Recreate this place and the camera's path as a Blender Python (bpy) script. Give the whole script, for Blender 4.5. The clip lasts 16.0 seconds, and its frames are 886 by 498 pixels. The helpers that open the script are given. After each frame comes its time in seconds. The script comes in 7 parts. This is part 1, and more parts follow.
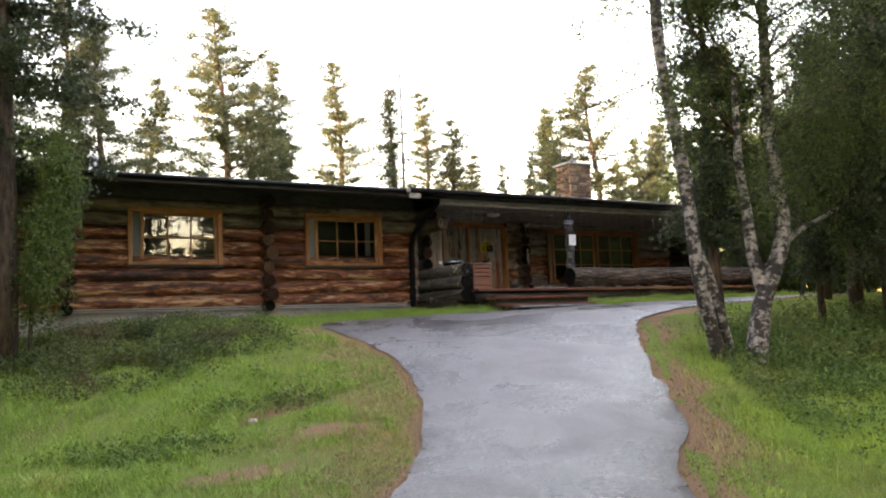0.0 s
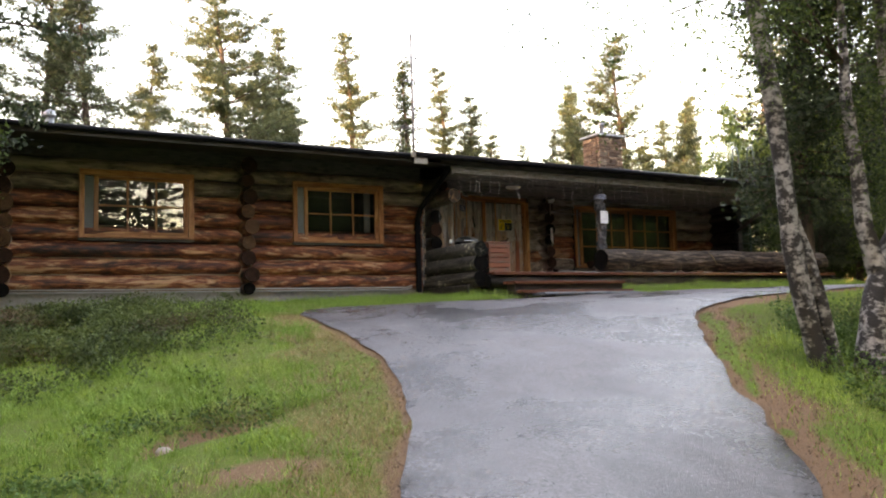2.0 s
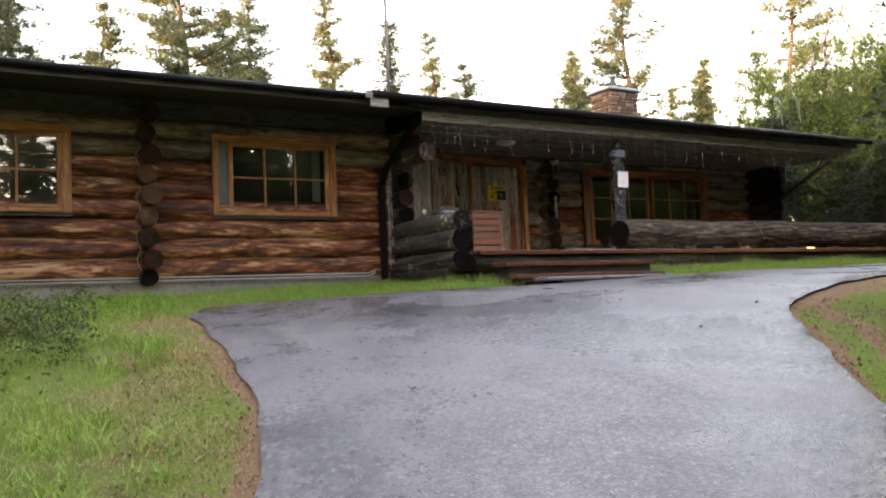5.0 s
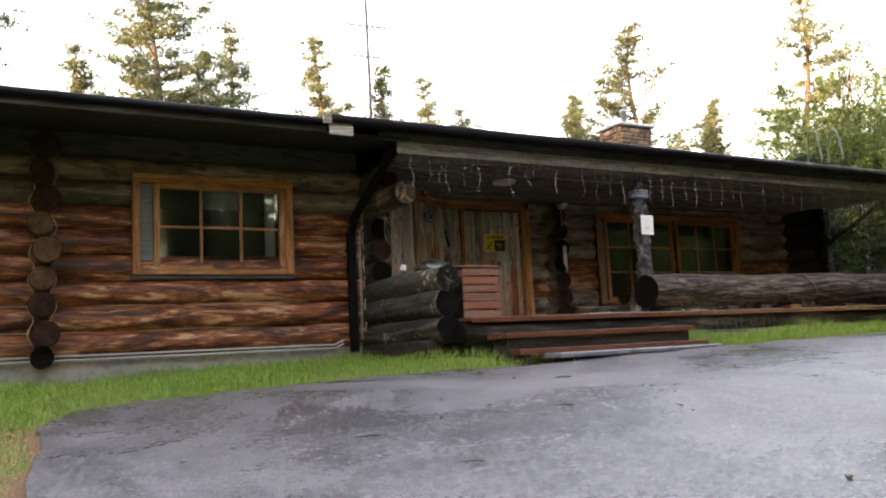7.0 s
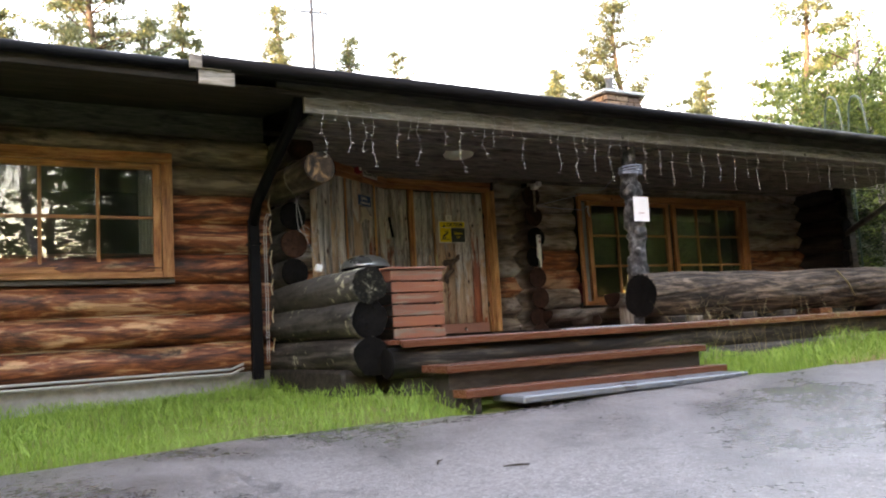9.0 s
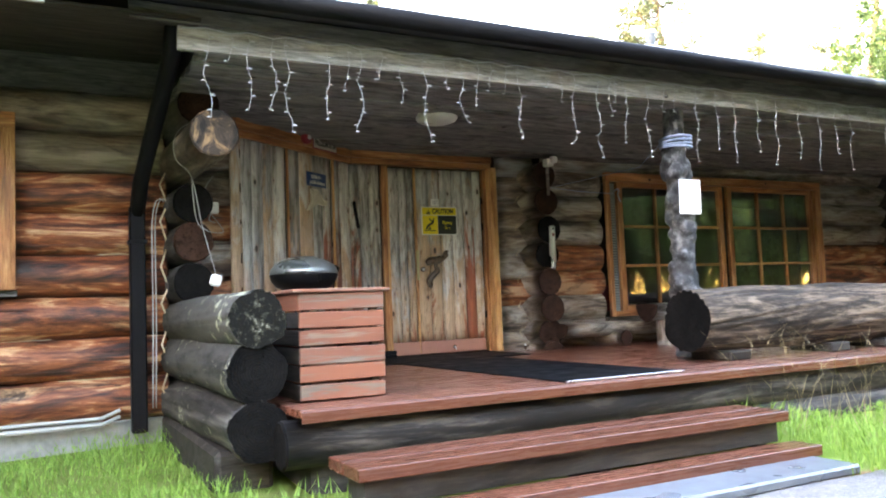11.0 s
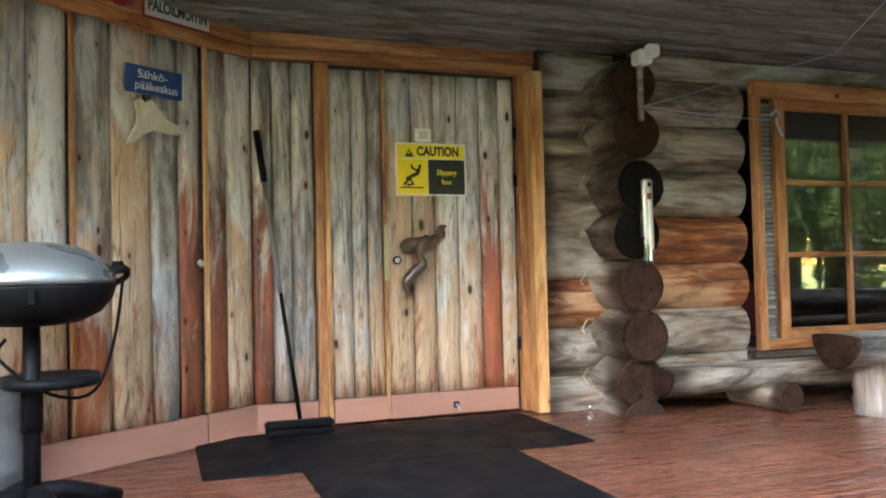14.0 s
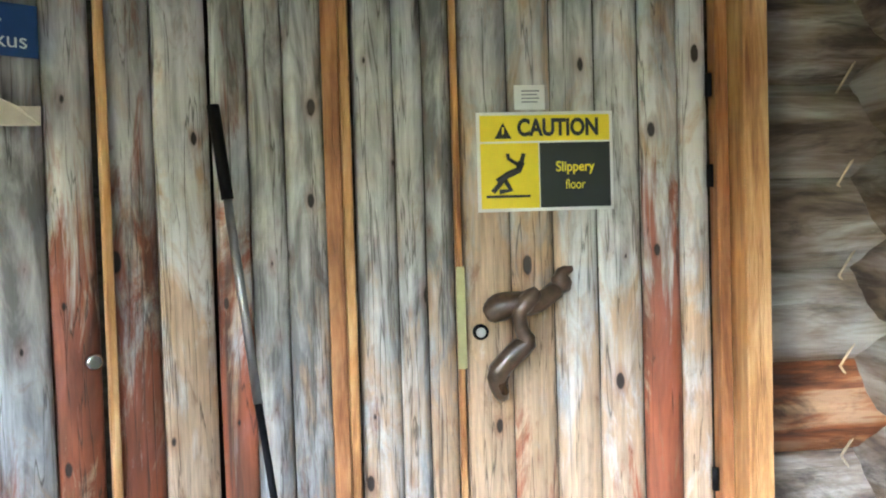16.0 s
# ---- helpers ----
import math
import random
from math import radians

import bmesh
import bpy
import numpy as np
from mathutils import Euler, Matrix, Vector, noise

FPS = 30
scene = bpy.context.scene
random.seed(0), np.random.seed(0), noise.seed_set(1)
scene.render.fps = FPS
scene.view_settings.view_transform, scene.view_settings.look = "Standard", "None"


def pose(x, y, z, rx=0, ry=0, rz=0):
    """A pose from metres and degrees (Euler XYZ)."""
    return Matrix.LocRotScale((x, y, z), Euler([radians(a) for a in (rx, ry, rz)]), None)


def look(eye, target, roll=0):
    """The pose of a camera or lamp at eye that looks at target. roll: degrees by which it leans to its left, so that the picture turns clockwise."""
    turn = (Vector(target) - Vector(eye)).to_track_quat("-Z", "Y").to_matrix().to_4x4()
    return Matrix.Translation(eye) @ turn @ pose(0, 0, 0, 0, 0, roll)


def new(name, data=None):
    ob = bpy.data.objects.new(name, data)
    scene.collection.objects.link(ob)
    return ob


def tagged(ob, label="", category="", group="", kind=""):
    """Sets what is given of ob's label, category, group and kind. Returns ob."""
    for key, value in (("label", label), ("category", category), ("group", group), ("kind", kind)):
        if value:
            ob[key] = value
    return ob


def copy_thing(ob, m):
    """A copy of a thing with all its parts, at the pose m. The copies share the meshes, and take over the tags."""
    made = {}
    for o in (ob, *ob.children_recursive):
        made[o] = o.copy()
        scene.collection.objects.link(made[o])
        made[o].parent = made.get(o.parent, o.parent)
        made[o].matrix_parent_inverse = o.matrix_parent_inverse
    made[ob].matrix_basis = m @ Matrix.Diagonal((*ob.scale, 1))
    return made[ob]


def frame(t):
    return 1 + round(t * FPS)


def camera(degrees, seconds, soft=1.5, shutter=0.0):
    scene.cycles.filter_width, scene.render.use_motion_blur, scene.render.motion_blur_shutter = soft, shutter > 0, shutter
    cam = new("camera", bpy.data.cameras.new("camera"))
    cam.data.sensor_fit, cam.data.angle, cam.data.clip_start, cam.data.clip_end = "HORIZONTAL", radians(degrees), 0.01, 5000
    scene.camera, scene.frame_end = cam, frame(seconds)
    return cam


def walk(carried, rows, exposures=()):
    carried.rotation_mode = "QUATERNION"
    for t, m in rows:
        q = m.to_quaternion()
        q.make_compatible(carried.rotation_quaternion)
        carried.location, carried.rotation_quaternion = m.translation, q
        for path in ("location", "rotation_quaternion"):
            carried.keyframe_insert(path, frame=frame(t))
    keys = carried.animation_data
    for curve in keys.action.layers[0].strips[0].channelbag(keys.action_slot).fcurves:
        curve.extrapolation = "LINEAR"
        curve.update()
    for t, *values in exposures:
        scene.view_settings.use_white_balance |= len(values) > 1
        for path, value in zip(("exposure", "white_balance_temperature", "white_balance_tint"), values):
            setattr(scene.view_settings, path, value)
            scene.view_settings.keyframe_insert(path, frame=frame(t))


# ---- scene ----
cam = camera(57.8, 16.0, 2.0)
PATH = [
    (0, (0.539, 0.145, 1.534), (1.551, 1.858, 1.734), -2.4),
    (0.5, (0.905, 0.737, 1.557), (1.915, 2.452, 1.753), -1.8),
    (1, (1.349, 1.386, 1.559), (2.368, 3.091, 1.789), -1.3),
    (1.5, (1.731, 1.979, 1.559), (2.732, 3.699, 1.759), -1.3),
    (2, (2.112, 2.51, 1.582), (3.085, 4.249, 1.751), -1.6),
    (2.5, (2.476, 3.01, 1.614), (3.392, 4.779, 1.789), -1.3),
    (3, (2.894, 3.576, 1.634), (3.813, 5.348, 1.761), -0.7),
    (3.2, (3.078, 3.789, 1.647), (4.0, 5.561, 1.753), -0.7),
    (5.3, (4.781, 6.133, 1.782), (5.751, 7.875, 1.93), -2.6),
    (5.5, (4.96, 6.37, 1.834), (5.927, 8.112, 2.007), -2.7),
    (6, (5.296, 6.903, 1.902), (6.26, 8.641, 2.13), -2.9),
    (6.5, (5.639, 7.409, 2.001), (6.633, 9.128, 2.248), -3.6),
    (7, (6.017, 7.95, 2.077), (6.979, 9.685, 2.33), -3.0),
    (7.5, (6.42, 8.478, 2.209), (7.401, 10.202, 2.464), -2.4),
    (8, (6.875, 8.994, 2.326), (7.864, 10.715, 2.57), -3.0),
    (8.5, (7.29, 9.473, 2.403), (8.279, 11.197, 2.621), -3.5),
    (9, (7.759, 9.952, 2.487), (8.755, 11.675, 2.695), -3.4),
    (9.2, (7.931, 10.109, 2.548), (8.913, 11.837, 2.764), -3.0),
    (11.3, (9.761, 12.119, 3.021), (10.661, 13.9, 3.157), -2.5),
    (11.5, (9.936, 12.308, 3.066), (10.822, 14.095, 3.216), -2.7),
    (12, (10.353, 12.824, 3.128), (11.202, 14.626, 3.302), -2.8),
    (12.5, (10.778, 13.343, 3.167), (11.594, 15.162, 3.32), -2.9),
    (13, (11.157, 13.899, 3.211), (11.921, 15.744, 3.317), -2.1),
    (13.5, (11.566, 14.469, 3.242), (12.316, 16.322, 3.312), -2.1),
    (14, (11.911, 15.051, 3.259), (12.571, 16.938, 3.323), -1.3),
    (14.5, (12.274, 15.706, 3.356), (12.847, 17.619, 3.449), -0.5),
    (15, (12.494, 16.093, 3.516), (12.937, 18.042, 3.593), -1.4),
    (15.5, (12.591, 16.554, 3.624), (12.896, 18.53, 3.615), -1.6),
    (16, (12.785, 16.95, 3.677), (12.991, 18.938, 3.613), -1.7),
]
EXPOSURES = [(0, 4.3, 8500, 36), (5.5, 4.5, 8500, 36), (9, 5.1, 8300, 34), (11.5, 6.62, 7000, 27), (13.5, 7.1, 7150, 27), (14.5, 7.3, 7000, 26), (15, 7.36, 6700, 26), (15.5, 7.7, 6450, 26), (16, 7.75, 6350, 26)]
walk(cam, [(t, look(eye, target, roll)) for t, eye, target, roll in PATH], EXPOSURES)

# ---- light ----
world = bpy.data.worlds.new("sky")
scene.world = world
world.use_nodes = True
sky = world.node_tree.nodes.new("ShaderNodeTexSky")
sky.sky_type = "NISHITA"
sky.sun_disc = False
SUN_ELEVATION, SUN_FROM = 4.5, 262.0          # degrees; compass bearing of the sun from +y, clockwise
sky.sun_elevation, sky.sun_rotation = radians(SUN_ELEVATION), radians(SUN_FROM)
sky.air_density, sky.dust_density, sky.ozone_density = 1.0, 1.0, 1.0
back = world.node_tree.nodes["Background"]
back.inputs[1].default_value = 0.15
world.node_tree.links.new(sky.outputs[0], back.inputs[0])
sun_data = bpy.data.lights.new("sun", "SUN")
sun_data.energy, sun_data.angle, sun_data.color = 1.3, radians(0.6), (1.0, 0.84, 0.58)
sun = new("sun", sun_data)
se, sa = radians(SUN_ELEVATION), radians(SUN_FROM)
sun_way = Vector((math.sin(sa) * math.cos(se), math.cos(sa) * math.cos(se), math.sin(se)))
sun.matrix_world = look(sun_way * 60, (0, 0, 0))


# ---- material helpers ----
class Nodes:
    """A material's node tree, with short calls for the nodes used here."""

    def __init__(self, name, rough=0.6, metal=0.0, spec=0.5):
        self.m = bpy.data.materials.new(name)
        self.m.use_nodes = True
        self.t = self.m.node_tree
        self.b = self.t.nodes["Principled BSDF"]
        self.b.inputs["Roughness"].default_value = rough
        self.b.inputs["Metallic"].default_value = metal
        self.b.inputs["Specular IOR Level"].default_value = spec

    def put(self, value, socket):
        if isinstance(value, bpy.types.NodeSocket):
            self.t.links.new(value, socket)
        else:
            socket.default_value = value

    def coords(self, scale=(1, 1, 1), shift=True, kind="Object"):
        if kind == "World":
            out = self.t.nodes.new("ShaderNodeNewGeometry").outputs["Position"]
        else:
            out = self.t.nodes.new("ShaderNodeTexCoord").outputs[kind]
        mul = self.t.nodes.new("ShaderNodeVectorMath")
        mul.operation = "MULTIPLY"
        self.put(out, mul.inputs[0])
        mul.inputs[1].default_value = scale
        out = mul.outputs[0]
        if shift:
            info = self.t.nodes.new("ShaderNodeObjectInfo")
            add = self.t.nodes.new("ShaderNodeVectorMath")
            add.operation = "MULTIPLY_ADD"
            self.put(info.outputs["Random"], add.inputs[0])
            add.inputs[1].default_value = (37.0, 61.0, 83.0)
            self.put(out, add.inputs[2])
            out = add.outputs[0]
        return out

    def random(self):
        return self.t.nodes.new("ShaderNodeObjectInfo").outputs["Random"]

    def island(self):
        return self.t.nodes.new("ShaderNodeNewGeometry").outputs["Random Per Island"]

    def noise(self, vec, scale=1.0, detail=5.0, rough=0.6, distort=0.0):
        n = self.t.nodes.new("ShaderNodeTexNoise")
        self.put(vec, n.inputs["Vector"])
        n.inputs["Scale"].default_value, n.inputs["Detail"].default_value = scale, detail
        n.inputs["Roughness"].default_value, n.inputs["Distortion"].default_value = rough, distort
        return n.outputs["Fac"]

    def cells(self, vec, scale=1.0, feature="F1", out="Distance", flat=False):
        n = self.t.nodes.new("ShaderNodeTexVoronoi")
        n.feature = feature
        if flat:
            n.voronoi_dimensions = "2D"
        self.put(vec, n.inputs["Vector"])
        n.inputs["Scale"].default_value = scale
        return n.outputs[out]

    def ramp(self, fac, stops):
        n = self.t.nodes.new("ShaderNodeValToRGB")
        self.put(fac, n.inputs[0])
        e = n.color_ramp.elements
        while len(e) < len(stops):
            e.new(0.5)
        for k, (at, col) in enumerate(stops):
            e[k].position = at
            e[k].color = (*col, 1) if len(col) == 3 else col
        return n.outputs[0]

    def curve(self, fac, lo, hi, a=0.0, b=1.0):
        n = self.t.nodes.new("ShaderNodeMapRange")
        self.put(fac, n.inputs[0])
        for k, v in enumerate((lo, hi, a, b)):
            n.inputs[k + 1].default_value = v
        return n.outputs[0]

    def mix(self, fac, a, b, mode="MIX"):
        n = self.t.nodes.new("ShaderNodeMix")
        n.data_type, n.blend_type = "RGBA", mode
        for value, socket in ((fac, n.inputs[0]), (a, n.inputs[6]), (b, n.inputs[7])):
            self.put((*value, 1) if isinstance(value, tuple) and len(value) == 3 else value, socket)
        return n.outputs[2]

    def math(self, op, a, b=0.0):
        n = self.t.nodes.new("ShaderNodeMath")
        n.operation = op
        self.put(a, n.inputs[0])
        self.put(b, n.inputs[1])
        return n.outputs[0]

    def attribute(self, name):
        n = self.t.nodes.new("ShaderNodeAttribute")
        n.attribute_name = name
        return n.outputs["Fac"]

    def colour(self, value):
        self.put((*value, 1) if isinstance(value, tuple) and len(value) == 3 else value, self.b.inputs["Base Color"])
        return self

    def rough(self, value):
        self.put(value, self.b.inputs["Roughness"])
        return self

    def bump(self, height, strength=0.3, distance=0.01):
        n = self.t.nodes.new("ShaderNodeBump")
        n.inputs["Strength"].default_value, n.inputs["Distance"].default_value = strength, distance
        self.put(height, n.inputs["Height"])
        self.t.links.new(n.outputs[0], self.b.inputs["Normal"])
        return self


def plain(name, colour, rough=0.6, metal=0.0, vary=0.12, grain=30.0, spec=0.5):
    """A plain surface with slight mottling and relief."""
    n = Nodes(name, rough, metal, spec)
    v = n.coords()
    k = n.noise(v, grain, 4)
    big = n.noise(v, grain / 9, 3)
    lo = tuple(c * (1 - 2 * vary) for c in colour)
    hi = tuple(min(1, c * (1 + 2 * vary)) for c in colour)
    n.colour(n.mix(n.curve(n.math("ADD", k, big), 0.6, 1.4), lo, hi))
    n.rough(n.curve(big, 0.3, 0.7, max(0.05, rough - 0.12), min(1, rough + 0.12)))
    return n.bump(k, 0.12, 0.003).m


def timber(name, deep, mid, light, grey, grey_amount=0.4, rough=0.65, knots=True, stretch=14.0, stain=0.5, lichen=0.0, pieces=False):
    """Weathered wood whose grain runs along the piece's own x axis."""
    n = Nodes(name, rough, 0, 0.35)
    fine = n.noise(n.coords((2.2, 2.2 * stretch, 2.2 * stretch)), 2.2, 7, 0.68, 0.6)
    streak = n.noise(n.coords((0.7, 7.0, 7.0)), 1.3, 6, 0.62, 1.4)
    patch = n.noise(n.coords((1.1, 3.2, 3.2)), 1.5, 5, 0.6, 0.8)
    wood = n.ramp(n.math("ADD", n.math("MULTIPLY", fine, 0.4), n.math("MULTIPLY", streak, 0.65)),
                  [(0.38, deep), (0.51, mid), (0.64, light)])
    silver = n.mix(n.curve(fine, 0.3, 0.7), tuple(c * 0.3 for c in grey), tuple(min(1, c * 1.6) for c in grey))
    greyness = n.math("ADD", patch, n.math("MULTIPLY", n.island() if pieces else n.random(), 0.42))
    amount = n.curve(greyness, 0.98 - grey_amount, 1.14 - grey_amount)
    col = n.mix(amount, wood, silver)
    dirt = n.curve(n.noise(n.coords((1.8, 6.0, 6.0)), 1.1, 7, 0.72, 0.6), 0.5, 0.68)
    col = n.mix(n.math("MULTIPLY", dirt, stain), col, tuple(c * 0.3 for c in deep))
    if knots:
        where = n.coords((3.6, 5.0, 5.0))
        spot = n.cells(where)
        pick = n.cells(where, 1.0, "F1", "Color")
        size = n.curve(pick, 0.35, 0.95, 0.0, 0.11)
        col = n.mix(n.curve(n.math("SUBTRACT", spot, size), 0.0, 0.12, 0.5, 0.0), col, mid)
        col = n.mix(n.curve(n.math("SUBTRACT", spot, size), -0.025, 0.02, 1.0, 0.0), col, (0.012, 0.008, 0.006))
    if lichen:
        crust = n.math("ADD", n.noise(n.coords((9, 9, 9)), 1.0, 6, 0.75), n.math("MULTIPLY", n.noise(n.coords((1.6, 1.6, 1.6)), 1.0, 3), 0.6))
        col = n.mix(n.curve(crust, 0.93 - lichen * 0.2, 0.97 - lichen * 0.2), col, n.mix(fine, (0.2, 0.2, 0.13), (0.55, 0.54, 0.4)))
    n.colour(col)
    n.rough(n.curve(fine, 0.3, 0.7, rough - 0.12, rough + 0.2))
    crack = n.noise(n.coords((0.9, 26.0, 26.0)), 1.0, 5, 0.7, 0.8)
    return n.bump(n.math("ADD", n.math("MULTIPLY", fine, 0.6), n.curve(crack, 0.36, 0.44)), 0.6, 0.008).m


def oiled_log(name, dark, red, orange, tan, lift=0.0):
    """Peeled, oiled log: broad flames of scraped pale wood over dark red-brown, eyes of knots; the grain runs along x."""
    n = Nodes(name, 0.5, 0, 0.4)
    big = n.noise(n.coords((0.5, 3.0, 3.0)), 1.7, 5, 0.58, 1.3)
    mid = n.noise(n.coords((1.5, 7.5, 7.5)), 1.4, 5, 0.62, 1.1)
    fine = n.noise(n.coords((2.4, 30.0, 30.0)), 1.2, 6, 0.66, 0.5)
    where = n.coords((2.2, 4.0, 4.0))
    spot = n.cells(where)
    pick = n.cells(where, 1.0, "F1", "Color")
    size = n.curve(pick, 0.45, 1.0, -0.05, 0.13)
    f = n.math("ADD", n.math("MULTIPLY", big, 0.58), n.math("MULTIPLY", mid, 0.42))
    f = n.math("ADD", f, n.math("MULTIPLY", n.random(), 0.07))
    f = n.math("ADD", f, n.math("MULTIPLY", fine, 0.12))
    f = n.math("ADD", f, n.curve(n.math("SUBTRACT", spot, size), 0.02, 0.2, 0.09, 0.0))
    f = n.math("ADD", f, lift - 0.045)
    col = n.ramp(f, [(0.43, dark), (0.5, red), (0.57, orange), (0.635, tan)])
    col = n.mix(n.curve(fine, 0.25, 0.75, 0.45, 0.0), col, dark)
    dirt = n.curve(n.noise(n.coords((1.2, 4.0, 4.0)), 1.3, 6, 0.7, 0.7), 0.52, 0.66)
    col = n.mix(n.math("MULTIPLY", dirt, 0.9), col, tuple(c * 0.5 for c in dark))
    col = n.mix(n.curve(n.math("SUBTRACT", spot, size), -0.03, 0.02, 0.9, 0.0), col, (0.02, 0.008, 0.005))
    n.colour(col)
    n.rough(n.curve(fine, 0.3, 0.7, 0.4, 0.68))
    crack = n.noise(n.coords((0.8, 24.0, 24.0)), 1.0, 5, 0.7, 0.8)
    return n.bump(n.math("ADD", n.math("ADD", n.math("MULTIPLY", fine, 0.5), mid), n.curve(crack, 0.36, 0.44)), 0.6, 0.012).m


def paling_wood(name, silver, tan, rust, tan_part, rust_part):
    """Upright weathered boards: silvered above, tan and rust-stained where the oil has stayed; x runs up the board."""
    n = Nodes(name, 0.5, 0, 0.35)
    tone = n.noise(n.coords((1.1, 9.0, 9.0)), 1.0, 5, 0.6, 0.6)
    blot = n.noise(n.coords((2.6, 7.5, 7.5)), 1.0, 6, 0.68, 1.1)
    fine = n.noise(n.coords((4.0, 85.0, 85.0)), 1.0, 5, 0.68, 0.3)
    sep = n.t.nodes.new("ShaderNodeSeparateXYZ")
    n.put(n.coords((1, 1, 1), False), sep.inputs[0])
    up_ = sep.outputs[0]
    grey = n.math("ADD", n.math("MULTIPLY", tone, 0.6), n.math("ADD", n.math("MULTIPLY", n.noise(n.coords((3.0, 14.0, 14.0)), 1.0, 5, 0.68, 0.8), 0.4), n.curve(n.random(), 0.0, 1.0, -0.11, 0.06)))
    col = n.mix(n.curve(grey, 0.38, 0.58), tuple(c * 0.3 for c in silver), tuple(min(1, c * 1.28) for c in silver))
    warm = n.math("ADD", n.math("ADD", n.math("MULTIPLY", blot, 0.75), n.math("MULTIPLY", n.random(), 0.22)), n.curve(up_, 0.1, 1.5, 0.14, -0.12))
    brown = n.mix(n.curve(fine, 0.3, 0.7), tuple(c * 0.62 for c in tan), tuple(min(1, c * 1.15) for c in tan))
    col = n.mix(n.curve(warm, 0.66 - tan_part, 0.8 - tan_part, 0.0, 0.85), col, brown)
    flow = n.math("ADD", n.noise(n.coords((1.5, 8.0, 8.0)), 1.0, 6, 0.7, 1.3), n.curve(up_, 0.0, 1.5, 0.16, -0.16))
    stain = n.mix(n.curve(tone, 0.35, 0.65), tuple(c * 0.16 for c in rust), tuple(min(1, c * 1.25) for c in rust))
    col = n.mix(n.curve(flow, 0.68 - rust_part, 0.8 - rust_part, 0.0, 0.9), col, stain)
    col = n.mix(n.curve(fine, 0.3, 0.6, 0.2, 0.0), col, n.mix(1.0, col, (0.35, 0.33, 0.32), "MULTIPLY"))
    scuff = n.noise(n.coords((5.0, 26.0, 26.0)), 1.0, 6, 0.72, 0.4)
    col = n.mix(n.curve(scuff, 0.63, 0.7, 0.0, 0.35), col, (0.6, 0.57, 0.52))
    smear = n.curve(n.noise(n.coords((3.6, 11.0, 11.0)), 1.0, 6, 0.72, 1.4), 0.56, 0.68, 0.0, 0.55)
    col = n.mix(smear, col, n.mix(n.curve(tone, 0.4, 0.6), (0.1, 0.05, 0.028), (0.3, 0.17, 0.09)))
    where = n.coords((4.6, 10.0, 0.0))
    spot = n.cells(where, 1.0, "F1", "Distance", True)
    pick = n.cells(where, 1.0, "F1", "Color", True)
    size = n.curve(pick, 0.35, 0.95, -0.13, 0.14)
    gap = n.math("ADD", n.math("SUBTRACT", spot, size), n.math("MULTIPLY", n.noise(n.coords((30, 60, 60)), 1.0, 3), 0.05))
    col = n.mix(n.curve(gap, 0.02, 0.24, 0.4, 0.0), col, tuple(c * 0.7 for c in rust))
    col = n.mix(n.curve(gap, 0.015, 0.05, 0.96, 0.0), col, (0.014, 0.009, 0.007))
    split = n.math("ABSOLUTE", n.math("SUBTRACT", n.noise(n.coords((0.6, 13.0, 13.0)), 1.0, 4, 0.55, 0.5), 0.5))
    col = n.mix(n.curve(split, 0.0, 0.009, 0.75, 0.0), col, (0.03, 0.022, 0.017))
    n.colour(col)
    n.rough(n.curve(fine, 0.3, 0.7, 0.4, 0.66))
    return n.bump(n.math("ADD", n.math("MULTIPLY", fine, 0.5), n.math("ADD", n.curve(split, 0.0, 0.012), n.curve(gap, 0.0, 0.08))), 0.5, 0.006).m


SILVER = (0.53, 0.525, 0.505)
TAN = (0.54, 0.345, 0.195)
RUST = (0.3, 0.062, 0.021)
LOG_RED = oiled_log("oiled_log", (0.014, 0.0055, 0.004), (0.115, 0.029, 0.012), (0.31, 0.095, 0.037), (0.64, 0.37, 0.2), -0.002)
LOG_WARM = oiled_log("orange_log", (0.04, 0.015, 0.008), (0.17, 0.052, 0.02), (0.36, 0.125, 0.046), (0.54, 0.32, 0.18), 0.005)
# dark timber; on the plank box its colour stands in for shade
STAIN_SHADE = timber("dark_stain_shade_wood", (0.008, 0.006, 0.005), (0.022, 0.017, 0.013), (0.06, 0.048, 0.038), (0.045, 0.04, 0.036), 0.3, 0.7, False, 9.0, 0.6)
LOG_GREY = oiled_log("grey_log", (0.05, 0.037, 0.027), (0.13, 0.098, 0.074), (0.22, 0.178, 0.14), (0.33, 0.28, 0.225))
OLD_LOG = timber("grooved_old_log", (0.007, 0.005, 0.004), (0.036, 0.026, 0.019), (0.21, 0.16, 0.118), (0.11, 0.094, 0.076), 0.3, 0.8, False, 6.0, 0.85)
OLD_CORNER = timber("mossy_old_log", (0.006, 0.0055, 0.005), (0.022, 0.019, 0.016), (0.1, 0.09, 0.075), (0.065, 0.062, 0.054), 0.3, 0.7, False, 6.0, 0.85, 0.06)
OLD_DARK = timber("wet_black_log", (0.004, 0.0035, 0.003), (0.016, 0.012, 0.01), (0.1, 0.085, 0.07), (0.05, 0.046, 0.04), 0.25, 0.6, False, 5.0, 0.9)
LOG_DARK = timber("weathered_log", (0.012, 0.01, 0.008), (0.04, 0.032, 0.026), (0.13, 0.11, 0.09), (0.08, 0.075, 0.068), 0.4, 0.8, False, 12.0, 0.7)
LOG_PORCH = oiled_log("porch_log", (0.07, 0.05, 0.036), (0.23, 0.17, 0.125), (0.36, 0.315, 0.265), (0.48, 0.445, 0.395))
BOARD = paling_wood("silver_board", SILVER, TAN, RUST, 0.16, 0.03)
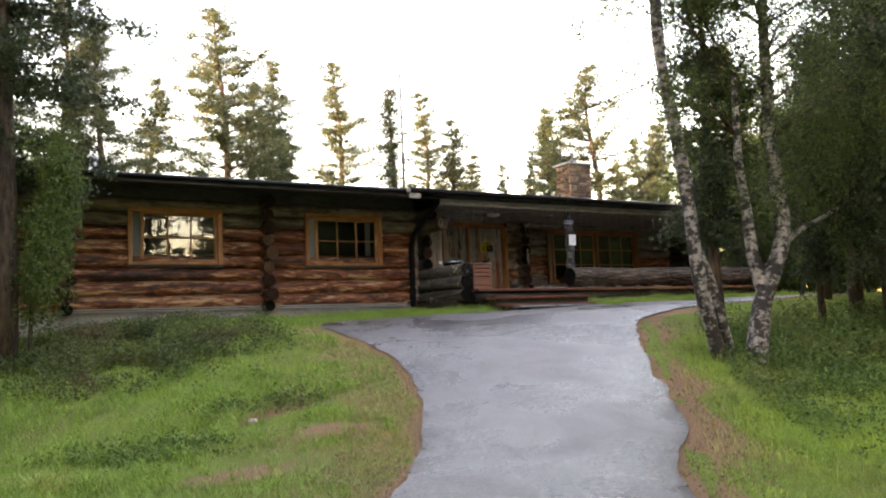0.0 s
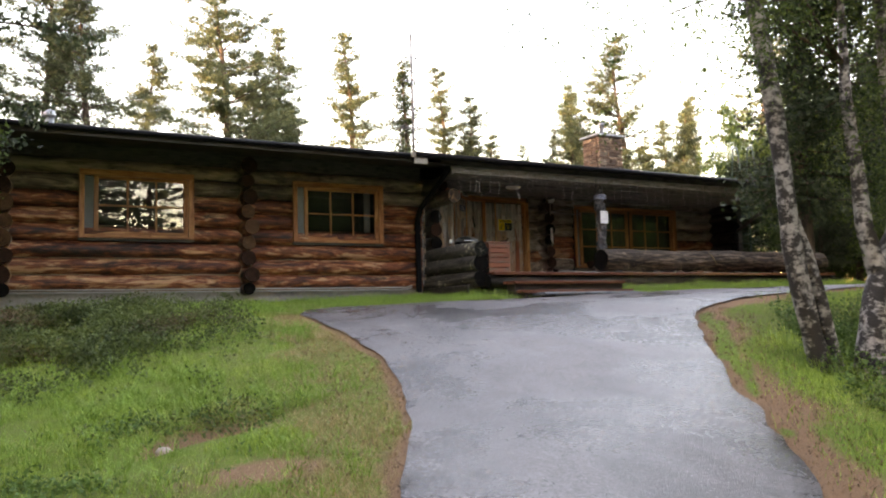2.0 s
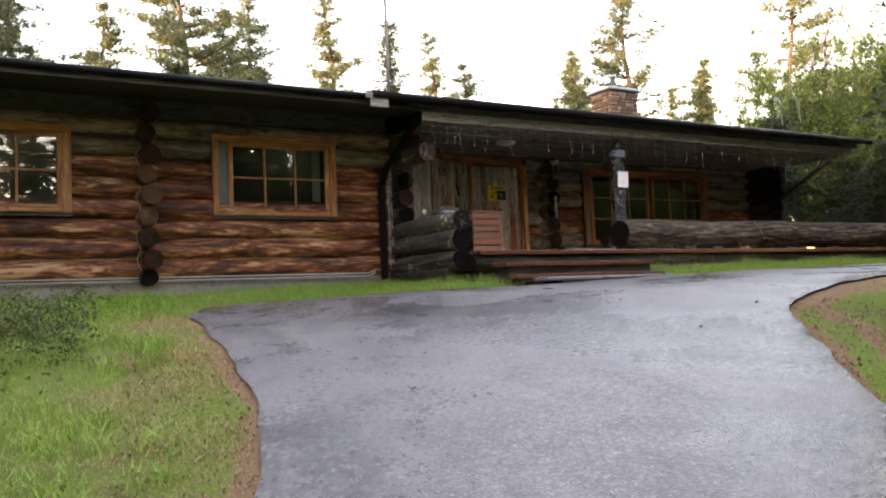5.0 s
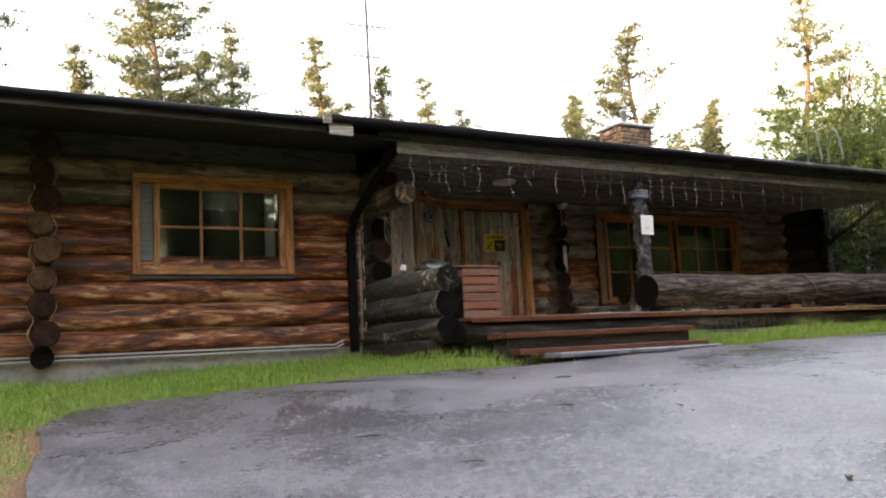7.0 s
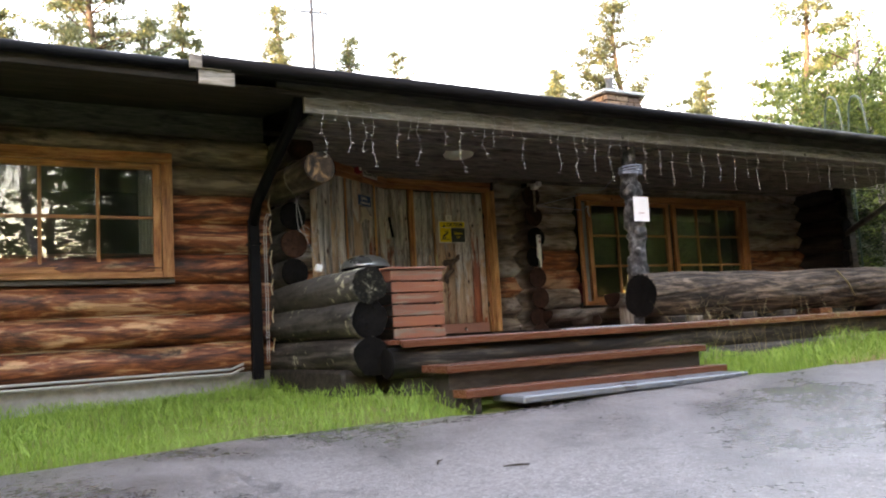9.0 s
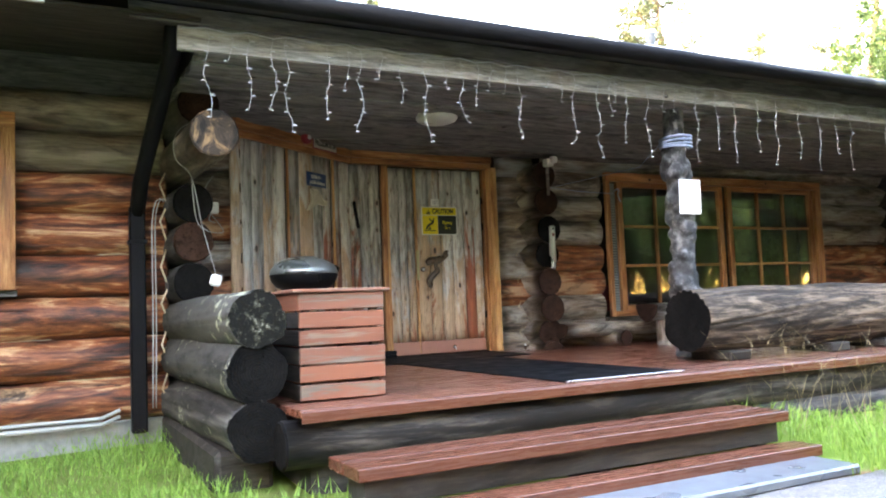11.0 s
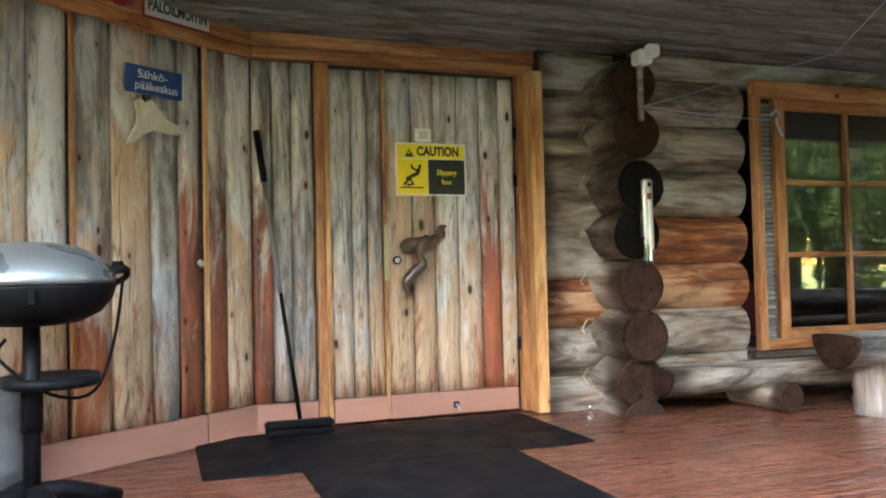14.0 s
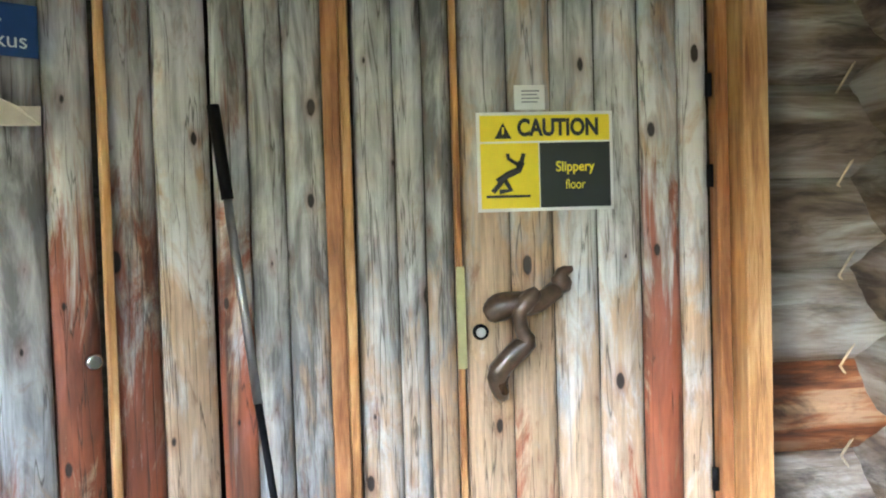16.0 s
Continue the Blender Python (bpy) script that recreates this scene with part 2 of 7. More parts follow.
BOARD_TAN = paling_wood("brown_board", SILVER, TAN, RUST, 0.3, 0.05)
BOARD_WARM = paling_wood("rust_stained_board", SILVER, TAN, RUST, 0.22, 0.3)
PINE = timber("varnished_pine", (0.22, 0.075, 0.026), (0.55, 0.27, 0.1), (0.74, 0.46, 0.22), (0.5, 0.34, 0.2), 0.0, 0.4, True, 14.0, 0.35)
PINE_DARK = timber("aged_and_shaded_pine", (0.12, 0.036, 0.013), (0.34, 0.135, 0.05), (0.52, 0.26, 0.11), (0.4, 0.24, 0.14), 0.0, 0.42, True, 14.0, 0.45)
FASCIA = timber("fascia_board", (0.07, 0.055, 0.042), (0.22, 0.19, 0.155), (0.4, 0.365, 0.315), (0.31, 0.295, 0.27), 0.45, 0.7, True, 8.0, 0.5)
CEILING = timber("ceiling_board", (0.03, 0.024, 0.019), (0.12, 0.098, 0.078), (0.32, 0.275, 0.23), (0.19, 0.177, 0.163), 0.5, 0.75, True, 8.0, 0.75, 0.0, True)


def painted(name, paint, bare, worn=0.45, rough=0.45):
    """Painted planks, the paint flaking along the grain (the piece's x axis)."""
    n = Nodes(name, rough, 0, 0.4)
    fine = n.noise(n.coords((2.0, 40.0, 40.0)), 2.0, 6, 0.65, 0.4)
    flake = n.noise(n.coords((1.3, 26.0, 26.0)), 1.6, 7, 0.72, 0.8)
    tone = n.noise(n.coords((0.8, 2.5, 2.5)), 1.4, 4)
    tone = n.math("ADD", n.math("MULTIPLY", tone, 0.7), n.math("MULTIPLY", n.random(), 0.35))
    col = n.mix(tone, tuple(c * 0.55 for c in paint), tuple(min(1, c * 1.35) for c in paint))
    wood = n.mix(fine, tuple(c * 0.5 for c in bare), tuple(min(1, c * 1.4) for c in bare))
    gone = n.curve(flake, 0.72 - worn * 0.3, 0.78 - worn * 0.3)
    n.colour(n.mix(gone, col, wood))
    n.rough(n.curve(n.math("ADD", fine, gone), 0.4, 1.6, rough - 0.1, rough + 0.3))
    return n.bump(n.math("SUBTRACT", n.math("MULTIPLY", fine, 0.4), gone), 0.4, 0.004).m


SALMON = painted("salmon_paint", (0.235, 0.085, 0.049), (0.22, 0.155, 0.11), 0.45, 0.5)
SALMON_WORN = painted("salmon_paint_worn", (0.225, 0.083, 0.049), (0.18, 0.135, 0.1), 0.72, 0.55)
DECK = painted("deck_paint", (0.13, 0.045, 0.026), (0.26, 0.17, 0.12), 0.28, 0.34)
KICK = painted("pink_paint", (0.38, 0.18, 0.13), (0.3, 0.2, 0.14), 0.25, 0.5)


def end_grain(name, dark, light):
    n = Nodes(name, 0.95, 0, 0.03)
    v = n.coords((1, 1, 1), False)
    sep = n.t.nodes.new("ShaderNodeSeparateXYZ")
    n.put(v, sep.inputs[0])
    r = n.math("SQRT", n.math("ADD", n.math("POWER", sep.outputs[1], 2.0), n.math("POWER", sep.outputs[2], 2.0)))
    wob = n.math("ADD", n.math("MULTIPLY", r, 420.0), n.math("MULTIPLY", n.noise(n.coords((9, 9, 9)), 1.0, 5), 26.0))
    ring = n.math("MULTIPLY_ADD", n.math("SINE", wob), 0.5)
    crack = n.noise(n.coords((4, 26, 26)), 1.0, 6, 0.7, 1.5)
    col = n.mix(n.math("ADD", n.curve(ring, 0.0, 1.0, 0.0, 0.35), n.curve(n.noise(n.coords((5, 5, 5)), 1.0, 5, 0.7), 0.35, 0.65, 0.0, 0.6)), dark, light)
    col = n.mix(n.curve(crack, 0.55, 0.68), col, tuple(c * 0.25 for c in dark))
    turn = n.math("ARCTAN2", sep.outputs[1], sep.outputs[2])
    ray_ = n.math("ADD", n.math("MULTIPLY", turn, 2.0), n.math("MULTIPLY", n.noise(n.coords((6, 6, 6)), 1.0, 4), 5.0))
    check = n.curve(n.math("ABSOLUTE", n.math("SINE", ray_)), 0.0, 0.06, 1.0, 0.0)
    col = n.mix(n.math("MULTIPLY", check, 0.8), col, tuple(c * 0.2 for c in dark))
    dust = n.noise(n.coords((14, 40, 40)), 1.0, 5, 0.75)
    col = n.mix(n.curve(dust, 0.62, 0.74, 0.0, 0.3), col, tuple(min(1, c * 4.0) for c in light))
    n.colour(col)
    return n.bump(n.math("SUBTRACT", n.math("ADD", n.math("MULTIPLY", ring, 0.2), crack), check), 0.6, 0.008).m


END_RED = end_grain("log_end", (0.035, 0.016, 0.01), (0.15, 0.085, 0.05))
END_DARK = end_grain("dark_log_end", (0.003, 0.003, 0.003), (0.012, 0.011, 0.0105))
END_BROWN = end_grain("brown_log_end", (0.015, 0.009, 0.007), (0.055, 0.029, 0.021))

n = Nodes("split_log_end", 0.7, 0, 0.3)
v = n.coords((7, 7, 7))
n.colour(n.ramp(n.noise(v, 1.0, 5, 0.65, 1.2), [(0.4, (0.012, 0.01, 0.009)), (0.56, (0.06, 0.04, 0.028)), (0.68, (0.3, 0.18, 0.09))]))
END_SPLIT = n.bump(n.noise(v, 1.5, 5), 0.8, 0.02).m
n = Nodes("mossy_log_end", 0.9, 0, 0.1)
v = n.coords((1, 1, 1))
n.colour(n.ramp(n.math("ADD", n.noise(v, 26, 6, 0.75), n.math("MULTIPLY", n.noise(v, 5, 3), 0.6)), [(0.84, (0.009, 0.0085, 0.007)), (0.95, (0.06, 0.06, 0.042)), (1.08, (0.36, 0.35, 0.28))]))
END_MOSS = n.bump(n.noise(v, 30, 6, 0.75), 0.9, 0.02).m
BLACK = plain("black_metal", (0.006, 0.006, 0.007), 0.5, 0, 0.12, 30, 0.08)
RUBBER = plain("black_rubber_mat", (0.0045, 0.005, 0.006), 0.6, 0, 0.25, 60, 0.1)
WHITE = plain("white_plastic", (0.72, 0.72, 0.7), 0.4, 0, 0.04)
PAPER = plain("white_paper", (0.8, 0.8, 0.8), 0.7, 0, 0.03, 8)
STEEL = plain("steel", (0.55, 0.55, 0.56), 0.28, 1.0, 0.06)
ZINC = plain("galvanised", (0.3, 0.31, 0.315), 0.5, 0.8, 0.15, 14)
DARK_ZINC = plain("tarnished_metal", (0.08, 0.08, 0.085), 0.6, 0.4, 0.15, 14)
SILVER_PAINT = plain("silver_lid", (0.24, 0.265, 0.27), 0.28, 0.6, 0.05)
BRASS = plain("brass", (0.42, 0.38, 0.2), 0.4, 0.8, 0.1)
CAULK = plain("joint_moss", (0.48, 0.38, 0.26), 0.9, 0, 0.2, 40)
CONCRETE = plain("concrete", (0.25, 0.245, 0.23), 0.85, 0, 0.22, 12)
SLAB = plain("wet_slate_step", (0.13, 0.15, 0.17), 0.32, 0, 0.2, 9)
BONE = plain("bone", (0.55, 0.5, 0.4), 0.6, 0, 0.1)
ANTLER = plain("carved_handle", (0.085, 0.052, 0.032), 0.36, 0, 0.42, 26)
YELLOW = plain("yellow_sign", (0.85, 0.68, 0.02), 0.4, 0, 0.03)
INK = plain("black_sign", (0.016, 0.02, 0.018), 0.4, 0, 0.05)
SIGN_WHITE = plain("sign_white", (0.75, 0.75, 0.72), 0.4, 0, 0.03)
DULL_WHITE = plain("dull_white", (0.46, 0.46, 0.43), 0.5, 0, 0.06)
BLUE = plain("blue_sign", (0.008, 0.045, 0.16), 0.4, 0, 0.08)
RED = plain("red_plastic", (0.2, 0.01, 0.02), 0.4)
ROPE = plain("blue_rope", (0.3, 0.36, 0.5), 0.8)
BLIND = plain("window_screen", (0.2, 0.23, 0.24), 0.6, 0, 0.1)
GREEN_METAL = plain("green_metal", (0.02, 0.05, 0.035), 0.5)
ROOF = plain("roofing_felt", (0.022, 0.022, 0.024), 0.8, 0, 0.25, 6)
# near black: the lack of daylight indoors is put into this colour
ROOM = plain("room_shade", (0.022, 0.02, 0.018), 0.9, 0, 0.15, 3)
CURTAIN = plain("curtain", (0.6, 0.62, 0.6), 0.85, 0, 0.05)
WINE = plain("wine_cloth", (0.12, 0.015, 0.02), 0.8)
WIRE = plain("pale_cable", (0.36, 0.36, 0.35), 0.5, 0, 0.03)

n = Nodes("window_glass", 0.0)
n.b.inputs["Transmission Weight"].default_value = 1.0
n.b.inputs["IOR"].default_value = 1.85
n.bump(n.noise(n.coords((1, 1, 1)), 2.5, 2), 0.06, 0.01)
GLASS = n.m

n = Nodes("wet_asphalt", 0.4, 0, 0.5)
v = n.coords((1, 1, 1), False, "World")
grit = n.math("ADD", n.math("MULTIPLY", n.noise(v, 150, 3, 0.75), 0.45), n.math("MULTIPLY", n.noise(v, 24, 7, 0.85), 0.55))
speck = n.noise(v, 22, 5, 0.75)
wet = n.noise(v, 0.55, 6, 0.62, 0.6)
lane = n.noise(n.coords((0.9, 0.7, 1), False, "World"), 1.3, 6, 0.66, 1.2)
col = n.mix(n.curve(grit, 0.3, 0.7), (0.06, 0.054, 0.054), (0.36, 0.325, 0.318))
worn = n.curve(n.math("ADD", n.math("MULTIPLY", wet, 0.55), n.math("ADD", n.math("MULTIPLY", lane, 0.55), n.math("MULTIPLY", speck, 0.65))), 0.74, 0.97)
col = n.mix(worn, n.mix(n.curve(grit, 0.3, 0.7), (0.012, 0.011, 0.0112), (0.11, 0.1, 0.098)), col)
chip = n.cells(v, 75.0, "F1", "Color")
fleck = n.noise(v, 55.0, 2, 0.5)
col = n.mix(n.curve(chip, 0.2, 0.8, 0.55, 0.0), col, n.mix(1.0, col, (0.3, 0.3, 0.3), "MULTIPLY"))
col = n.mix(n.curve(fleck, 0.66, 0.72, 0.0, 0.7), col, (0.5, 0.47, 0.45))
n.colour(col)
n.rough(n.curve(n.math("ADD", wet, n.math("MULTIPLY", speck, 0.5)), 0.6, 0.86, 0.1, 0.52))
stone = n.cells(v, 80.0)
n.bump(n.math("ADD", n.math("MULTIPLY", stone, 1.0), n.math("MULTIPLY", n.noise(v, 9, 4), 0.8)), 0.4, 0.01)
ASPHALT = n.m

n = Nodes("ground_cover", 0.95, 0, 0.15)
v = n.coords((1, 1, 1), False, "World")
big, small, crumbs = n.noise(v, 0.5, 5), n.noise(v, 5, 6, 0.7), n.noise(v, 60, 4, 0.75)
green = n.mix(small, (0.08, 0.14, 0.02), (0.2, 0.31, 0.05))
soil = n.mix(crumbs, (0.12, 0.066, 0.037), (0.42, 0.255, 0.15))
straw = n.mix(crumbs, (0.08, 0.09, 0.025), (0.22, 0.21, 0.08))
col = n.mix(n.curve(n.math("ADD", big, small), 0.85, 1.25), green, straw)
col = n.mix(n.curve(n.math("ADD", n.attribute("bare"), n.math("MULTIPLY", small, 0.5)), 0.55, 0.8), col, soil)
n.colour(col)
n.bump(n.math("ADD", small, crumbs), 0.7, 0.03)
GROUND = n.m


def leafy(name, dark, light, dry=None, dry_part=0.0, rough=0.6, patchy=False, thin=0.15):
    """Leaves and blades: colour differs from piece to piece; a little light passes through."""
    n = Nodes(name, rough, 0, 0.3)
    col = n.mix(n.island(), dark, light)
    col = n.mix(n.math("MULTIPLY", n.random(), 0.45), col, tuple(c * 0.6 for c in dark))
    if patchy:
        field = n.math("ADD", n.noise(n.coords((1, 1, 0.2), False, "World"), 0.9, 4, 0.6), n.math("MULTIPLY", n.noise(n.coords((1, 1, 0.2), False, "World"), 4.5, 3), 0.5))
        col = n.mix(n.curve(field, 0.6, 0.9), n.mix(1.0, col, (0.5, 0.56, 0.52), "MULTIPLY"), n.mix(1.0, col, (1.25, 1.2, 1.0), "MULTIPLY"))
    if dry:
        where = n.noise(n.coords((1, 1, 1), False, "World"), 0.7, 4)
        pick = n.math("ADD", n.math("MULTIPLY", n.noise(n.coords((57, 57, 57), False), 1.0, 1), 0.6), where)
        col = n.mix(n.curve(pick, 1.0 - dry_part, 1.15 - dry_part), col, dry)
    n.colour(col)
    through_leaf = n.t.nodes.new("ShaderNodeBsdfTranslucent")
    n.put(col, through_leaf.inputs["Color"])
    both = n.t.nodes.new("ShaderNodeMixShader")
    both.inputs[0].default_value = thin
    n.put(n.b.outputs[0], both.inputs[1])
    n.put(through_leaf.outputs[0], both.inputs[2])
    n.put(both.outputs[0], n.t.nodes["Material Output"].inputs["Surface"])
    return n.m


GRASS = leafy("grass_blade", (0.16, 0.27, 0.045), (0.46, 0.63, 0.13), (0.5, 0.42, 0.18), 0.14, 0.6, True)
LUSH = leafy("lush_grass", (0.13, 0.25, 0.035), (0.37, 0.58, 0.11))
VERGE = leafy("verge_grass", (0.2, 0.215, 0.04), (0.5, 0.52, 0.12), (0.42, 0.3, 0.15), 0.5, 0.6, True)
SHRUB = leafy("low_shrub", (0.055, 0.09, 0.03), (0.16, 0.22, 0.07), (0.16, 0.1, 0.06), 0.14, 0.6, True)
BILBERRY = leafy("bilberry_leaf", (0.05, 0.11, 0.025), (0.16, 0.29, 0.07), (0.2, 0.14, 0.06), 0.12)
NEEDLE = leafy("pine_needles", (0.05, 0.07, 0.035), (0.12, 0.145, 0.07), None, 0.0, 0.6, False, 0.25)
SPRUCE = leafy("spruce_needles", (0.022, 0.036, 0.018), (0.065, 0.09, 0.04), None, 0.0, 0.6, False, 0.3)
BIRCH_LEAF = leafy("birch_leaf", (0.04, 0.075, 0.02), (0.15, 0.21, 0.05), None, 0.0, 0.6, False, 0.4)
LITTER = leafy("leaf_litter", (0.1, 0.055, 0.03), (0.34, 0.22, 0.13))
DRY_GRASS = leafy("dry_grass", (0.2, 0.16, 0.08), (0.4, 0.33, 0.18))

n = Nodes("pine_bark", 0.9, 0, 0.2)
v = n.coords((1, 1, 0.25))
n.colour(n.ramp(n.noise(v, 14, 6, 0.7), [(0.35, (0.02, 0.017, 0.014)), (0.65, (0.11, 0.08, 0.06))]))
BARK = n.bump(n.noise(v, 22, 6, 0.7), 0.8, 0.03).m
n = Nodes("birch_bark", 0.7, 0, 0.3)
band = n.noise(n.coords((4, 4, 6)), 2.4, 6, 0.7)
blotch = n.noise(n.coords((1.5, 1.5, 1.2)), 2.6, 5, 0.65)
col = n.mix(n.noise(n.coords((5, 5, 5)), 4, 4), (0.14, 0.13, 0.12), (0.4, 0.385, 0.36))
col = n.mix(n.curve(n.math("ADD", band, n.math("MULTIPLY", blotch, 0.9)), 0.85, 0.99), col, (0.022, 0.019, 0.017))
n.colour(col)
BIRCH = n.bump(n.math("ADD", band, blotch), 0.8, 0.02).m
n = Nodes("gnarled_post", 0.65, 0, 0.35)
lump = n.noise(n.coords((1.3, 1.3, 1.3)), 9, 5, 0.65)
n.colour(n.ramp(lump, [(0.34, (0.02, 0.02, 0.022)), (0.5, (0.05, 0.05, 0.052)), (0.66, (0.18, 0.18, 0.183))]))
GNARL = n.bump(lump, 0.8, 0.02).m
n = Nodes("chimney_stone", 0.8, 0, 0.3)
k = n.noise(n.coords((3, 3, 9)), 4, 5)
col = n.ramp(n.random(), [(0.0, (0.05, 0.034, 0.028)), (0.4, (0.12, 0.078, 0.052)), (0.75, (0.22, 0.15, 0.1)), (1.0, (0.3, 0.24, 0.18))])
n.colour(n.mix(n.curve(k, 0.3, 0.7), (0.09, 0.06, 0.045), col))
STONE = n.bump(k, 0.5, 0.02).m


# ---- mesh helpers ----
rng = random.Random(7)
nrng = np.random.default_rng(11)


def mesh(name, verts, faces, mats, slots=None, smooth=None):
    me = bpy.data.meshes.new(name)
    me.from_pydata([tuple(p) for p in verts], [], [tuple(f) for f in faces])
    for one in mats if isinstance(mats, (list, tuple)) else [mats]:
        me.materials.append(one)
    if slots is not None:
        me.polygons.foreach_set("material_index", slots)
    if smooth is not None:
        me.polygons.foreach_set("use_smooth", [bool(smooth)] * len(me.polygons) if isinstance(smooth, bool) else smooth)
    me.update()
    return me


def from_bm(name, bm, mats):
    me = bpy.data.meshes.new(name)
    bmesh.ops.recalc_face_normals(bm, faces=bm.faces)
    bm.to_mesh(me)
    bm.free()
    for one in mats if isinstance(mats, (list, tuple)) else [mats]:
        me.materials.append(one)
    return me


def part(name, geo, material, parent, label="", m=None):
    """One mesh object under a thing or a part; m is its pose in the parent's frame."""
    me = from_bm(name, geo, material) if isinstance(geo, bmesh.types.BMesh) else geo
    ob = new(name, me)
    ob.parent = parent
    if m is not None:
        ob.matrix_basis = m
    return tagged(ob, label)


def thing(name, m, label, category, group="", kind=""):
    ob = new(name)
    ob.empty_display_size = 0.1
    ob.matrix_basis = m
    return tagged(ob, label, category, group, kind)


def box(lo, hi, bevel=0.004, bm=None):
    """A box from corner lo to corner hi with worn edges."""
    bm = bm or bmesh.new()
    made = bmesh.ops.create_cube(bm, size=1.0)["verts"]
    for v in made:
        v.co = Vector([l + (c + 0.5) * (h - l) for c, l, h in zip(v.co, lo, hi)])
    if bevel:
        edges = list({e for v in made for e in v.link_edges})
        bmesh.ops.bevel(bm, geom=edges, offset=bevel, segments=1, affect="EDGES", profile=0.5)
    return bm


def lathe(profile, segs=24, bm=None, cap=True):
    """A turned shape round z from (radius, height) pairs."""
    bm = bm or bmesh.new()
    rings = [[bm.verts.new((r * math.cos(2 * math.pi * k / segs), r * math.sin(2 * math.pi * k / segs), z)) for k in range(segs)] for r, z in profile]
    for a, b in zip(rings, rings[1:]):
        for k in range(segs):
            f = bm.faces.new((a[k], a[(k + 1) % segs], b[(k + 1) % segs], b[k]))
            f.smooth = True
    if cap:
        bm.faces.new(rings[0][::-1])
        bm.faces.new(rings[-1])
    return bm


def tube(points, radii, segs=10, wobble=0.0, seed=0, bm=None):
    """A round limb, cable or pipe along points."""
    bm = bm or bmesh.new()
    pts = [Vector(p) for p in points]
    radii = radii if isinstance(radii, (list, tuple)) else [radii] * len(pts)
    rings, side = [], None
    for k, p in enumerate(pts):
        way = (pts[min(k + 1, len(pts) - 1)] - pts[max(k - 1, 0)]).normalized()
        if side is None:
            side = way.orthogonal().normalized()
        side = (side - way * side.dot(way)).normalized()
        up = way.cross(side)
        ring = []
        for j in range(segs):
            a = 2 * math.pi * j / segs
            r = radii[k]
            if wobble:
                r *= 1 + wobble * noise.noise(Vector((math.cos(a) * 1.3 + seed * 3.1, math.sin(a) * 1.3, k * 0.45 + seed)))
            ring.append(bm.verts.new(p + (side * math.cos(a) + up * math.sin(a)) * r))
        rings.append(ring)
    for a, b in zip(rings, rings[1:]):
        for j in range(segs):
            bm.faces.new((a[j], a[(j + 1) % segs], b[(j + 1) % segs], b[j])).smooth = True
    bm.faces.new(rings[0][::-1])
    bm.faces.new(rings[-1])
    return bm


def smooth_line(points, steps=6):
    """Points on a soft curve through the given ones."""
    pts = [Vector(p) for p in points]
    out = []
    for k in range(len(pts) - 1):
        a, b, c, d = pts[max(k - 1, 0)], pts[k], pts[k + 1], pts[min(k + 2, len(pts) - 1)]
        for j in range(steps):
            t = j / steps
            out.append(0.5 * ((2 * b) + (c - a) * t + (2 * a - 5 * b + 4 * c - d) * t * t + (3 * b - a - 3 * c + d) * t ** 3))
    return out + [pts[-1]]


def log_mesh(name, length, r0, r1, mats, seed, segs=16, step=0.3, wob=0.05, dome=0.012):
    """A peeled log along +x from the origin: tapered, wavy, with sawn ends (second material)."""
    count = max(3, int(length / step) + 1)
    verts, faces, slots, smooth = [], [], [], []
    for k in range(count + 1):
        x = length * k / count
        r = r0 + (r1 - r0) * k / count
        for j in range(segs):
            a = 2 * math.pi * j / segs
            c, s = math.cos(a), math.sin(a)
            rr = r * (1 + wob * noise.noise(Vector((x * 1.3 + seed * 7.7, c * 1.1, s * 1.1))) + wob * 0.5 * noise.noise(Vector((x * 4 + seed, c * 2.5, s * 2.5))))
            verts.append((x, c * rr, s * rr))
    for k in range(count):
        for j in range(segs):
            faces.append((k * segs + j, k * segs + (j + 1) % segs, (k + 1) * segs + (j + 1) % segs, (k + 1) * segs + j))
            slots.append(0), smooth.append(True)
    for k, s in ((0, -1), (count, 1)):
        ring = [k * segs + j for j in range(segs)]
        inner = len(verts)
        for j in range(segs):
            x, y, z = verts[ring[j]]
            verts.append((x + s * dome, y * 0.93, z * 0.93))
        for j in range(segs):
            a, b = ring[j], ring[(j + 1) % segs]
            c, d = inner + (j + 1) % segs, inner + j
            faces.append((a, d, c, b) if s > 0 else (a, b, c, d))
            slots.append(1), smooth.append(False)
        faces.append([inner + j for j in range(segs)][::s])
        slots.append(1), smooth.append(False)
    return mesh(name, verts, faces, mats, slots, smooth)


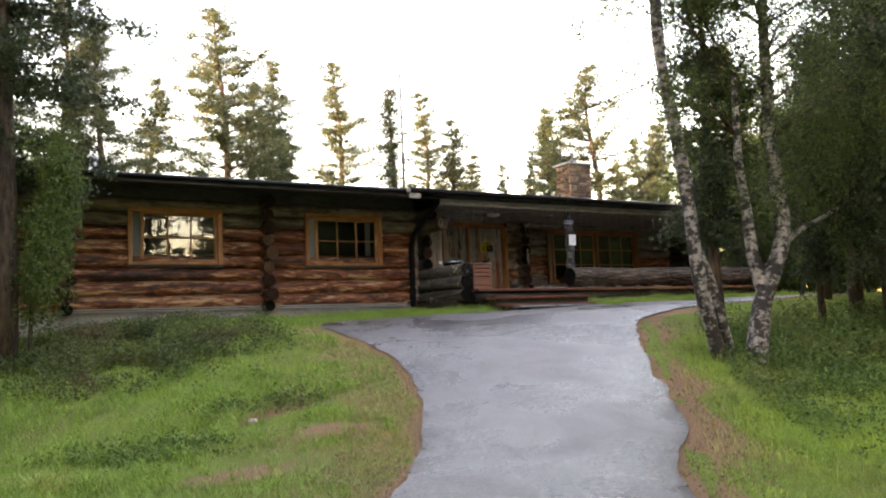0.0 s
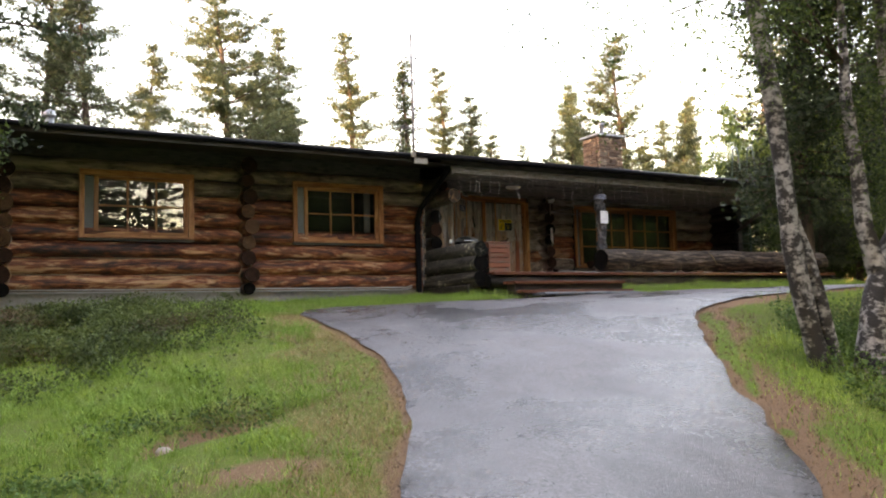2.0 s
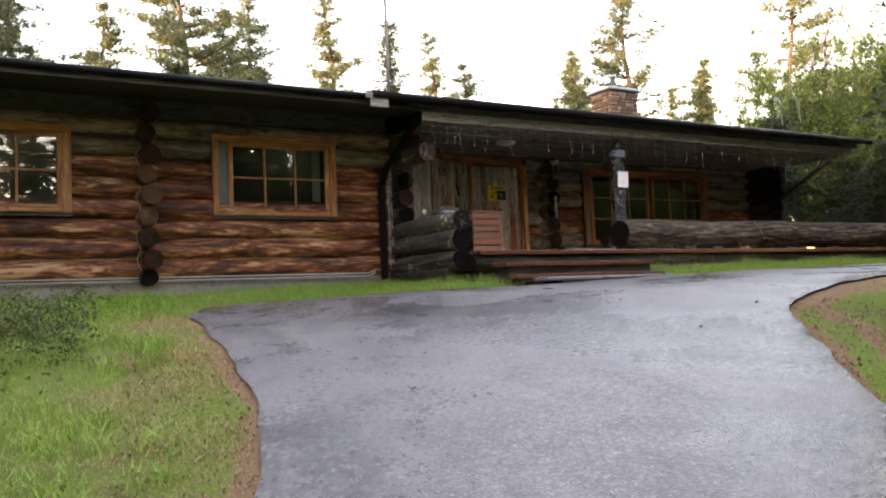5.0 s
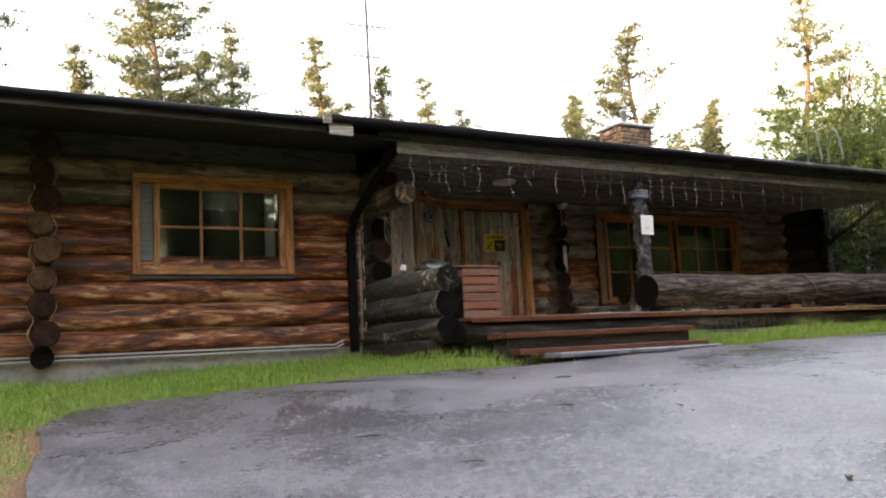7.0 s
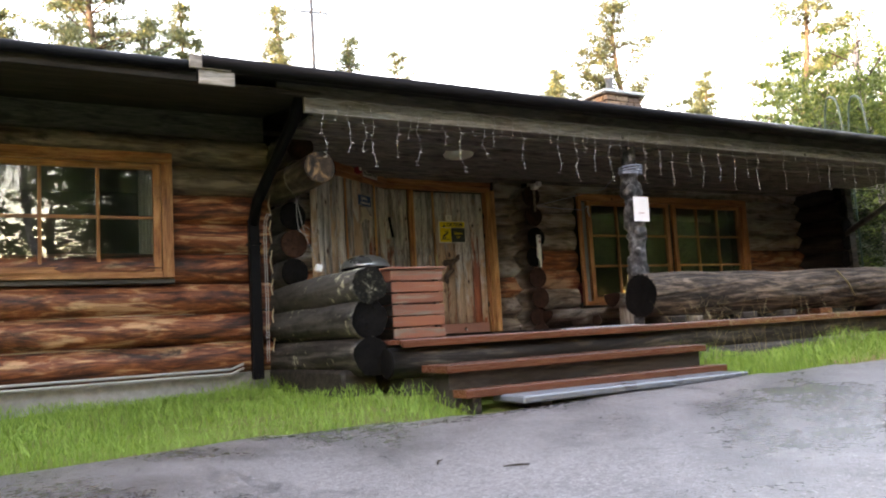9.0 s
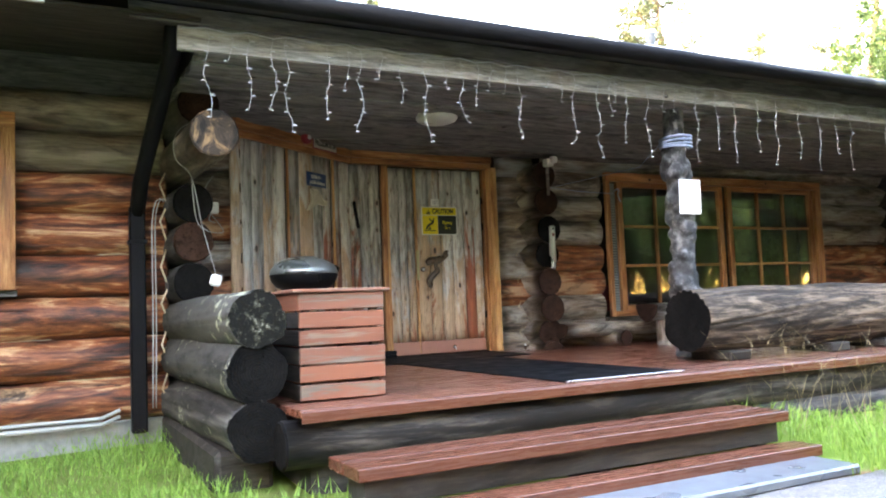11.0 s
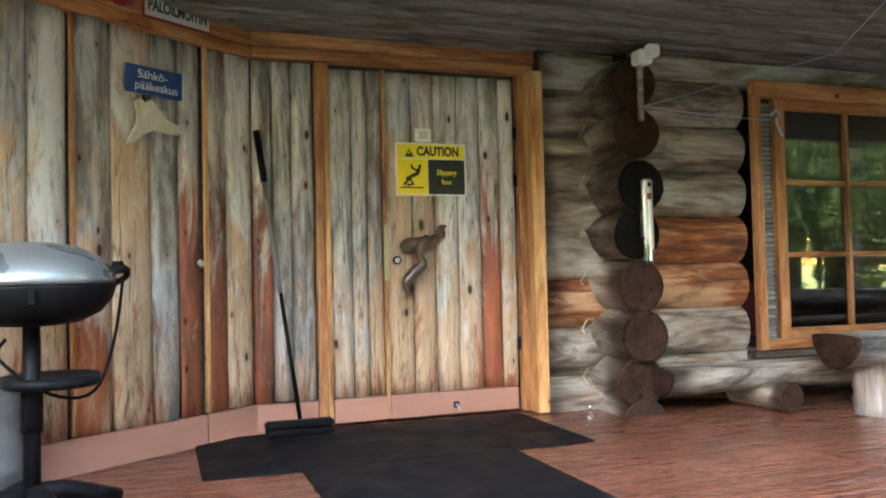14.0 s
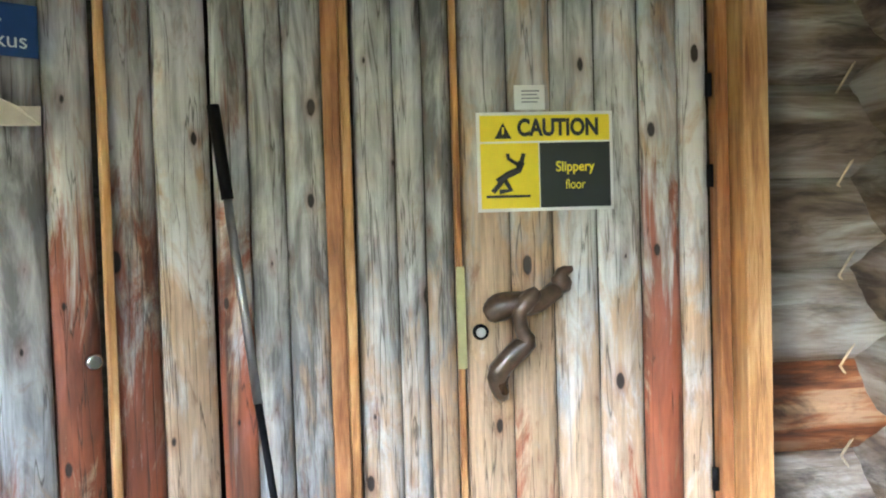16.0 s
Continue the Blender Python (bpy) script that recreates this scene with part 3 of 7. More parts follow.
def grooved_log(name, length, r0, r1, mats, seed, segs=96, step=0.06, twist=0.35, deep=0.075):
    """An old barkless trunk along +x, its surface split into twisting grooves."""
    count = int(length / step)
    verts, faces, slots, smooth = [], [], [], []
    for k in range(count + 1):
        x = length * k / count
        r = r0 + (r1 - r0) * k / count
        for j in range(segs):
            a = 2 * math.pi * j / segs
            u = a + twist * x
            c, s = math.cos(u), math.sin(u)
            ridge = noise.noise(Vector((c * 6.5, s * 6.5, x * 0.55 + seed)))
            fine_ = noise.noise(Vector((c * 14.0, s * 14.0, x * 1.4 + seed * 2)))
            big = noise.noise(Vector((math.cos(a) * 1.2 + seed, math.sin(a) * 1.2, x * 1.1)))
            rr = r * (1 + deep * (ridge - 0.6 * abs(ridge)) + 0.4 * deep * fine_ + 0.13 * big)
            verts.append((x, math.cos(a) * rr, math.sin(a) * rr))
    for k in range(count):
        for j in range(segs):
            faces.append((k * segs + j, k * segs + (j + 1) % segs, (k + 1) * segs + (j + 1) % segs, (k + 1) * segs + j))
            slots.append(0), smooth.append(True)
    for k, s in ((0, -1), (count, 1)):
        faces.append([k * segs + j for j in range(segs)][::s])
        slots.append(1), smooth.append(False)
    return mesh(name, verts, faces, mats, slots, smooth)


def along(a, b):
    """The pose whose x axis runs from a to b."""
    a, b = Vector(a), Vector(b)
    x = (b - a).normalized()
    y = Vector((0, 0, 1)).cross(x)
    y = y.normalized() if y.length > 1e-4 else Vector((0, 1, 0))
    z = x.cross(y)
    m = Matrix((x, y, z)).transposed().to_4x4()
    m.translation = a
    return m


def lay_log(parent, a, b, r0, r1, mats, seed, name="log", **kw):
    me = log_mesh(name, (Vector(b) - Vector(a)).length, r0, r1, mats, seed, **kw)
    spin = Matrix.Rotation(seed * 1.7, 4, "X")
    return part(name, me, None, parent, "", along(a, b) @ spin)


def plank(parent, a, b, wide, thick, material, name="board", normal=None, bevel=0.004):
    """A plank from a to b: its width lies across, its thickness along normal."""
    a, b = Vector(a), Vector(b)
    x = (b - a).normalized()
    z = Vector(normal if normal else (0, 0, 1))
    z = (z - x * z.dot(x)).normalized()
    y = z.cross(x)
    m = Matrix((x, y, z)).transposed().to_4x4()
    m.translation = a
    return part(name, box((0, -wide / 2, -thick / 2), ((b - a).length, wide / 2, thick / 2), bevel), material, parent, "", m)


def words(body, size, material, m, name, parent, width=None, bold=0.0):
    """Lettering as a mesh, in the built-in font."""
    c = bpy.data.curves.new(name, "FONT")
    c.body, c.size, c.extrude, c.align_x, c.align_y = body, size, 0.0006, "CENTER", "CENTER"
    c.offset = bold
    tmp = bpy.data.objects.new(name, c)
    me = bpy.data.meshes.new_from_object(tmp)
    bpy.data.objects.remove(tmp)
    me.materials.clear()
    me.materials.append(material)
    if width:
        xs = [v.co.x for v in me.vertices]
        k = width / (max(xs) - min(xs))
        for v in me.vertices:
            v.co.x *= k
    return part(name, me, None, parent, "", m)


# ---- ground ----
S_AT = (-400, -40, -20, 0, 4.6, 8.07, 9.4, 10.9, 12, 13, 14, 15, 16, 18.5, 20.5, 24, 400)
S_Z = (-3, -1.0, -0.6, 0.02, 0.16, 0.42, 0.63, 0.87, 1.13, 1.34, 1.5, 1.65, 1.78, 1.9, 2.02, 2.08, 2.1)


def ground_z(x, y):
    s = 0.6 * x + 0.8 * y
    return (np.interp(s - 0.5, S_AT, S_Z) + np.interp(s, S_AT, S_Z) * 2 + np.interp(s + 0.5, S_AT, S_Z)) / 4


LEFT_EDGE = [(-9, -12), (-4.0, -5.0), (-0.6, 0.2), (1.4, 2.9), (2.6, 4.6), (3.3, 5.67), (3.92, 6.55), (4.9, 8.1), (5.35, 9.0), (5.75, 10.1), (6.0, 11.4), (6.15, 12.8), (6.22, 13.7), (6.25, 14.5)]
TOP_EDGE = [(6.5, 15.05), (7.3, 15.25), (8.8, 15.4), (10.0, 15.2), (11.0, 14.95), (13.3, 14.75), (14.5, 14.5), (18.0, 14.4), (24.0, 14.9), (40.0, 17.0)]
RIGHT_EDGE = [(40, 12.5), (24, 12.2), (18, 12.0), (14.5, 11.6), (12.6, 11.15), (11.3, 10.75), (10.4, 10.35), (9.5, 9.5), (8.3, 8.05), (7.5, 6.95), (6.75, 6.0), (5.8, 5.2), (4.9, 4.2), (3.2, 1.7), (0.6, -2.0), (-1.5, -6.0), (-6, -13)]
ROAD = np.array([p[:2] for p in smooth_line([(x, y, 0) for x, y in LEFT_EDGE], 9)] + [p[:2] for p in smooth_line([(x, y, 0) for x, y in TOP_EDGE], 3)] + [p[:2] for p in smooth_line([(x, y, 0) for x, y in RIGHT_EDGE], 9)])
WOB = [noise.noise(Vector((p[0] * 2.3, p[1] * 2.3, 4.0))) for p in ROAD]
ROAD = ROAD + np.stack([0.06 * np.array(WOB), -0.05 * np.array(WOB)], 1)


def road_distance(px, py):
    """Signed distance to the asphalt's edge (inside below 0) and the nearest place on the edge."""
    px, py = np.asarray(px, float), np.asarray(py, float)
    best, near = np.full(px.shape, 1e9), np.zeros(px.shape + (2,))
    inside = np.zeros(px.shape, bool)
    for (ax, ay), (bx, by) in zip(ROAD, np.roll(ROAD, -1, 0)):
        dx, dy = bx - ax, by - ay
        t = np.clip(((px - ax) * dx + (py - ay) * dy) / (dx * dx + dy * dy + 1e-12), 0, 1)
        qx, qy = ax + t * dx, ay + t * dy
        d = np.hypot(px - qx, py - qy)
        hit = d < best
        best = np.where(hit, d, best)
        near[..., 0], near[..., 1] = np.where(hit, qx, near[..., 0]), np.where(hit, qy, near[..., 1])
        if dy:
            inside ^= ((ay > py) != (by > py)) & (px < dx * (py - ay) / dy + ax)
    return np.where(inside, -best, best), near


def hills(x, y):
    """Small bumps of the verge."""
    return 0.05 * np.sin(1.9 * x + 0.7) * np.sin(1.6 * y + 1.1) + 0.03 * np.sin(4.3 * x + 2.2 * y) * np.sin(3.7 * y - x)


def axis_steps(lo, hi, fine):
    mid = np.arange(lo, hi + 1e-6, fine)
    far = np.array([1.0, 2.5, 5, 9, 15, 25, 45, 90, 200, 500, 1200, 2500])
    return np.concatenate([lo - far[::-1], mid, hi + far])


gx, gy = axis_steps(-9, 26, 0.15), axis_steps(-7, 19, 0.15)
X, Y = np.meshgrid(gx, gy)
dist, _ = road_distance(X, Y)
verge = np.clip((dist - 0.12) / 0.8, 0, 1)
Z = ground_z(X, Y) - 0.04 + verge * (0.06 + 0.5 * hills(X, Y))
Z += verge * 0.14 * np.exp(-((X - 3.1) ** 2 / 3.5 + (Y - 15.1) ** 2 / 1.6))
east = (X > 4.9 + (Y - 4.2) * 0.9) * np.clip((11.6 - Y) / 1.2, 0, 1)
Z -= east * 0.26 * np.clip((dist - 0.35) / 1.1, 0, 1)


def ledge(x, y):
    """Distance below the small eroded ledge in the lawn, and how strong it is there."""
    return 9.36 + 0.3 * (x - 3.2) + 0.05 * np.sin(6 * x) - y, np.exp(-((x - 3.65) / 0.62) ** 4)


below, strong = ledge(X, Y)
Z += strong * (0.05 * np.exp(-((below + 0.16) / 0.2) ** 2) - 0.12 * np.exp(-((below - 0.14) / 0.17) ** 2))
Z = np.where(Y > 17.9, np.minimum(Z, ground_z(X, Y)), Z)


def soil_z(x, y):
    """Height of the ground sheet."""
    i = np.clip(np.searchsorted(gx, x) - 1, 0, len(gx) - 2)
    j = np.clip(np.searchsorted(gy, y) - 1, 0, len(gy) - 2)
    u, w = (x - gx[i]) / (gx[i + 1] - gx[i]), (y - gy[j]) / (gy[j + 1] - gy[j])
    return Z[j, i] * (1 - u) * (1 - w) + Z[j, i + 1] * u * (1 - w) + Z[j + 1, i] * (1 - u) * w + Z[j + 1, i + 1] * u * w


rows, cols = X.shape
quads = [(j * cols + i, j * cols + i + 1, (j + 1) * cols + i + 1, (j + 1) * cols + i) for j in range(rows - 1) for i in range(cols - 1)]
me = mesh("ground", np.stack([X.ravel(), Y.ravel(), Z.ravel()], 1).tolist(), quads, GROUND, None, True)
right_side = np.clip((X - (4.9 + (Y - 4.2) * 0.9)) / 0.5, 0, 1)
bare = np.clip(1 - dist / np.where(right_side > 0.5, 0.75 + 0.22 * np.sin(2.1 * X + 1.3 * Y), 0.15 + 0.09 * np.sin(1.9 * X + 2.3 * Y)), 0, 1) * (dist > -1)
bare += 0.9 * np.exp(-((X - 2.5) ** 2 / 0.35 + (Y - 7.1) ** 2 / 0.1)) + strong * np.exp(-((below - 0.16) / 0.2) ** 2) + 0.75 * np.exp(-((X - 3.75) ** 2 / 0.4 + (Y - 8.05) ** 2 / 0.08))
bare = np.maximum(bare, (1 - right_side) * 0.3 * np.clip(1.15 - dist / 0.7, 0, 1) * (Y < 14.6))
attr = me.attributes.new("bare", "FLOAT", "POINT")
attr.data.foreach_set("value", np.clip(bare, 0, 1).ravel())
tagged(new("ground", me), "grassy ground with bare soil along the drive", "ground", "", "structure")

# asphalt sheet
ax_, ay_ = np.arange(-9, 40, 0.16), np.arange(-13, 17.2, 0.16)
AX, AY = np.meshgrid(ax_, ay_)
d, near = road_distance(AX, AY)
inside = d < 0
cell = inside[:-1, :-1] | inside[1:, :-1] | inside[:-1, 1:] | inside[1:, 1:]
PX, PY = np.where(inside, AX, near[..., 0]), np.where(inside, AY, near[..., 1])
edge_drop = np.where(inside, 0, 0.015)
PZ = ground_z(PX, PY) - edge_drop + 0.006 * np.sin(PX * 2.1) * np.sin(PY * 1.7)
c2 = AX.shape[1]
used = np.zeros(AX.shape, int) - 1
jj, ii = np.nonzero(cell)
for a, b in ((0, 0), (1, 0), (0, 1), (1, 1)):
    used[jj + a, ii + b] = 1
ids = np.flatnonzero(used.ravel() > 0)
remap = np.zeros(AX.size, int)
remap[ids] = np.arange(len(ids))
q = np.stack([jj * c2 + ii, jj * c2 + ii + 1, (jj + 1) * c2 + ii + 1, (jj + 1) * c2 + ii], 1)
me = mesh("road", np.stack([PX.ravel()[ids], PY.ravel()[ids], PZ.ravel()[ids]], 1).tolist(), remap[q].tolist(), ASPHALT, None, True)
tagged(new("road", me), "wet grey asphalt drive widening into a yard", "driveway", "", "structure")

# ---- the log house ----
DECK_Z = 2.45
WALL_Y = 18.34
PITCH = 0.305


def windowed_wall(name, x0, x1, y0, y1, z0, z1, holes, material, label):
    """A wall slab along x with openings (x0, x1, z0, z1) cut right through."""
    xs = sorted({x0, x1, *[h[0] for h in holes], *[h[1] for h in holes]})
    zs = sorted({z0, z1, *[h[2] for h in holes], *[h[3] for h in holes]})
    bm = bmesh.new()
    for xa, xb in zip(xs, xs[1:]):
        for za, zb in zip(zs, zs[1:]):
            cx, cz = (xa + xb) / 2, (za + zb) / 2
            if not any(h[0] < cx < h[1] and h[2] < cz < h[3] for h in holes):
                box((xa, y0, za), (xb, y1, zb), 0, bm)
    return tagged(new(name, from_bm(name, bm, material)), label, "wall", "", "structure")


WIN = [(3.4, 5.42), (7.39, 9.41)]
WZ0, WZ1 = 3.19, 4.44
front = windowed_wall("wall_front", -8.0, 10.42, 18.32, 18.5, 2.0, 4.95, [(a + 0.1, b - 0.1, WZ0 + 0.06, WZ1 - 0.06) for a, b in WIN], LOG_DARK, "log wall of oiled red-brown round logs")
seed = 0
for k in range(8):
    z = 2.37 + PITCH * k
    mats = [LOG_RED if k < 6 else LOG_GREY, END_RED]
    if k < 7:                                             # pale sealing cord in the joints
        joint = random.Random(k)
        xa = -7.8
        while xa < 10.2:
            xb = min(xa + joint.uniform(0.8, 2.6), 10.25)
            if not any(WZ0 - 0.1 < z + PITCH / 2 < WZ1 and xa < b + 0.1 and xb > a - 0.1 for a, b in WIN):
                part("joint_cord", tube([(xa, WALL_Y - 0.068, z + PITCH / 2), ((xa + xb) / 2, WALL_Y - 0.075, z + PITCH / 2 + 0.004), (xb, WALL_Y - 0.068, z + PITCH / 2)], 0.0055, 5), CAULK, front)
            xa = xb + joint.uniform(0.1, 1.1)
    cuts = [-8.0, 2.2, 6.42, 10.42]
    for xa, xb in zip(cuts, cuts[1:]):
        spans = [(xa, xb)]
        for a, b in WIN:
            if WZ0 + 0.1 < z < WZ1 - 0.02:
                spans = [s for sa, sb in spans for s in ((sa, min(sb, a + 0.03)), (max(sa, b - 0.03), sb)) if s[1] - s[0] > 0.05]
        for sa, sb in spans:
            seed += 1
            r = 0.158 + 0.008 * math.sin(seed * 2.3)
            lay_log(front, (sa, WALL_Y - 0.008, z), (sb, WALL_Y - 0.008, z), r, r * 0.97, mats, seed, segs=20, step=0.16, wob=0.085)
for x in (2.2, 6.42):                                     # cross walls whose log ends show
    for k in range(8):
        seed += 1
        z = 2.52 + PITCH * k - (0.0 if k else 0.02)
        out = 17.88 + 0.08 * math.sin(seed * 1.9) + (0.06 if k > 5 else 0)
        lay_log(front, (x + 0.02 * math.sin(seed), 18.6, z), (x + 0.035 * math.sin(seed * 2.6), out, z), 0.15, 0.145 + 0.018 * math.sin(seed * 3.3), [LOG_GREY if k > 5 else LOG_RED, END_RED if k in (2, 3, 4) else END_BROWN], seed)
    lay_log(front, (x, 18.6, 2.24), (x, 17.93, 2.24), 0.12, 0.12, [LOG_DARK, END_DARK], seed + 50)
for x in (2.2, 6.42):                                     # sealing cord looping round the log ends
    for sgn in (-1, 1):
        pts = [(x + sgn * (0.15 if k % 2 else 0.085), 18.1 if k % 2 else 18.16, 2.36 + PITCH / 2 * k) for k in range(14)]
        part("joint_cord", tube(smooth_line(pts, 3), 0.006, 5), CAULK, front)
plinth = tagged(new("plinth", from_bm("plinth", box((-8.0, 18.26, 1.5), (10.4, 18.7, 2.21), 0.01), CONCRETE)), "grey concrete plinth under the log wall", "plinth", "", "structure")

corner = thing("wall_corner", pose(10.5, 18.3, 2.0), "stacked log corner running out to the porch", "wall", "", "structure")


def corner_log(z, out, r, mats, sd, x=10.52, **kw):
    lay_log(corner, (x - 10.5, 0.5, z - 2.0), (x - 10.5 + 0.05, out - 18.3, z - 2.0), r, r, mats, sd, **kw)


part("log", grooved_log("log", 2.70, 0.165, 0.165, [OLD_CORNER, END_DARK], 201, 56, 0.09, 0.15, 0.06), None, corner, "", along((0.02, 0.5, 0.330), (0.07, -2.20, 0.330)))
part("log", grooved_log("log", 2.70, 0.165, 0.165, [OLD_CORNER, END_DARK], 202, 56, 0.09, 0.15, 0.06), None, corner, "", along((0.02, 0.5, 0.645), (0.07, -2.20, 0.645)))
part("log", grooved_log("log", 2.72, 0.155, 0.155, [OLD_CORNER, END_MOSS], 203, 56, 0.09, 0.15, 0.06), None, corner, "", along((0.02, 0.5, 0.925), (0.07, -2.22, 0.925)))
for k, z in enumerate((3.2, 3.5, 3.79)):
    corner_log(z, 17.9, 0.15, [LOG_DARK, END_DARK if k != 1 else END_BROWN], 210 + k)
corner_log(4.14, 17.08, 0.16, [LOG_GREY, END_SPLIT], 220, 10.52)
corner_log(4.46, 17.6, 0.15, [LOG_DARK, END_BROWN], 221)

part("footing", box((-0.12, -2.0, -0.3), (0.2, 0.3, 0.22), 0.03), STAIN_SHADE, corner)

# recess wall beside the boarded front
side = tagged(new("wall_recess", from_bm("wall_recess", box((10.62, 18.66, 2.2), (11.12, 18.82, 4.75), 0), LOG_DARK)), "short log wall inside the porch", "wall", "", "structure")
for k in range(8):
    z = 2.55 + 0.29 * k
    lay_log(side, (10.55, 18.58, z), (11.04, 18.58, z), 0.158, 0.156, [LOG_WARM if k in (2, 4) else LOG_PORCH, END_BROWN], 230 + k)



# boarded front: slanted part and door part
BEND_A, BEND_B = (11.04, 18.43), (12.36, 19.36)
bx, by = BEND_B[0] - BEND_A[0], BEND_B[1] - BEND_A[1]
SL = math.hypot(bx, by)
ux, uy = bx / SL, by / SL
nx, ny = uy, -ux
boards = tagged(new("wall_boarded", from_bm("wall_boarded", box((0, 0.04, DECK_Z - 0.2), (SL, 0.14, 4.62), 0), LOG_DARK)), "slanted wall of silvery vertical boards", "wall", "", "structure")
boards.matrix_basis = Matrix.Translation((BEND_A[0], BEND_A[1], 0)) @ Matrix.Rotation(math.atan2(by, bx), 4, "Z")


def paling(parent, x, y, z0, z1, wide, material, seed):
    """An upright slab board: rounded face towards -y, edges a little wavy."""
    steps_, prof = 14, (-1.0, -0.9, -0.6, -0.2, 0.2, 0.6, 0.9, 1.0)
    verts, faces = [], []
    for k in range(steps_ + 1):
        h = (z1 - z0) * k / steps_
        for u in prof:
            edge = 0.004 * noise.noise(Vector((h * 2.6, u * 0.8, seed * 5.3)))
            bulge = 0.015 * (1 - abs(u) ** 2.2) + 0.003 * noise.noise(Vector((h * 3.1, u * 1.7, seed * 2.9)))
            verts.append((h, u * wide / 2 + edge, 0.006 + bulge if abs(u) < 1 else 0.0))
        verts.append((h, wide / 2, -0.014))
        verts.append((h, -wide / 2, -0.014))
    w = len(prof) + 2
    for k in range(steps_):
        for j in range(w):
            faces.append((k * w + j, (k + 1) * w + j, (k + 1) * w + (j + 1) % w, k * w + (j + 1) % w))
    faces += [tuple(range(w)), tuple(steps_ * w + j for j in reversed(range(w)))]
    m = Matrix(((0, -1, 0, x), (0, 0, -1, y), (1, 0, 0, z0), (0, 0, 0, 1)))
    return part("board", mesh("board", verts, faces, material, None, True), None, parent, "", m)


def board_row(parent, seams, z0, z1, y, kinds, seed):
    """Boards between neighbouring seams: g silver, t tan, w rust-stained."""
    r = random.Random(seed)
    for k, (a, b) in enumerate(zip(seams, seams[1:])):
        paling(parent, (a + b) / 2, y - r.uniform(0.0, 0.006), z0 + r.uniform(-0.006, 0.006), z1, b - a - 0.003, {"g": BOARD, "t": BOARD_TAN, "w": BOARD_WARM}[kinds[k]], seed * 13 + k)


board_row(boards, (-0.085, 0.04, 0.165, 0.3, 0.44, 0.607), DECK_Z + 0.15, 4.43, 0.02, "tggtg", 3)
board_row(boards, (0.633, 0.818, 1.018, 1.168, 1.288), DECK_Z + 0.15, 4.43, 0.02, "ttgw", 4)
board_row(boards, (1.325, 1.455, SL + 0.004), DECK_Z + 0.15, 4.43, 0.02, "wg", 5)
front_board = tagged(new("wall_entrance", from_bm("wall_entrance", box((12.36, 19.42, DECK_Z - 0.2), (14.0, 19.52, 4.7), 0), LOG_DARK)), "board front round the entrance door", "wall", "", "structure")
board_row(front_board, (12.36, 12.465, 12.57, 12.69), DECK_Z + 0.15, 4.43, 19.385, "wgg", 9)
for a, b, par, y in ((-0.08, 1.3, boards, -0.005), (1.305, SL, boards, -0.007), (12.36, 12.69, front_board, 19.355)):
    plank(par, (a, y, DECK_Z + 0.075), (b, y, DECK_Z + 0.075), 0.15, 0.03, KICK, "kickboard", (0, -1, 0))
# headers in the darker pine: shade below the porch ceiling put into colour
plank(boards, (-0.09, -0.015, 4.53), (SL + 0.01, -0.015, 4.53), 0.1, 0.08, PINE_DARK, "header", (0, -1, 0))
plank(boards, (-0.09, -0.005, 4.45), (SL + 0.01, -0.005, 4.45), 0.058, 0.06, PINE_DARK, "header", (0, -1, 0))
plank(front_board, (12.36, 19.325, 4.53), (14.05, 19.325, 4.53), 0.1, 0.1, PINE_DARK, "header", (0, -1, 0))
plank(front_board, (12.36, 19.335, 4.45), (14.03, 19.335, 4.45), 0.056, 0.08, PINE_DARK, "header", (0, -1, 0))
plank(front_board, (12.715, 19.34, DECK_Z + 0.01), (12.715, 19.34, 4.42), 0.05, 0.05, PINE_DARK, "jamb", (0, -1, 0))
plank(front_board, (12.755, 19.35, DECK_Z + 0.01), (12.755, 19.35, 4.42), 0.03, 0.04, PINE, "jamb", (0, -1, 0))
plank(front_board, (13.905, 19.35, DECK_Z + 0.01), (13.905, 19.35, 4.42), 0.04, 0.06, PINE_DARK, "jamb", (0, -1, 0))
plank(front_board, (13.968, 19.30, DECK_Z + 0.005), (13.968, 19.30, 4.43), 0.078, 0.14, PINE, "jamb", (0, -1, 0))

# the door: fixed leaf and main leaf
door = tagged(new("door_1", from_bm("door_1", box((12.78, 19.385, DECK_Z + 0.02), (13.865, 19.42, 4.41), 0), LOG_DARK)), "closed weathered board door with carved handle", "door", "", "structure")
board_row(door, (12.775, 12.898, 12.985, 13.07), DECK_Z + 0.15, 4.40, 19.385, "ggt", 21)
plank(door, (13.082, 19.37, DECK_Z + 0.03), (13.082, 19.37, 4.41), 0.02, 0.035, PINE, "edge_strip", (0, -1, 0))
board_row(door, (13.097, 13.245, 13.38, 13.52, 13.66, 13.785, 13.88), DECK_Z + 0.15, 4.40, 19.385, "ttggwg", 12)
for a, b in ((12.775, 13.078), (13.09, 13.862)):
    plank(door, (a, 19.36, DECK_Z + 0.085), (b, 19.36, DECK_Z + 0.085), 0.13, 0.03, KICK, "kickboard", (0, -1, 0))

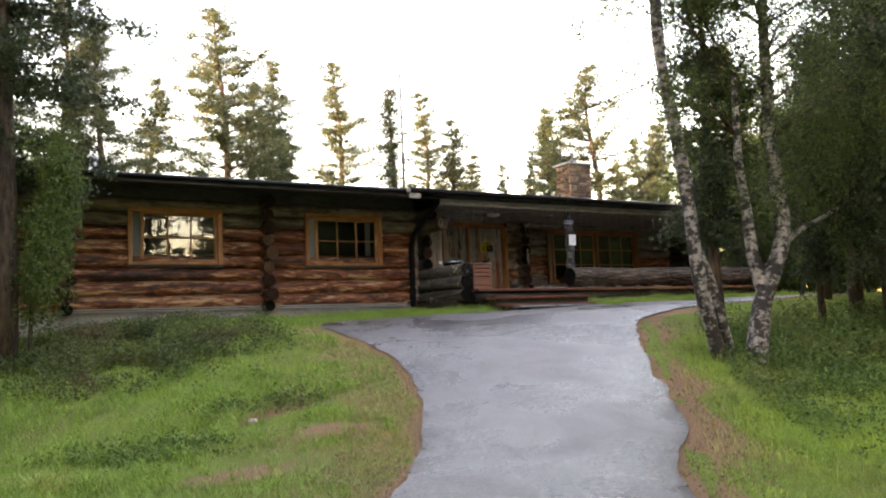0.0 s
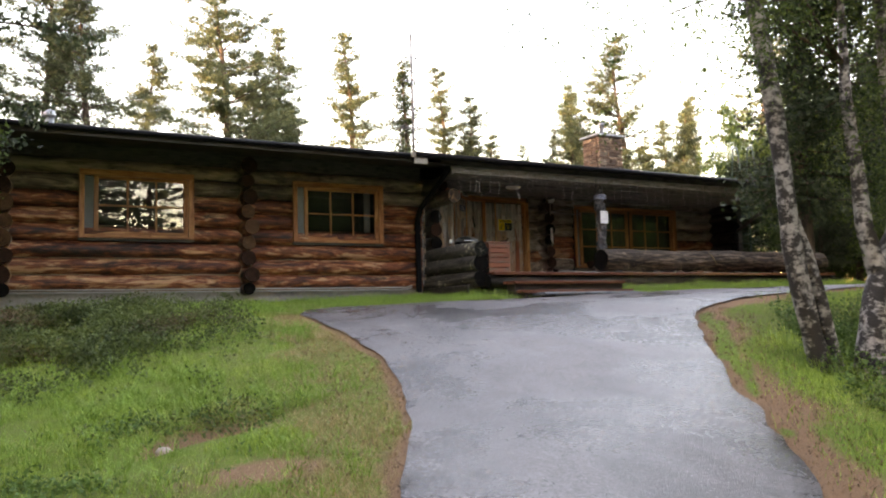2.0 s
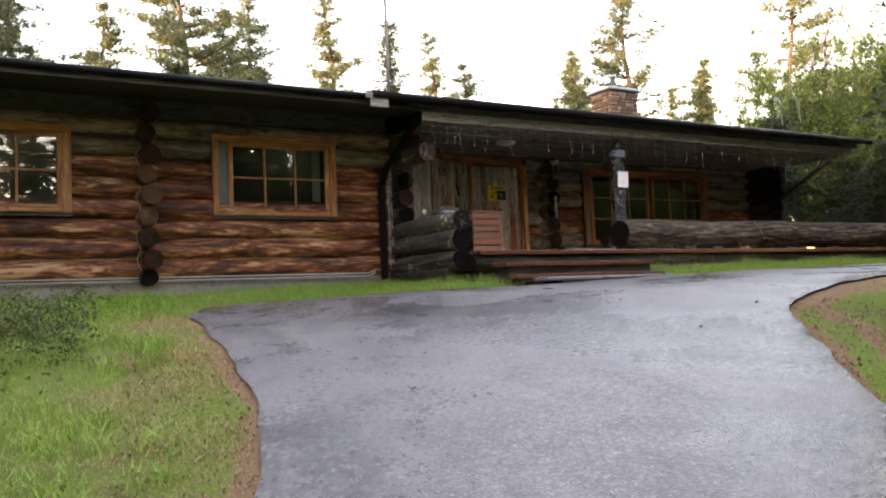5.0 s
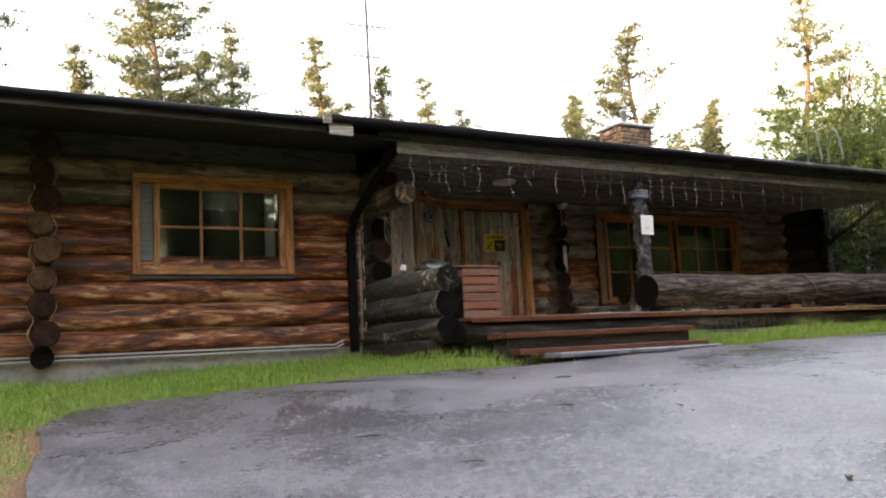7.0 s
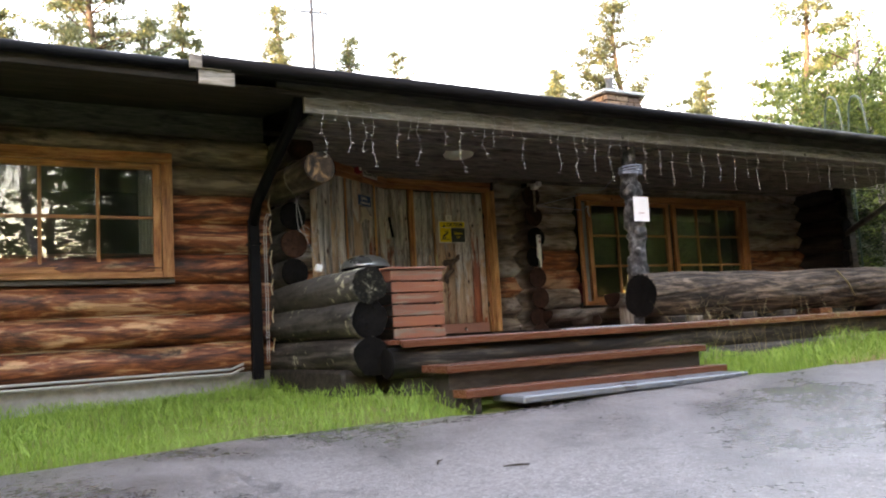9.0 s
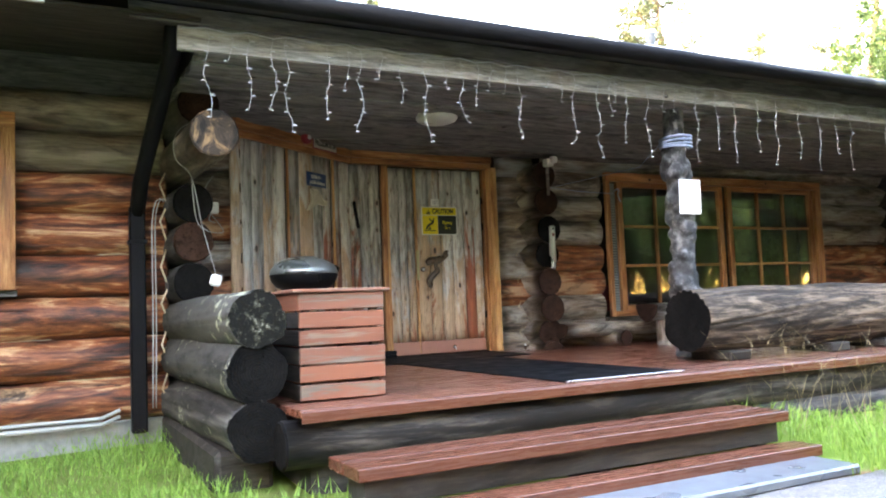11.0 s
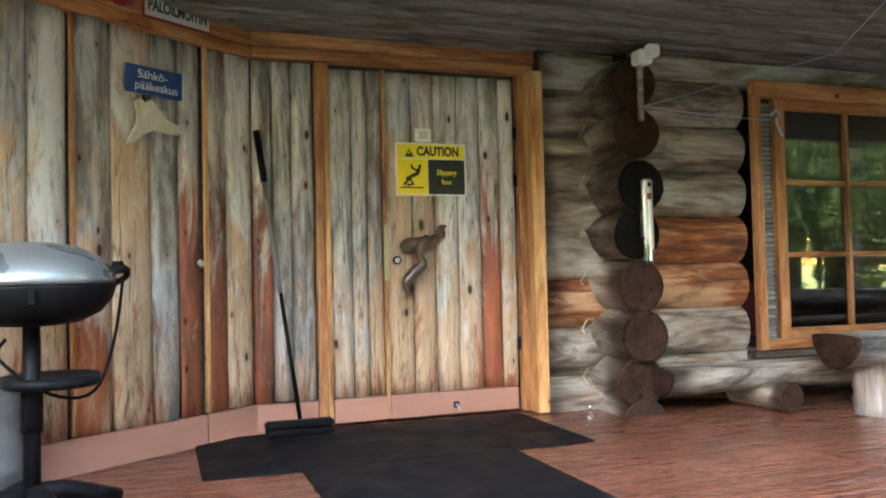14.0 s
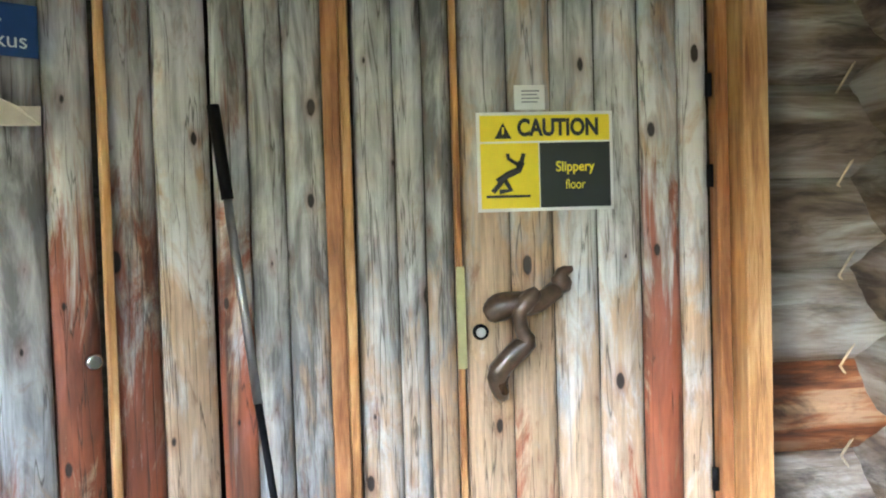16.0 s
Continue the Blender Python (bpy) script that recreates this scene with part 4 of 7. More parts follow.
# logs right of the door and the crossing log ends
porch_wall = windowed_wall("wall_porch", 14.02, 20.6, 19.36, 19.5, 2.2, 4.75, [(15.36, 18.84, 2.82, 4.34)], LOG_DARK, "porch log wall round the wide window")
for k in range(8):
    z = 2.5 + 0.285 * k
    lay_log(porch_wall, (13.99, 19.39, z), (14.5, 19.39, z), 0.16, 0.16, [LOG_WARM if k == 2 else LOG_PORCH, END_BROWN], 300 + k)
    zb = 2.60 + 0.28 * k
    for a, b in ((14.5, 20.5),) if zb < 2.8 or zb > 4.42 else ((14.5, 15.33), (18.9, 20.5)):
        lay_log(porch_wall, (a, 19.26, zb), (b, 19.26, zb), 0.155, 0.153, [LOG_WARM if k in (2, 3) else LOG_PORCH, END_BROWN], 320 + k + int(a))
for k, z in enumerate((2.40, 2.63, 2.89, 3.17, 3.46, 3.73, 4.03, 4.32)):
    lay_log(porch_wall, (14.47, 19.6, z), (14.43, 18.92 + 0.03 * math.sin(k * 2.1), z), 0.15, 0.145, [LOG_PORCH, END_DARK if k in (4, 5) else END_BROWN], 340 + k)

# porch end wall
end_wall = tagged(new("wall_end", from_bm("wall_end", box((20.62, 18.3, 2.0), (20.78, 27.0, 4.75), 0), LOG_DARK)), "dark log end wall of the porch", "wall", "", "structure")
for k in range(8):
    z = 2.48 + 0.285 * k
    lay_log(end_wall, (20.55, 19.8, z), (20.55, 18.35 + 0.05 * math.sin(k), z), 0.15, 0.145, [STAIN_SHADE, END_DARK], 360 + k)

# back and sides of the house, floor of the rooms
shell = bmesh.new()
box((-8.0, 29.8, 1.9), (20.8, 30.0, 4.95), 0, shell)
box((-8.2, 18.5, 1.9), (-8.0, 30.0, 4.95), 0, shell)
box((20.62, 27.0, 1.9), (20.8, 29.8, 4.75), 0, shell)
tagged(new("wall_back", from_bm("wall_back", shell, ROOM)), "plain inner walls of the house, coloured dark for shade", "wall", "", "structure")
tagged(new("floor", from_bm("floor", box((-8.0, 18.5, 2.2), (20.6, 29.8, 2.4), 0), ROOM)), "room floor behind the windows, coloured dark for shade", "floor", "", "structure")
tagged(new("ceiling_rooms", from_bm("ceiling_rooms", box((-8.0, 18.52, 4.8), (20.6, 29.8, 4.86), 0), ROOM)), "room ceiling, coloured dark for shade", "ceiling", "", "structure")
tagged(new("wall_partition", from_bm("wall_partition", box((10.62, 18.85, 2.4), (10.72, 29.8, 4.8), 0), ROOM)), "plain partition wall between rooms, coloured dark for shade", "wall", "", "structure")
tagged(new("wall_partition_rear", from_bm("wall_partition_rear", box((-7.9, 22.3, 2.4), (20.5, 22.4, 4.8), 0), ROOM)), "plain rear wall of the rooms, coloured dark for shade", "wall", "", "structure")

# roof
SLOPE = 0.155
roof = thing("roof", pose(0, 16.4, 4.8), "low-pitched dark felt roof with black gutter", "roof", "", "structure")


def roof_slab(x0, x1, y0, name):
    ridge = 23.6
    verts = []
    for x in (x0, x1):
        for y, dz in ((y0, 0), (ridge, 0), (30.8, 0)):
            z = 4.76 + SLOPE * (min(y, ridge) - 16.4) - SLOPE * max(0, y - ridge)
            verts += [(x, y - 16.4, z - 4.8), (x, y - 16.4, z - 4.8 + 0.07)]
    faces = [(0, 2, 8, 6), (2, 4, 10, 8), (1, 7, 9, 3), (3, 9, 11, 5), (0, 6, 7, 1), (4, 5, 11, 10), (0, 1, 3, 2), (2, 3, 5, 4), (6, 8, 9, 7), (8, 10, 11, 9)]
    bm = bmesh.new()
    vs = [bm.verts.new(p) for p in verts]
    for f in faces:
        bm.faces.new([vs[i] for i in f])
    return part(name, bm, ROOF, roof)


roof_slab(-8.6, 9.38, 16.5, "roof_cover")
roof_slab(9.38, 21.2, 16.36, "roof_cover")
part("fascia", box((-8.5, 0.12, -0.12), (9.3, 0.16, -0.03)), STAIN_SHADE, roof)
part("gutter", tube([(9.3, -0.04, -0.01), (21.1, -0.04, -0.015)], 0.062, 14), BLACK, roof)
part("gutter", tube([(-8.5, 0.07, 0.0), (9.28, 0.07, -0.01)], 0.045, 12), BLACK, roof)
part("end_cap", box((9.2, -0.07, -0.07), (9.54, -0.045, 0.04)), FASCIA, roof)
part("end_cap", box((9.28, -0.045, -0.19), (9.57, -0.02, -0.07)), FASCIA, roof)
plank(roof, (10.28, 0.28, -0.175), (20.9, 0.28, -0.175), 0.17, 0.04, FASCIA, "fascia", (0, -1, 0))
plank(roof, (10.0, 0.2, -0.075), (21.0, 0.2, -0.075), 0.1, 0.03, LOG_DARK, "fascia", (0, -1, 0))
bm = bmesh.new()
soffit_y = np.arange(16.55, 18.35, 0.15)
for y in soffit_y:
    z = 4.66 + SLOPE * (y - 16.4)
    box((-8.3, y, z), (10.4, y + 0.144, z + 0.022), 0.003, bm)
tagged(new("ceiling_eaves", from_bm("ceiling_eaves", bm, STAIN_SHADE)), "dark boards under the eaves", "ceiling", "", "structure")
bm = bmesh.new()
y, k = 16.74, 0
r = random.Random(17)
while y < 19.6:                                           # waney slab boards, round side down
    w = r.uniform(0.17, 0.27)
    drop = 4.565 + r.uniform(-0.012, 0.012)
    ring_prev = None
    for i in range(36):
        x = 10.42 + 10.48 * i / 35
        wob = 0.022 * noise.noise(Vector((x * 0.9, k * 3.7, 1.0)))
        row = [bm.verts.new((x, y + (u + 1) * w / 2 + wob * (1 if u > 0 else 0.6), drop - 0.024 * (1 - u * u) + 0.012 * noise.noise(Vector((x * 1.6, u + k * 2.1, 4.0))))) for u in (-1.0, -0.75, -0.3, 0.3, 0.75, 1.0)]
        row += [bm.verts.new((x, y + w, drop + 0.03)), bm.verts.new((x, y, drop + 0.03))]
        if ring_prev:
            for j in range(8):
                bm.faces.new((ring_prev[j], ring_prev[(j + 1) % 8], row[(j + 1) % 8], row[j])).smooth = j < 5
        ring_prev = row
    y += w - 0.004
    k += 1
tagged(new("ceiling_porch", from_bm("ceiling_porch", bm, CEILING)), "rough grey boards over the porch", "ceiling", "", "structure")

# deck
deck = tagged(new("floor_porch", from_bm("floor_porch", box((10.82, 16.02, 1.95), (21.2, 19.6, 2.40), 0), STAIN_SHADE)), "red-brown painted plank deck, paint worn", "deck", "", "structure")
y = 15.86
while y < 19.38:
    for xa, xb in ((10.72, 14.6), (14.605, 18.2), (18.205, 21.3)):
        plank(deck, (xa, y + 0.06, DECK_Z - 0.02 + rng.uniform(-0.001, 0.001)), (xb, y + 0.06, DECK_Z - 0.02), 0.115, 0.04, DECK, "plank")
    y += 0.12
lay_log(deck, (10.66, 16.0, 2.26), (21.4, 16.02, 2.27), 0.13, 0.125, [OLD_DARK, END_DARK], 410, "beam")
lay_log(deck, (14.0, 15.9, 2.05), (21.6, 15.9, 2.07), 0.13, 0.14, [OLD_DARK, END_DARK], 411, "beam")
plank(deck, (10.72, 15.835, 2.415), (21.3, 15.835, 2.415), 0.06, 0.02, DECK, "rim", (0, -1, 0))

# ---- windows ----
def window(name, x0, x1, z0, z1, y, cols, rows, vents, label, trim=0.11, leaf=None, jamb=0.09):
    """Trim, sashes with bars and panes; vents is the width of the screened slot on the low-x side."""
    w = tagged(new(name, from_bm(name, box((x0 - 0.01, y + 0.02, z0 - 0.05), (x1 + 0.01, y + 0.1, z0 - 0.005)), LOG_DARK)), label, "window", "", "structure")
    plank(w, (x0, y, z1 - trim / 2), (x1, y, z1 - trim / 2), trim, 0.06, PINE_DARK, "window_frame", (0, -1, 0))
    plank(w, (x0 + jamb / 2, y, z0), (x0 + jamb / 2, y, z1 - trim), jamb, 0.055, PINE_DARK, "window_frame", (0, -1, 0))
    plank(w, (x1 - 0.055, y, z0), (x1 - 0.055, y, z1 - trim), 0.11, 0.055, PINE_DARK, "window_frame", (0, -1, 0))
    plank(w, (x0 + jamb, y + 0.01, z0 + 0.03), (x1 - 0.11, y + 0.01, z0 + 0.03), 0.06, 0.06, PINE_DARK, "window_sill", (0, -1, 0))
    vx = x0 + jamb + vents
    k = z0 + 0.07
    slat = from_bm("slat", box((0, -0.012, -0.009), (vents - 0.01, 0.012, 0.009), 0), BLIND)
    while k < z1 - trim - 0.02:
        part("slat", slat, None, w, "", Matrix.Translation((x0 + jamb + 0.005, y + 0.05, k)) @ Matrix.Rotation(0.6, 4, "X"))
        k += 0.03
    za, zb = z0 + 0.06, z1 - trim
    spans = leaf or [(vx, x1 - 0.11)]
    for sa, sb in spans:
        st = 0.075
        for xx in (sa + st / 2, sb - st / 2):
            plank(w, (xx, y + 0.04, za), (xx, y + 0.04, zb), st, 0.05, PINE_DARK, "sash", (0, -1, 0))
        for zz in (za + 0.03, zb - 0.03):
            plank(w, (sa + st, y + 0.04, zz), (sb - st, y + 0.04, zz), 0.06, 0.05, PINE_DARK, "sash", (0, -1, 0))
        ga, gb, gc, gd = sa + st, sb - st, za + 0.06, zb - 0.06
        for c in range(1, cols):
            xx = ga + (gb - ga) * c / cols
            plank(w, (xx, y + 0.04, gc), (xx, y + 0.04, gd), 0.032, 0.035, PINE_DARK, "glazing_bar", (0, -1, 0))
        for r in range(1, rows):
            zz = gc + (gd - gc) * r / rows
            plank(w, (ga, y + 0.042, zz), (gb, y + 0.042, zz), 0.03, 0.03, PINE_DARK, "glazing_bar", (0, -1, 0))
        for c in range(cols):
            for r in range(rows):
                xa, xb = ga + (gb - ga) * c / cols, ga + (gb - ga) * (c + 1) / cols
                zc, zd = gc + (gd - gc) * r / rows, gc + (gd - gc) * (r + 1) / rows
                p = part("pane", box((xa + 0.01, y + 0.05, zc + 0.01), (xb - 0.01, y + 0.054, zd - 0.01), 0), GLASS, w, "", None)
                p.visible_shadow = False
    return w


window("window_1", WIN[0][0], WIN[0][1], WZ0, WZ1, 18.16, 3, 2, 0.16, "pine-framed six-pane window with side screen")
window("window_2", WIN[1][0], WIN[1][1], WZ0, WZ1, 18.16, 3, 2, 0.16, "pine-framed six-pane window with side screen")
window("window_3", 15.31, 18.92, 2.76, 4.40, 19.02, 3, 3, 0.12, "wide pine porch window with two nine-pane sashes", 0.1, [(15.5, 17.16), (17.24, 18.8)], 0.055)


def pleated(name, x0, x1, y, z0, z1, material, label, category, waves):
    bm = bmesh.new()
    cols_ = 40
    grid = [[bm.verts.new((x0 + (x1 - x0) * i / cols_, y + 0.025 * math.sin(i / cols_ * waves * 6.283), z)) for i in range(cols_ + 1)] for z in (z0, (z0 + z1) / 2, z1)]
    for a, b in zip(grid, grid[1:]):
        for i in range(cols_):
            bm.faces.new((a[i], a[i + 1], b[i + 1], b[i])).smooth = True
    return tagged(new(name, from_bm(name, bm, material)), label, category)


pleated("curtain", 9.16, 9.3, 18.62, 3.2, 4.4, CURTAIN, "pale curtain hanging inside the window", "curtain", 4)
pleated("curtain", 15.45, 18.75, 19.62, 4.12, 4.4, INK, "dark valance along the top of the window", "curtain", 24)

# ---- chimney, antenna, ladder on the roof ----
chim = thing("chimney", pose(19.71, 22.9, 5.6), "square chimney of rough reddish flat stones", "chimney")
part("core", box((-0.46, -0.36, -0.3), (0.46, 0.36, 1.72), 0.02), CONCRETE, chim)
r = random.Random(5)
z = 0.15
while z < 1.72:
    h = r.uniform(0.075, 0.13)
    for yy in (-0.36, 0.36):
        x = -0.5
        while x < 0.48:
            w = min(r.uniform(0.16, 0.4), 0.5 - x)
            part("stone", box((x + 0.008, yy - 0.05 - r.uniform(0, 0.03), z + 0.008), (x + w - 0.008, yy + 0.05, z + h - 0.006), 0.014), STONE, chim)
            x += w
    for xx in (-0.46, 0.46):
        yv = -0.32
        while yv < 0.3:
            w = min(r.uniform(0.16, 0.35), 0.33 - yv)
            part("stone", box((xx - 0.06 - r.uniform(0, 0.02), yv + 0.008, z + 0.008), (xx + 0.06, yv + w - 0.008, z + h - 0.006), 0.014), STONE, chim)
            yv += w
    z += h
part("cap", box((-0.58, -0.48, 1.74), (0.58, 0.48, 1.82), 0.02), ZINC, chim, "grey metal cap")
part("flue", lathe([(0.08, 1.8), (0.08, 2.2), (0.1, 2.2), (0.1, 2.28)], 16), ZINC, chim, "grey metal flue pipe")
part("flashing", box((-0.65, -0.52, -0.1), (0.65, 0.52, 0.16), 0.03), ZINC, chim, "light metal flashing")

ant = thing("antenna_mast", pose(13.45, 24.5, 5.6), "thin grey television mast with rod aerials", "antenna")
part("mast", tube([(0, 0, 0), (0.02, 0, 2.6), (0.0, 0, 4.95)], [0.045, 0.04, 0.034], 8), DARK_ZINC, ant)
for z, half, count, length in ((4.15, 0.5, 7, 0.34), (3.4, 0.35, 5, 0.5), (1.9, 0.4, 6, 0.7)):
    part("boom", tube([(-half, 0.02, z), (half, 0.02, z + 0.04)], 0.02, 6), DARK_ZINC, ant)
    for k in range(count):
        xx = -half + 2 * half * k / (count - 1)
        part("rod", tube([(xx, -length / 2, z + 0.02), (xx, length / 2, z + 0.02)] if z < 4 else [(xx, 0.02, z - length / 2), (xx, 0.02, z + length / 2)], 0.013, 5), DARK_ZINC, ant)

vent = thing("roof_vent", pose(3.05, 21.0, 5.3), "small pale metal vent on the roof", "vent")
part("pipe", lathe([(0.09, -0.1), (0.09, 0.7)], 16), ZINC, vent)
part("hood", lathe([(0.12, 0.7), (0.13, 0.76), (0.1, 0.84), (0.03, 0.87)], 18), ZINC, vent)
lad = thing("roof_ladder", pose(21.45, 18.9, 2.1), "dark green metal wall ladder with hooped handrails", "ladder")
for dy in (-0.22, 0.22):
    part("rail", tube(smooth_line([(0.15, dy, 0), (0.15, dy, 2.6), (0.12, dy, 3.6), (-0.05, dy, 4.25), (-0.4, dy, 4.15), (-0.55, dy, 3.5)], 5), 0.02, 8), GREEN_METAL, lad)
for k in range(11):
    part("rung", tube([(0.15, -0.22, 0.35 + 0.27 * k), (0.15, 0.22, 0.35 + 0.27 * k)], 0.013, 6), GREEN_METAL, lad)
lad.matrix_basis = pose(21.6, 18.9, 2.1, 0, 0, 60)

# ---- porch: post, logs, brace ----
post = thing("porch_post", pose(14.46, 16.98, DECK_Z), "grey gnarled burl post holding the porch roof", "post")
bm = bmesh.new()
segs_, rings_ = 44, 120
r = random.Random(29)
BURLS = [(r.uniform(0, 6.283), r.uniform(0.02, 1.78), r.uniform(0.035, 0.075)) for _ in range(95)]
grid = []
for k in range(rings_ + 1):
    z = 2.13 * k / rings_
    row = []
    for j in range(segs_):
        a = 2 * math.pi * j / segs_
        c, s = math.cos(a), math.sin(a)
        rr = 0.098 - 0.006 * z + 0.012 * noise.noise(Vector((c * 1.4, s * 1.4, z * 3.0)))
        swell = 0.0
        for ba, bz, br in BURLS:
            da = (a - ba + math.pi) % (2 * math.pi) - math.pi
            q = ((da * 0.105) ** 2 + (z - bz) ** 2) / (br * br)
            if q < 1:
                swell = max(swell, br * 0.72 * math.sqrt(1 - q))
        rr += swell + 0.006 * noise.noise(Vector((c * 6 + 5, s * 6, z * 26.0)))
        row.append(bm.verts.new((c * rr + 0.015 * math.sin(z * 2.4), s * rr, z)))
    grid.append(row)
for a, b in zip(grid, grid[1:]):
    for j in range(segs_):
        bm.faces.new((a[j], a[(j + 1) % segs_], b[(j + 1) % segs_], b[j])).smooth = True
part("trunk", bm, GNARL, post)
strap = thing("rope_band", pose(14.46, 16.98, 4.24), "pale blue rope wound round the post", "rope")
for k in range(4):
    part("turn", tube([(0.132 * math.cos(a), 0.132 * math.sin(a), 0.024 * k + 0.01 * math.sin(a + k)) for a in np.linspace(0, 6.283, 25)], 0.011, 6), ROPE, strap)
notice = thing("paper_notice", pose(14.44, 16.83, 3.79), "white paper notice pinned to the post", "notice")
part("sheet", box((-0.105, -0.002, -0.145), (0.105, 0.002, 0.145), 0), PAPER, notice, "", Matrix.Rotation(0.03, 4, "Y") @ Matrix.Rotation(-0.15, 4, "Z"))
part("printed_line", box((-0.045, -0.006, -0.05), (0.035, -0.003, -0.044), 0), plain("printed_red", (0.3, 0.06, 0.05), 0.6), notice, "small printed line", Matrix.Rotation(-0.15, 4, "Z"))

rail_log = thing("rail_log", pose(14.0, 16.5, DECK_Z), "huge weathered fallen log lying on the deck edge", "log")
me = grooved_log("trunk", 7.6, 0.245, 0.265, [OLD_LOG, END_DARK], 77, 128, 0.05, 0.35, 0.07)
part("trunk", me, None, rail_log, "", Matrix.Translation((0, 0.0, 0.315)))
for k, x in enumerate((0.35, 1.5, 2.2, 2.9, 4.2, 5.6, 7.0)):
    part("wedge", box((x - 0.12, -0.2, 0), (x + 0.12, 0.22, 0.075), 0.012), STAIN_SHADE if k != 3 else DECK, rail_log)
part("stick", tube([(3.35, -0.3, 0.2), (3.28, -0.27, 0.38), (3.18, -0.2, 0.54)], [0.012, 0.011, 0.008], 6), DRY_GRASS, rail_log, "pale loose branch")
brace = thing("roof_brace", pose(20.5, 18.35, 3.75), "dark timber brace under the roof corner", "brace")
part("beam", tube([(0.05, 0, 0), (-0.1, -0.8, 0.32), (-0.15, -1.55, 0.68)], 0.05, 8), LOG_DARK, brace)

# ---- box and grill, can ----
crate = thing("plank_box", pose(11.09, 16.2, DECK_Z), "salmon-painted plank box with flaking paint, left side coloured as shaded", "box")
for k in range(6):
    z = 0.005 + 0.101 * k
    plank(crate, (-0.26, 0.004 * (k % 2), z + 0.048), (0.25, -0.004 * (k % 3), z + 0.044 + 0.007 * (k % 2)), 0.085 + 0.004 * (k % 3), 0.022, SALMON if k in (1, 3, 4) else SALMON_WORN, "plank", (0, -1, 0))
    # left side: shadow painted as dark wood on all but the top plank
    plank(crate, (-0.25, 0.012, z + 0.048), (-0.25, 0.78, z + 0.048), 0.093, 0.022, SALMON if k == 5 else STAIN_SHADE, "plank", (-1, 0, 0))
    plank(crate, (0.24, 0.78, z + 0.048), (0.24, 0.012, z + 0.048), 0.093, 0.022, SALMON, "plank", (1, 0, 0))
    plank(crate, (0.23, 0.77, z + 0.048), (-0.24, 0.77, z + 0.048), 0.093, 0.022, SALMON, "plank", (0, 1, 0))
for k in range(6):
    plank(crate, (-0.3, 0.03 + 0.135 * k, 0.622), (0.29 + (0.05 if k == 1 else 0.0), 0.03 + 0.135 * k, 0.622), 0.125, 0.02, SALMON_WORN, "lid_plank")
for xx in (-0.21, 0.2):
    part("batten", box((xx - 0.02, 0.015, 0), (xx + 0.02, 0.06, 0.6)), LOG_DARK, crate)

grill = thing("electric_grill", pose(11.48, 18.15, DECK_Z, 0, 0, 8), "pedestal electric grill with grey domed lid", "grill")
lid = part("lid", lathe([(0.272, 0.808), (0.275, 0.822), (0.268, 0.845), (0.245, 0.88), (0.205, 0.912), (0.15, 0.938), (0.08, 0.952), (0.012, 0.956)], 48), SILVER_PAINT, grill, "grey metallic domed lid")
part("bowl", lathe([(0.09, 0.665), (0.16, 0.675), (0.225, 0.708), (0.262, 0.755), (0.274, 0.795), (0.272, 0.807)], 48), BLACK, grill)
part("pole", lathe([(0.028, 0.08), (0.028, 0.68)], 16), BLACK, grill)
part("sleeve", lathe([(0.036, 0.3), (0.036, 0.46), (0.03, 0.47)], 16), BLACK, grill)
part("shelf", lathe([(0.1, 0.462), (0.15, 0.455), (0.16, 0.47), (0.155, 0.495), (0.14, 0.49), (0.09, 0.47)], 28), BLACK, grill, "", Matrix.Translation((0.06, -0.03, 0)))
part("handle", tube(smooth_line([(0.25, -0.02, 0.84), (0.3, -0.02, 0.86), (0.31, 0.02, 0.83), (0.26, 0.03, 0.8)], 4), 0.012, 8), BLACK, lid)
part("knob", lathe([(0.02, 0.84), (0.026, 0.86), (0.018, 0.885)], 14), BLACK, lid, "", Matrix.Translation((0.28, 0, 0.0)))
part("latch", box((-0.012, -0.285, 0.74), (0.012, -0.262, 0.8)), BLACK, grill)
part("cable", tube(smooth_line([(0.3, 0.02, 0.83), (0.27, 0.05, 0.6), (0.2, 0.03, 0.42), (0.06, 0.02, 0.42), (-0.1, 0.05, 0.55), (-0.08, 0.05, 0.62)], 5), 0.006, 6), BLACK, grill)
for k in range(4):
    a = radians(20 + 90 * k)
    part("foot", tube([(0, 0, 0.09), (0.1 * math.cos(a), 0.1 * math.sin(a), 0.085), (0.2 * math.cos(a), 0.2 * math.sin(a), 0.055), (0.31 * math.cos(a), 0.31 * math.sin(a), 0.02)], [0.035, 0.034, 0.03, 0.022], 8), BLACK, grill)
CAN_METAL = plain("dull_galvanised", (0.13, 0.135, 0.14), 0.5, 0.4, 0.25, 10)
can = thing("metal_can", pose(11.3, 18.52, DECK_Z), "dented galvanised can without a lid", "can")
part("body", lathe([(0.105, 0.0), (0.115, 0.01), (0.115, 0.1), (0.123, 0.115), (0.115, 0.13), (0.115, 0.32), (0.123, 0.335), (0.115, 0.35), (0.116, 0.42), (0.122, 0.425), (0.116, 0.43), (0.108, 0.42), (0.106, 0.06)], 28), CAN_METAL, can)
for s in (-1, 1):
    part("handle", tube(smooth_line([(0.116 * s, -0.04, 0.22), (0.15 * s, -0.04, 0.2), (0.15 * s, 0.04, 0.2), (0.116 * s, 0.04, 0.22)], 4), 0.006, 6), CAN_METAL, can)

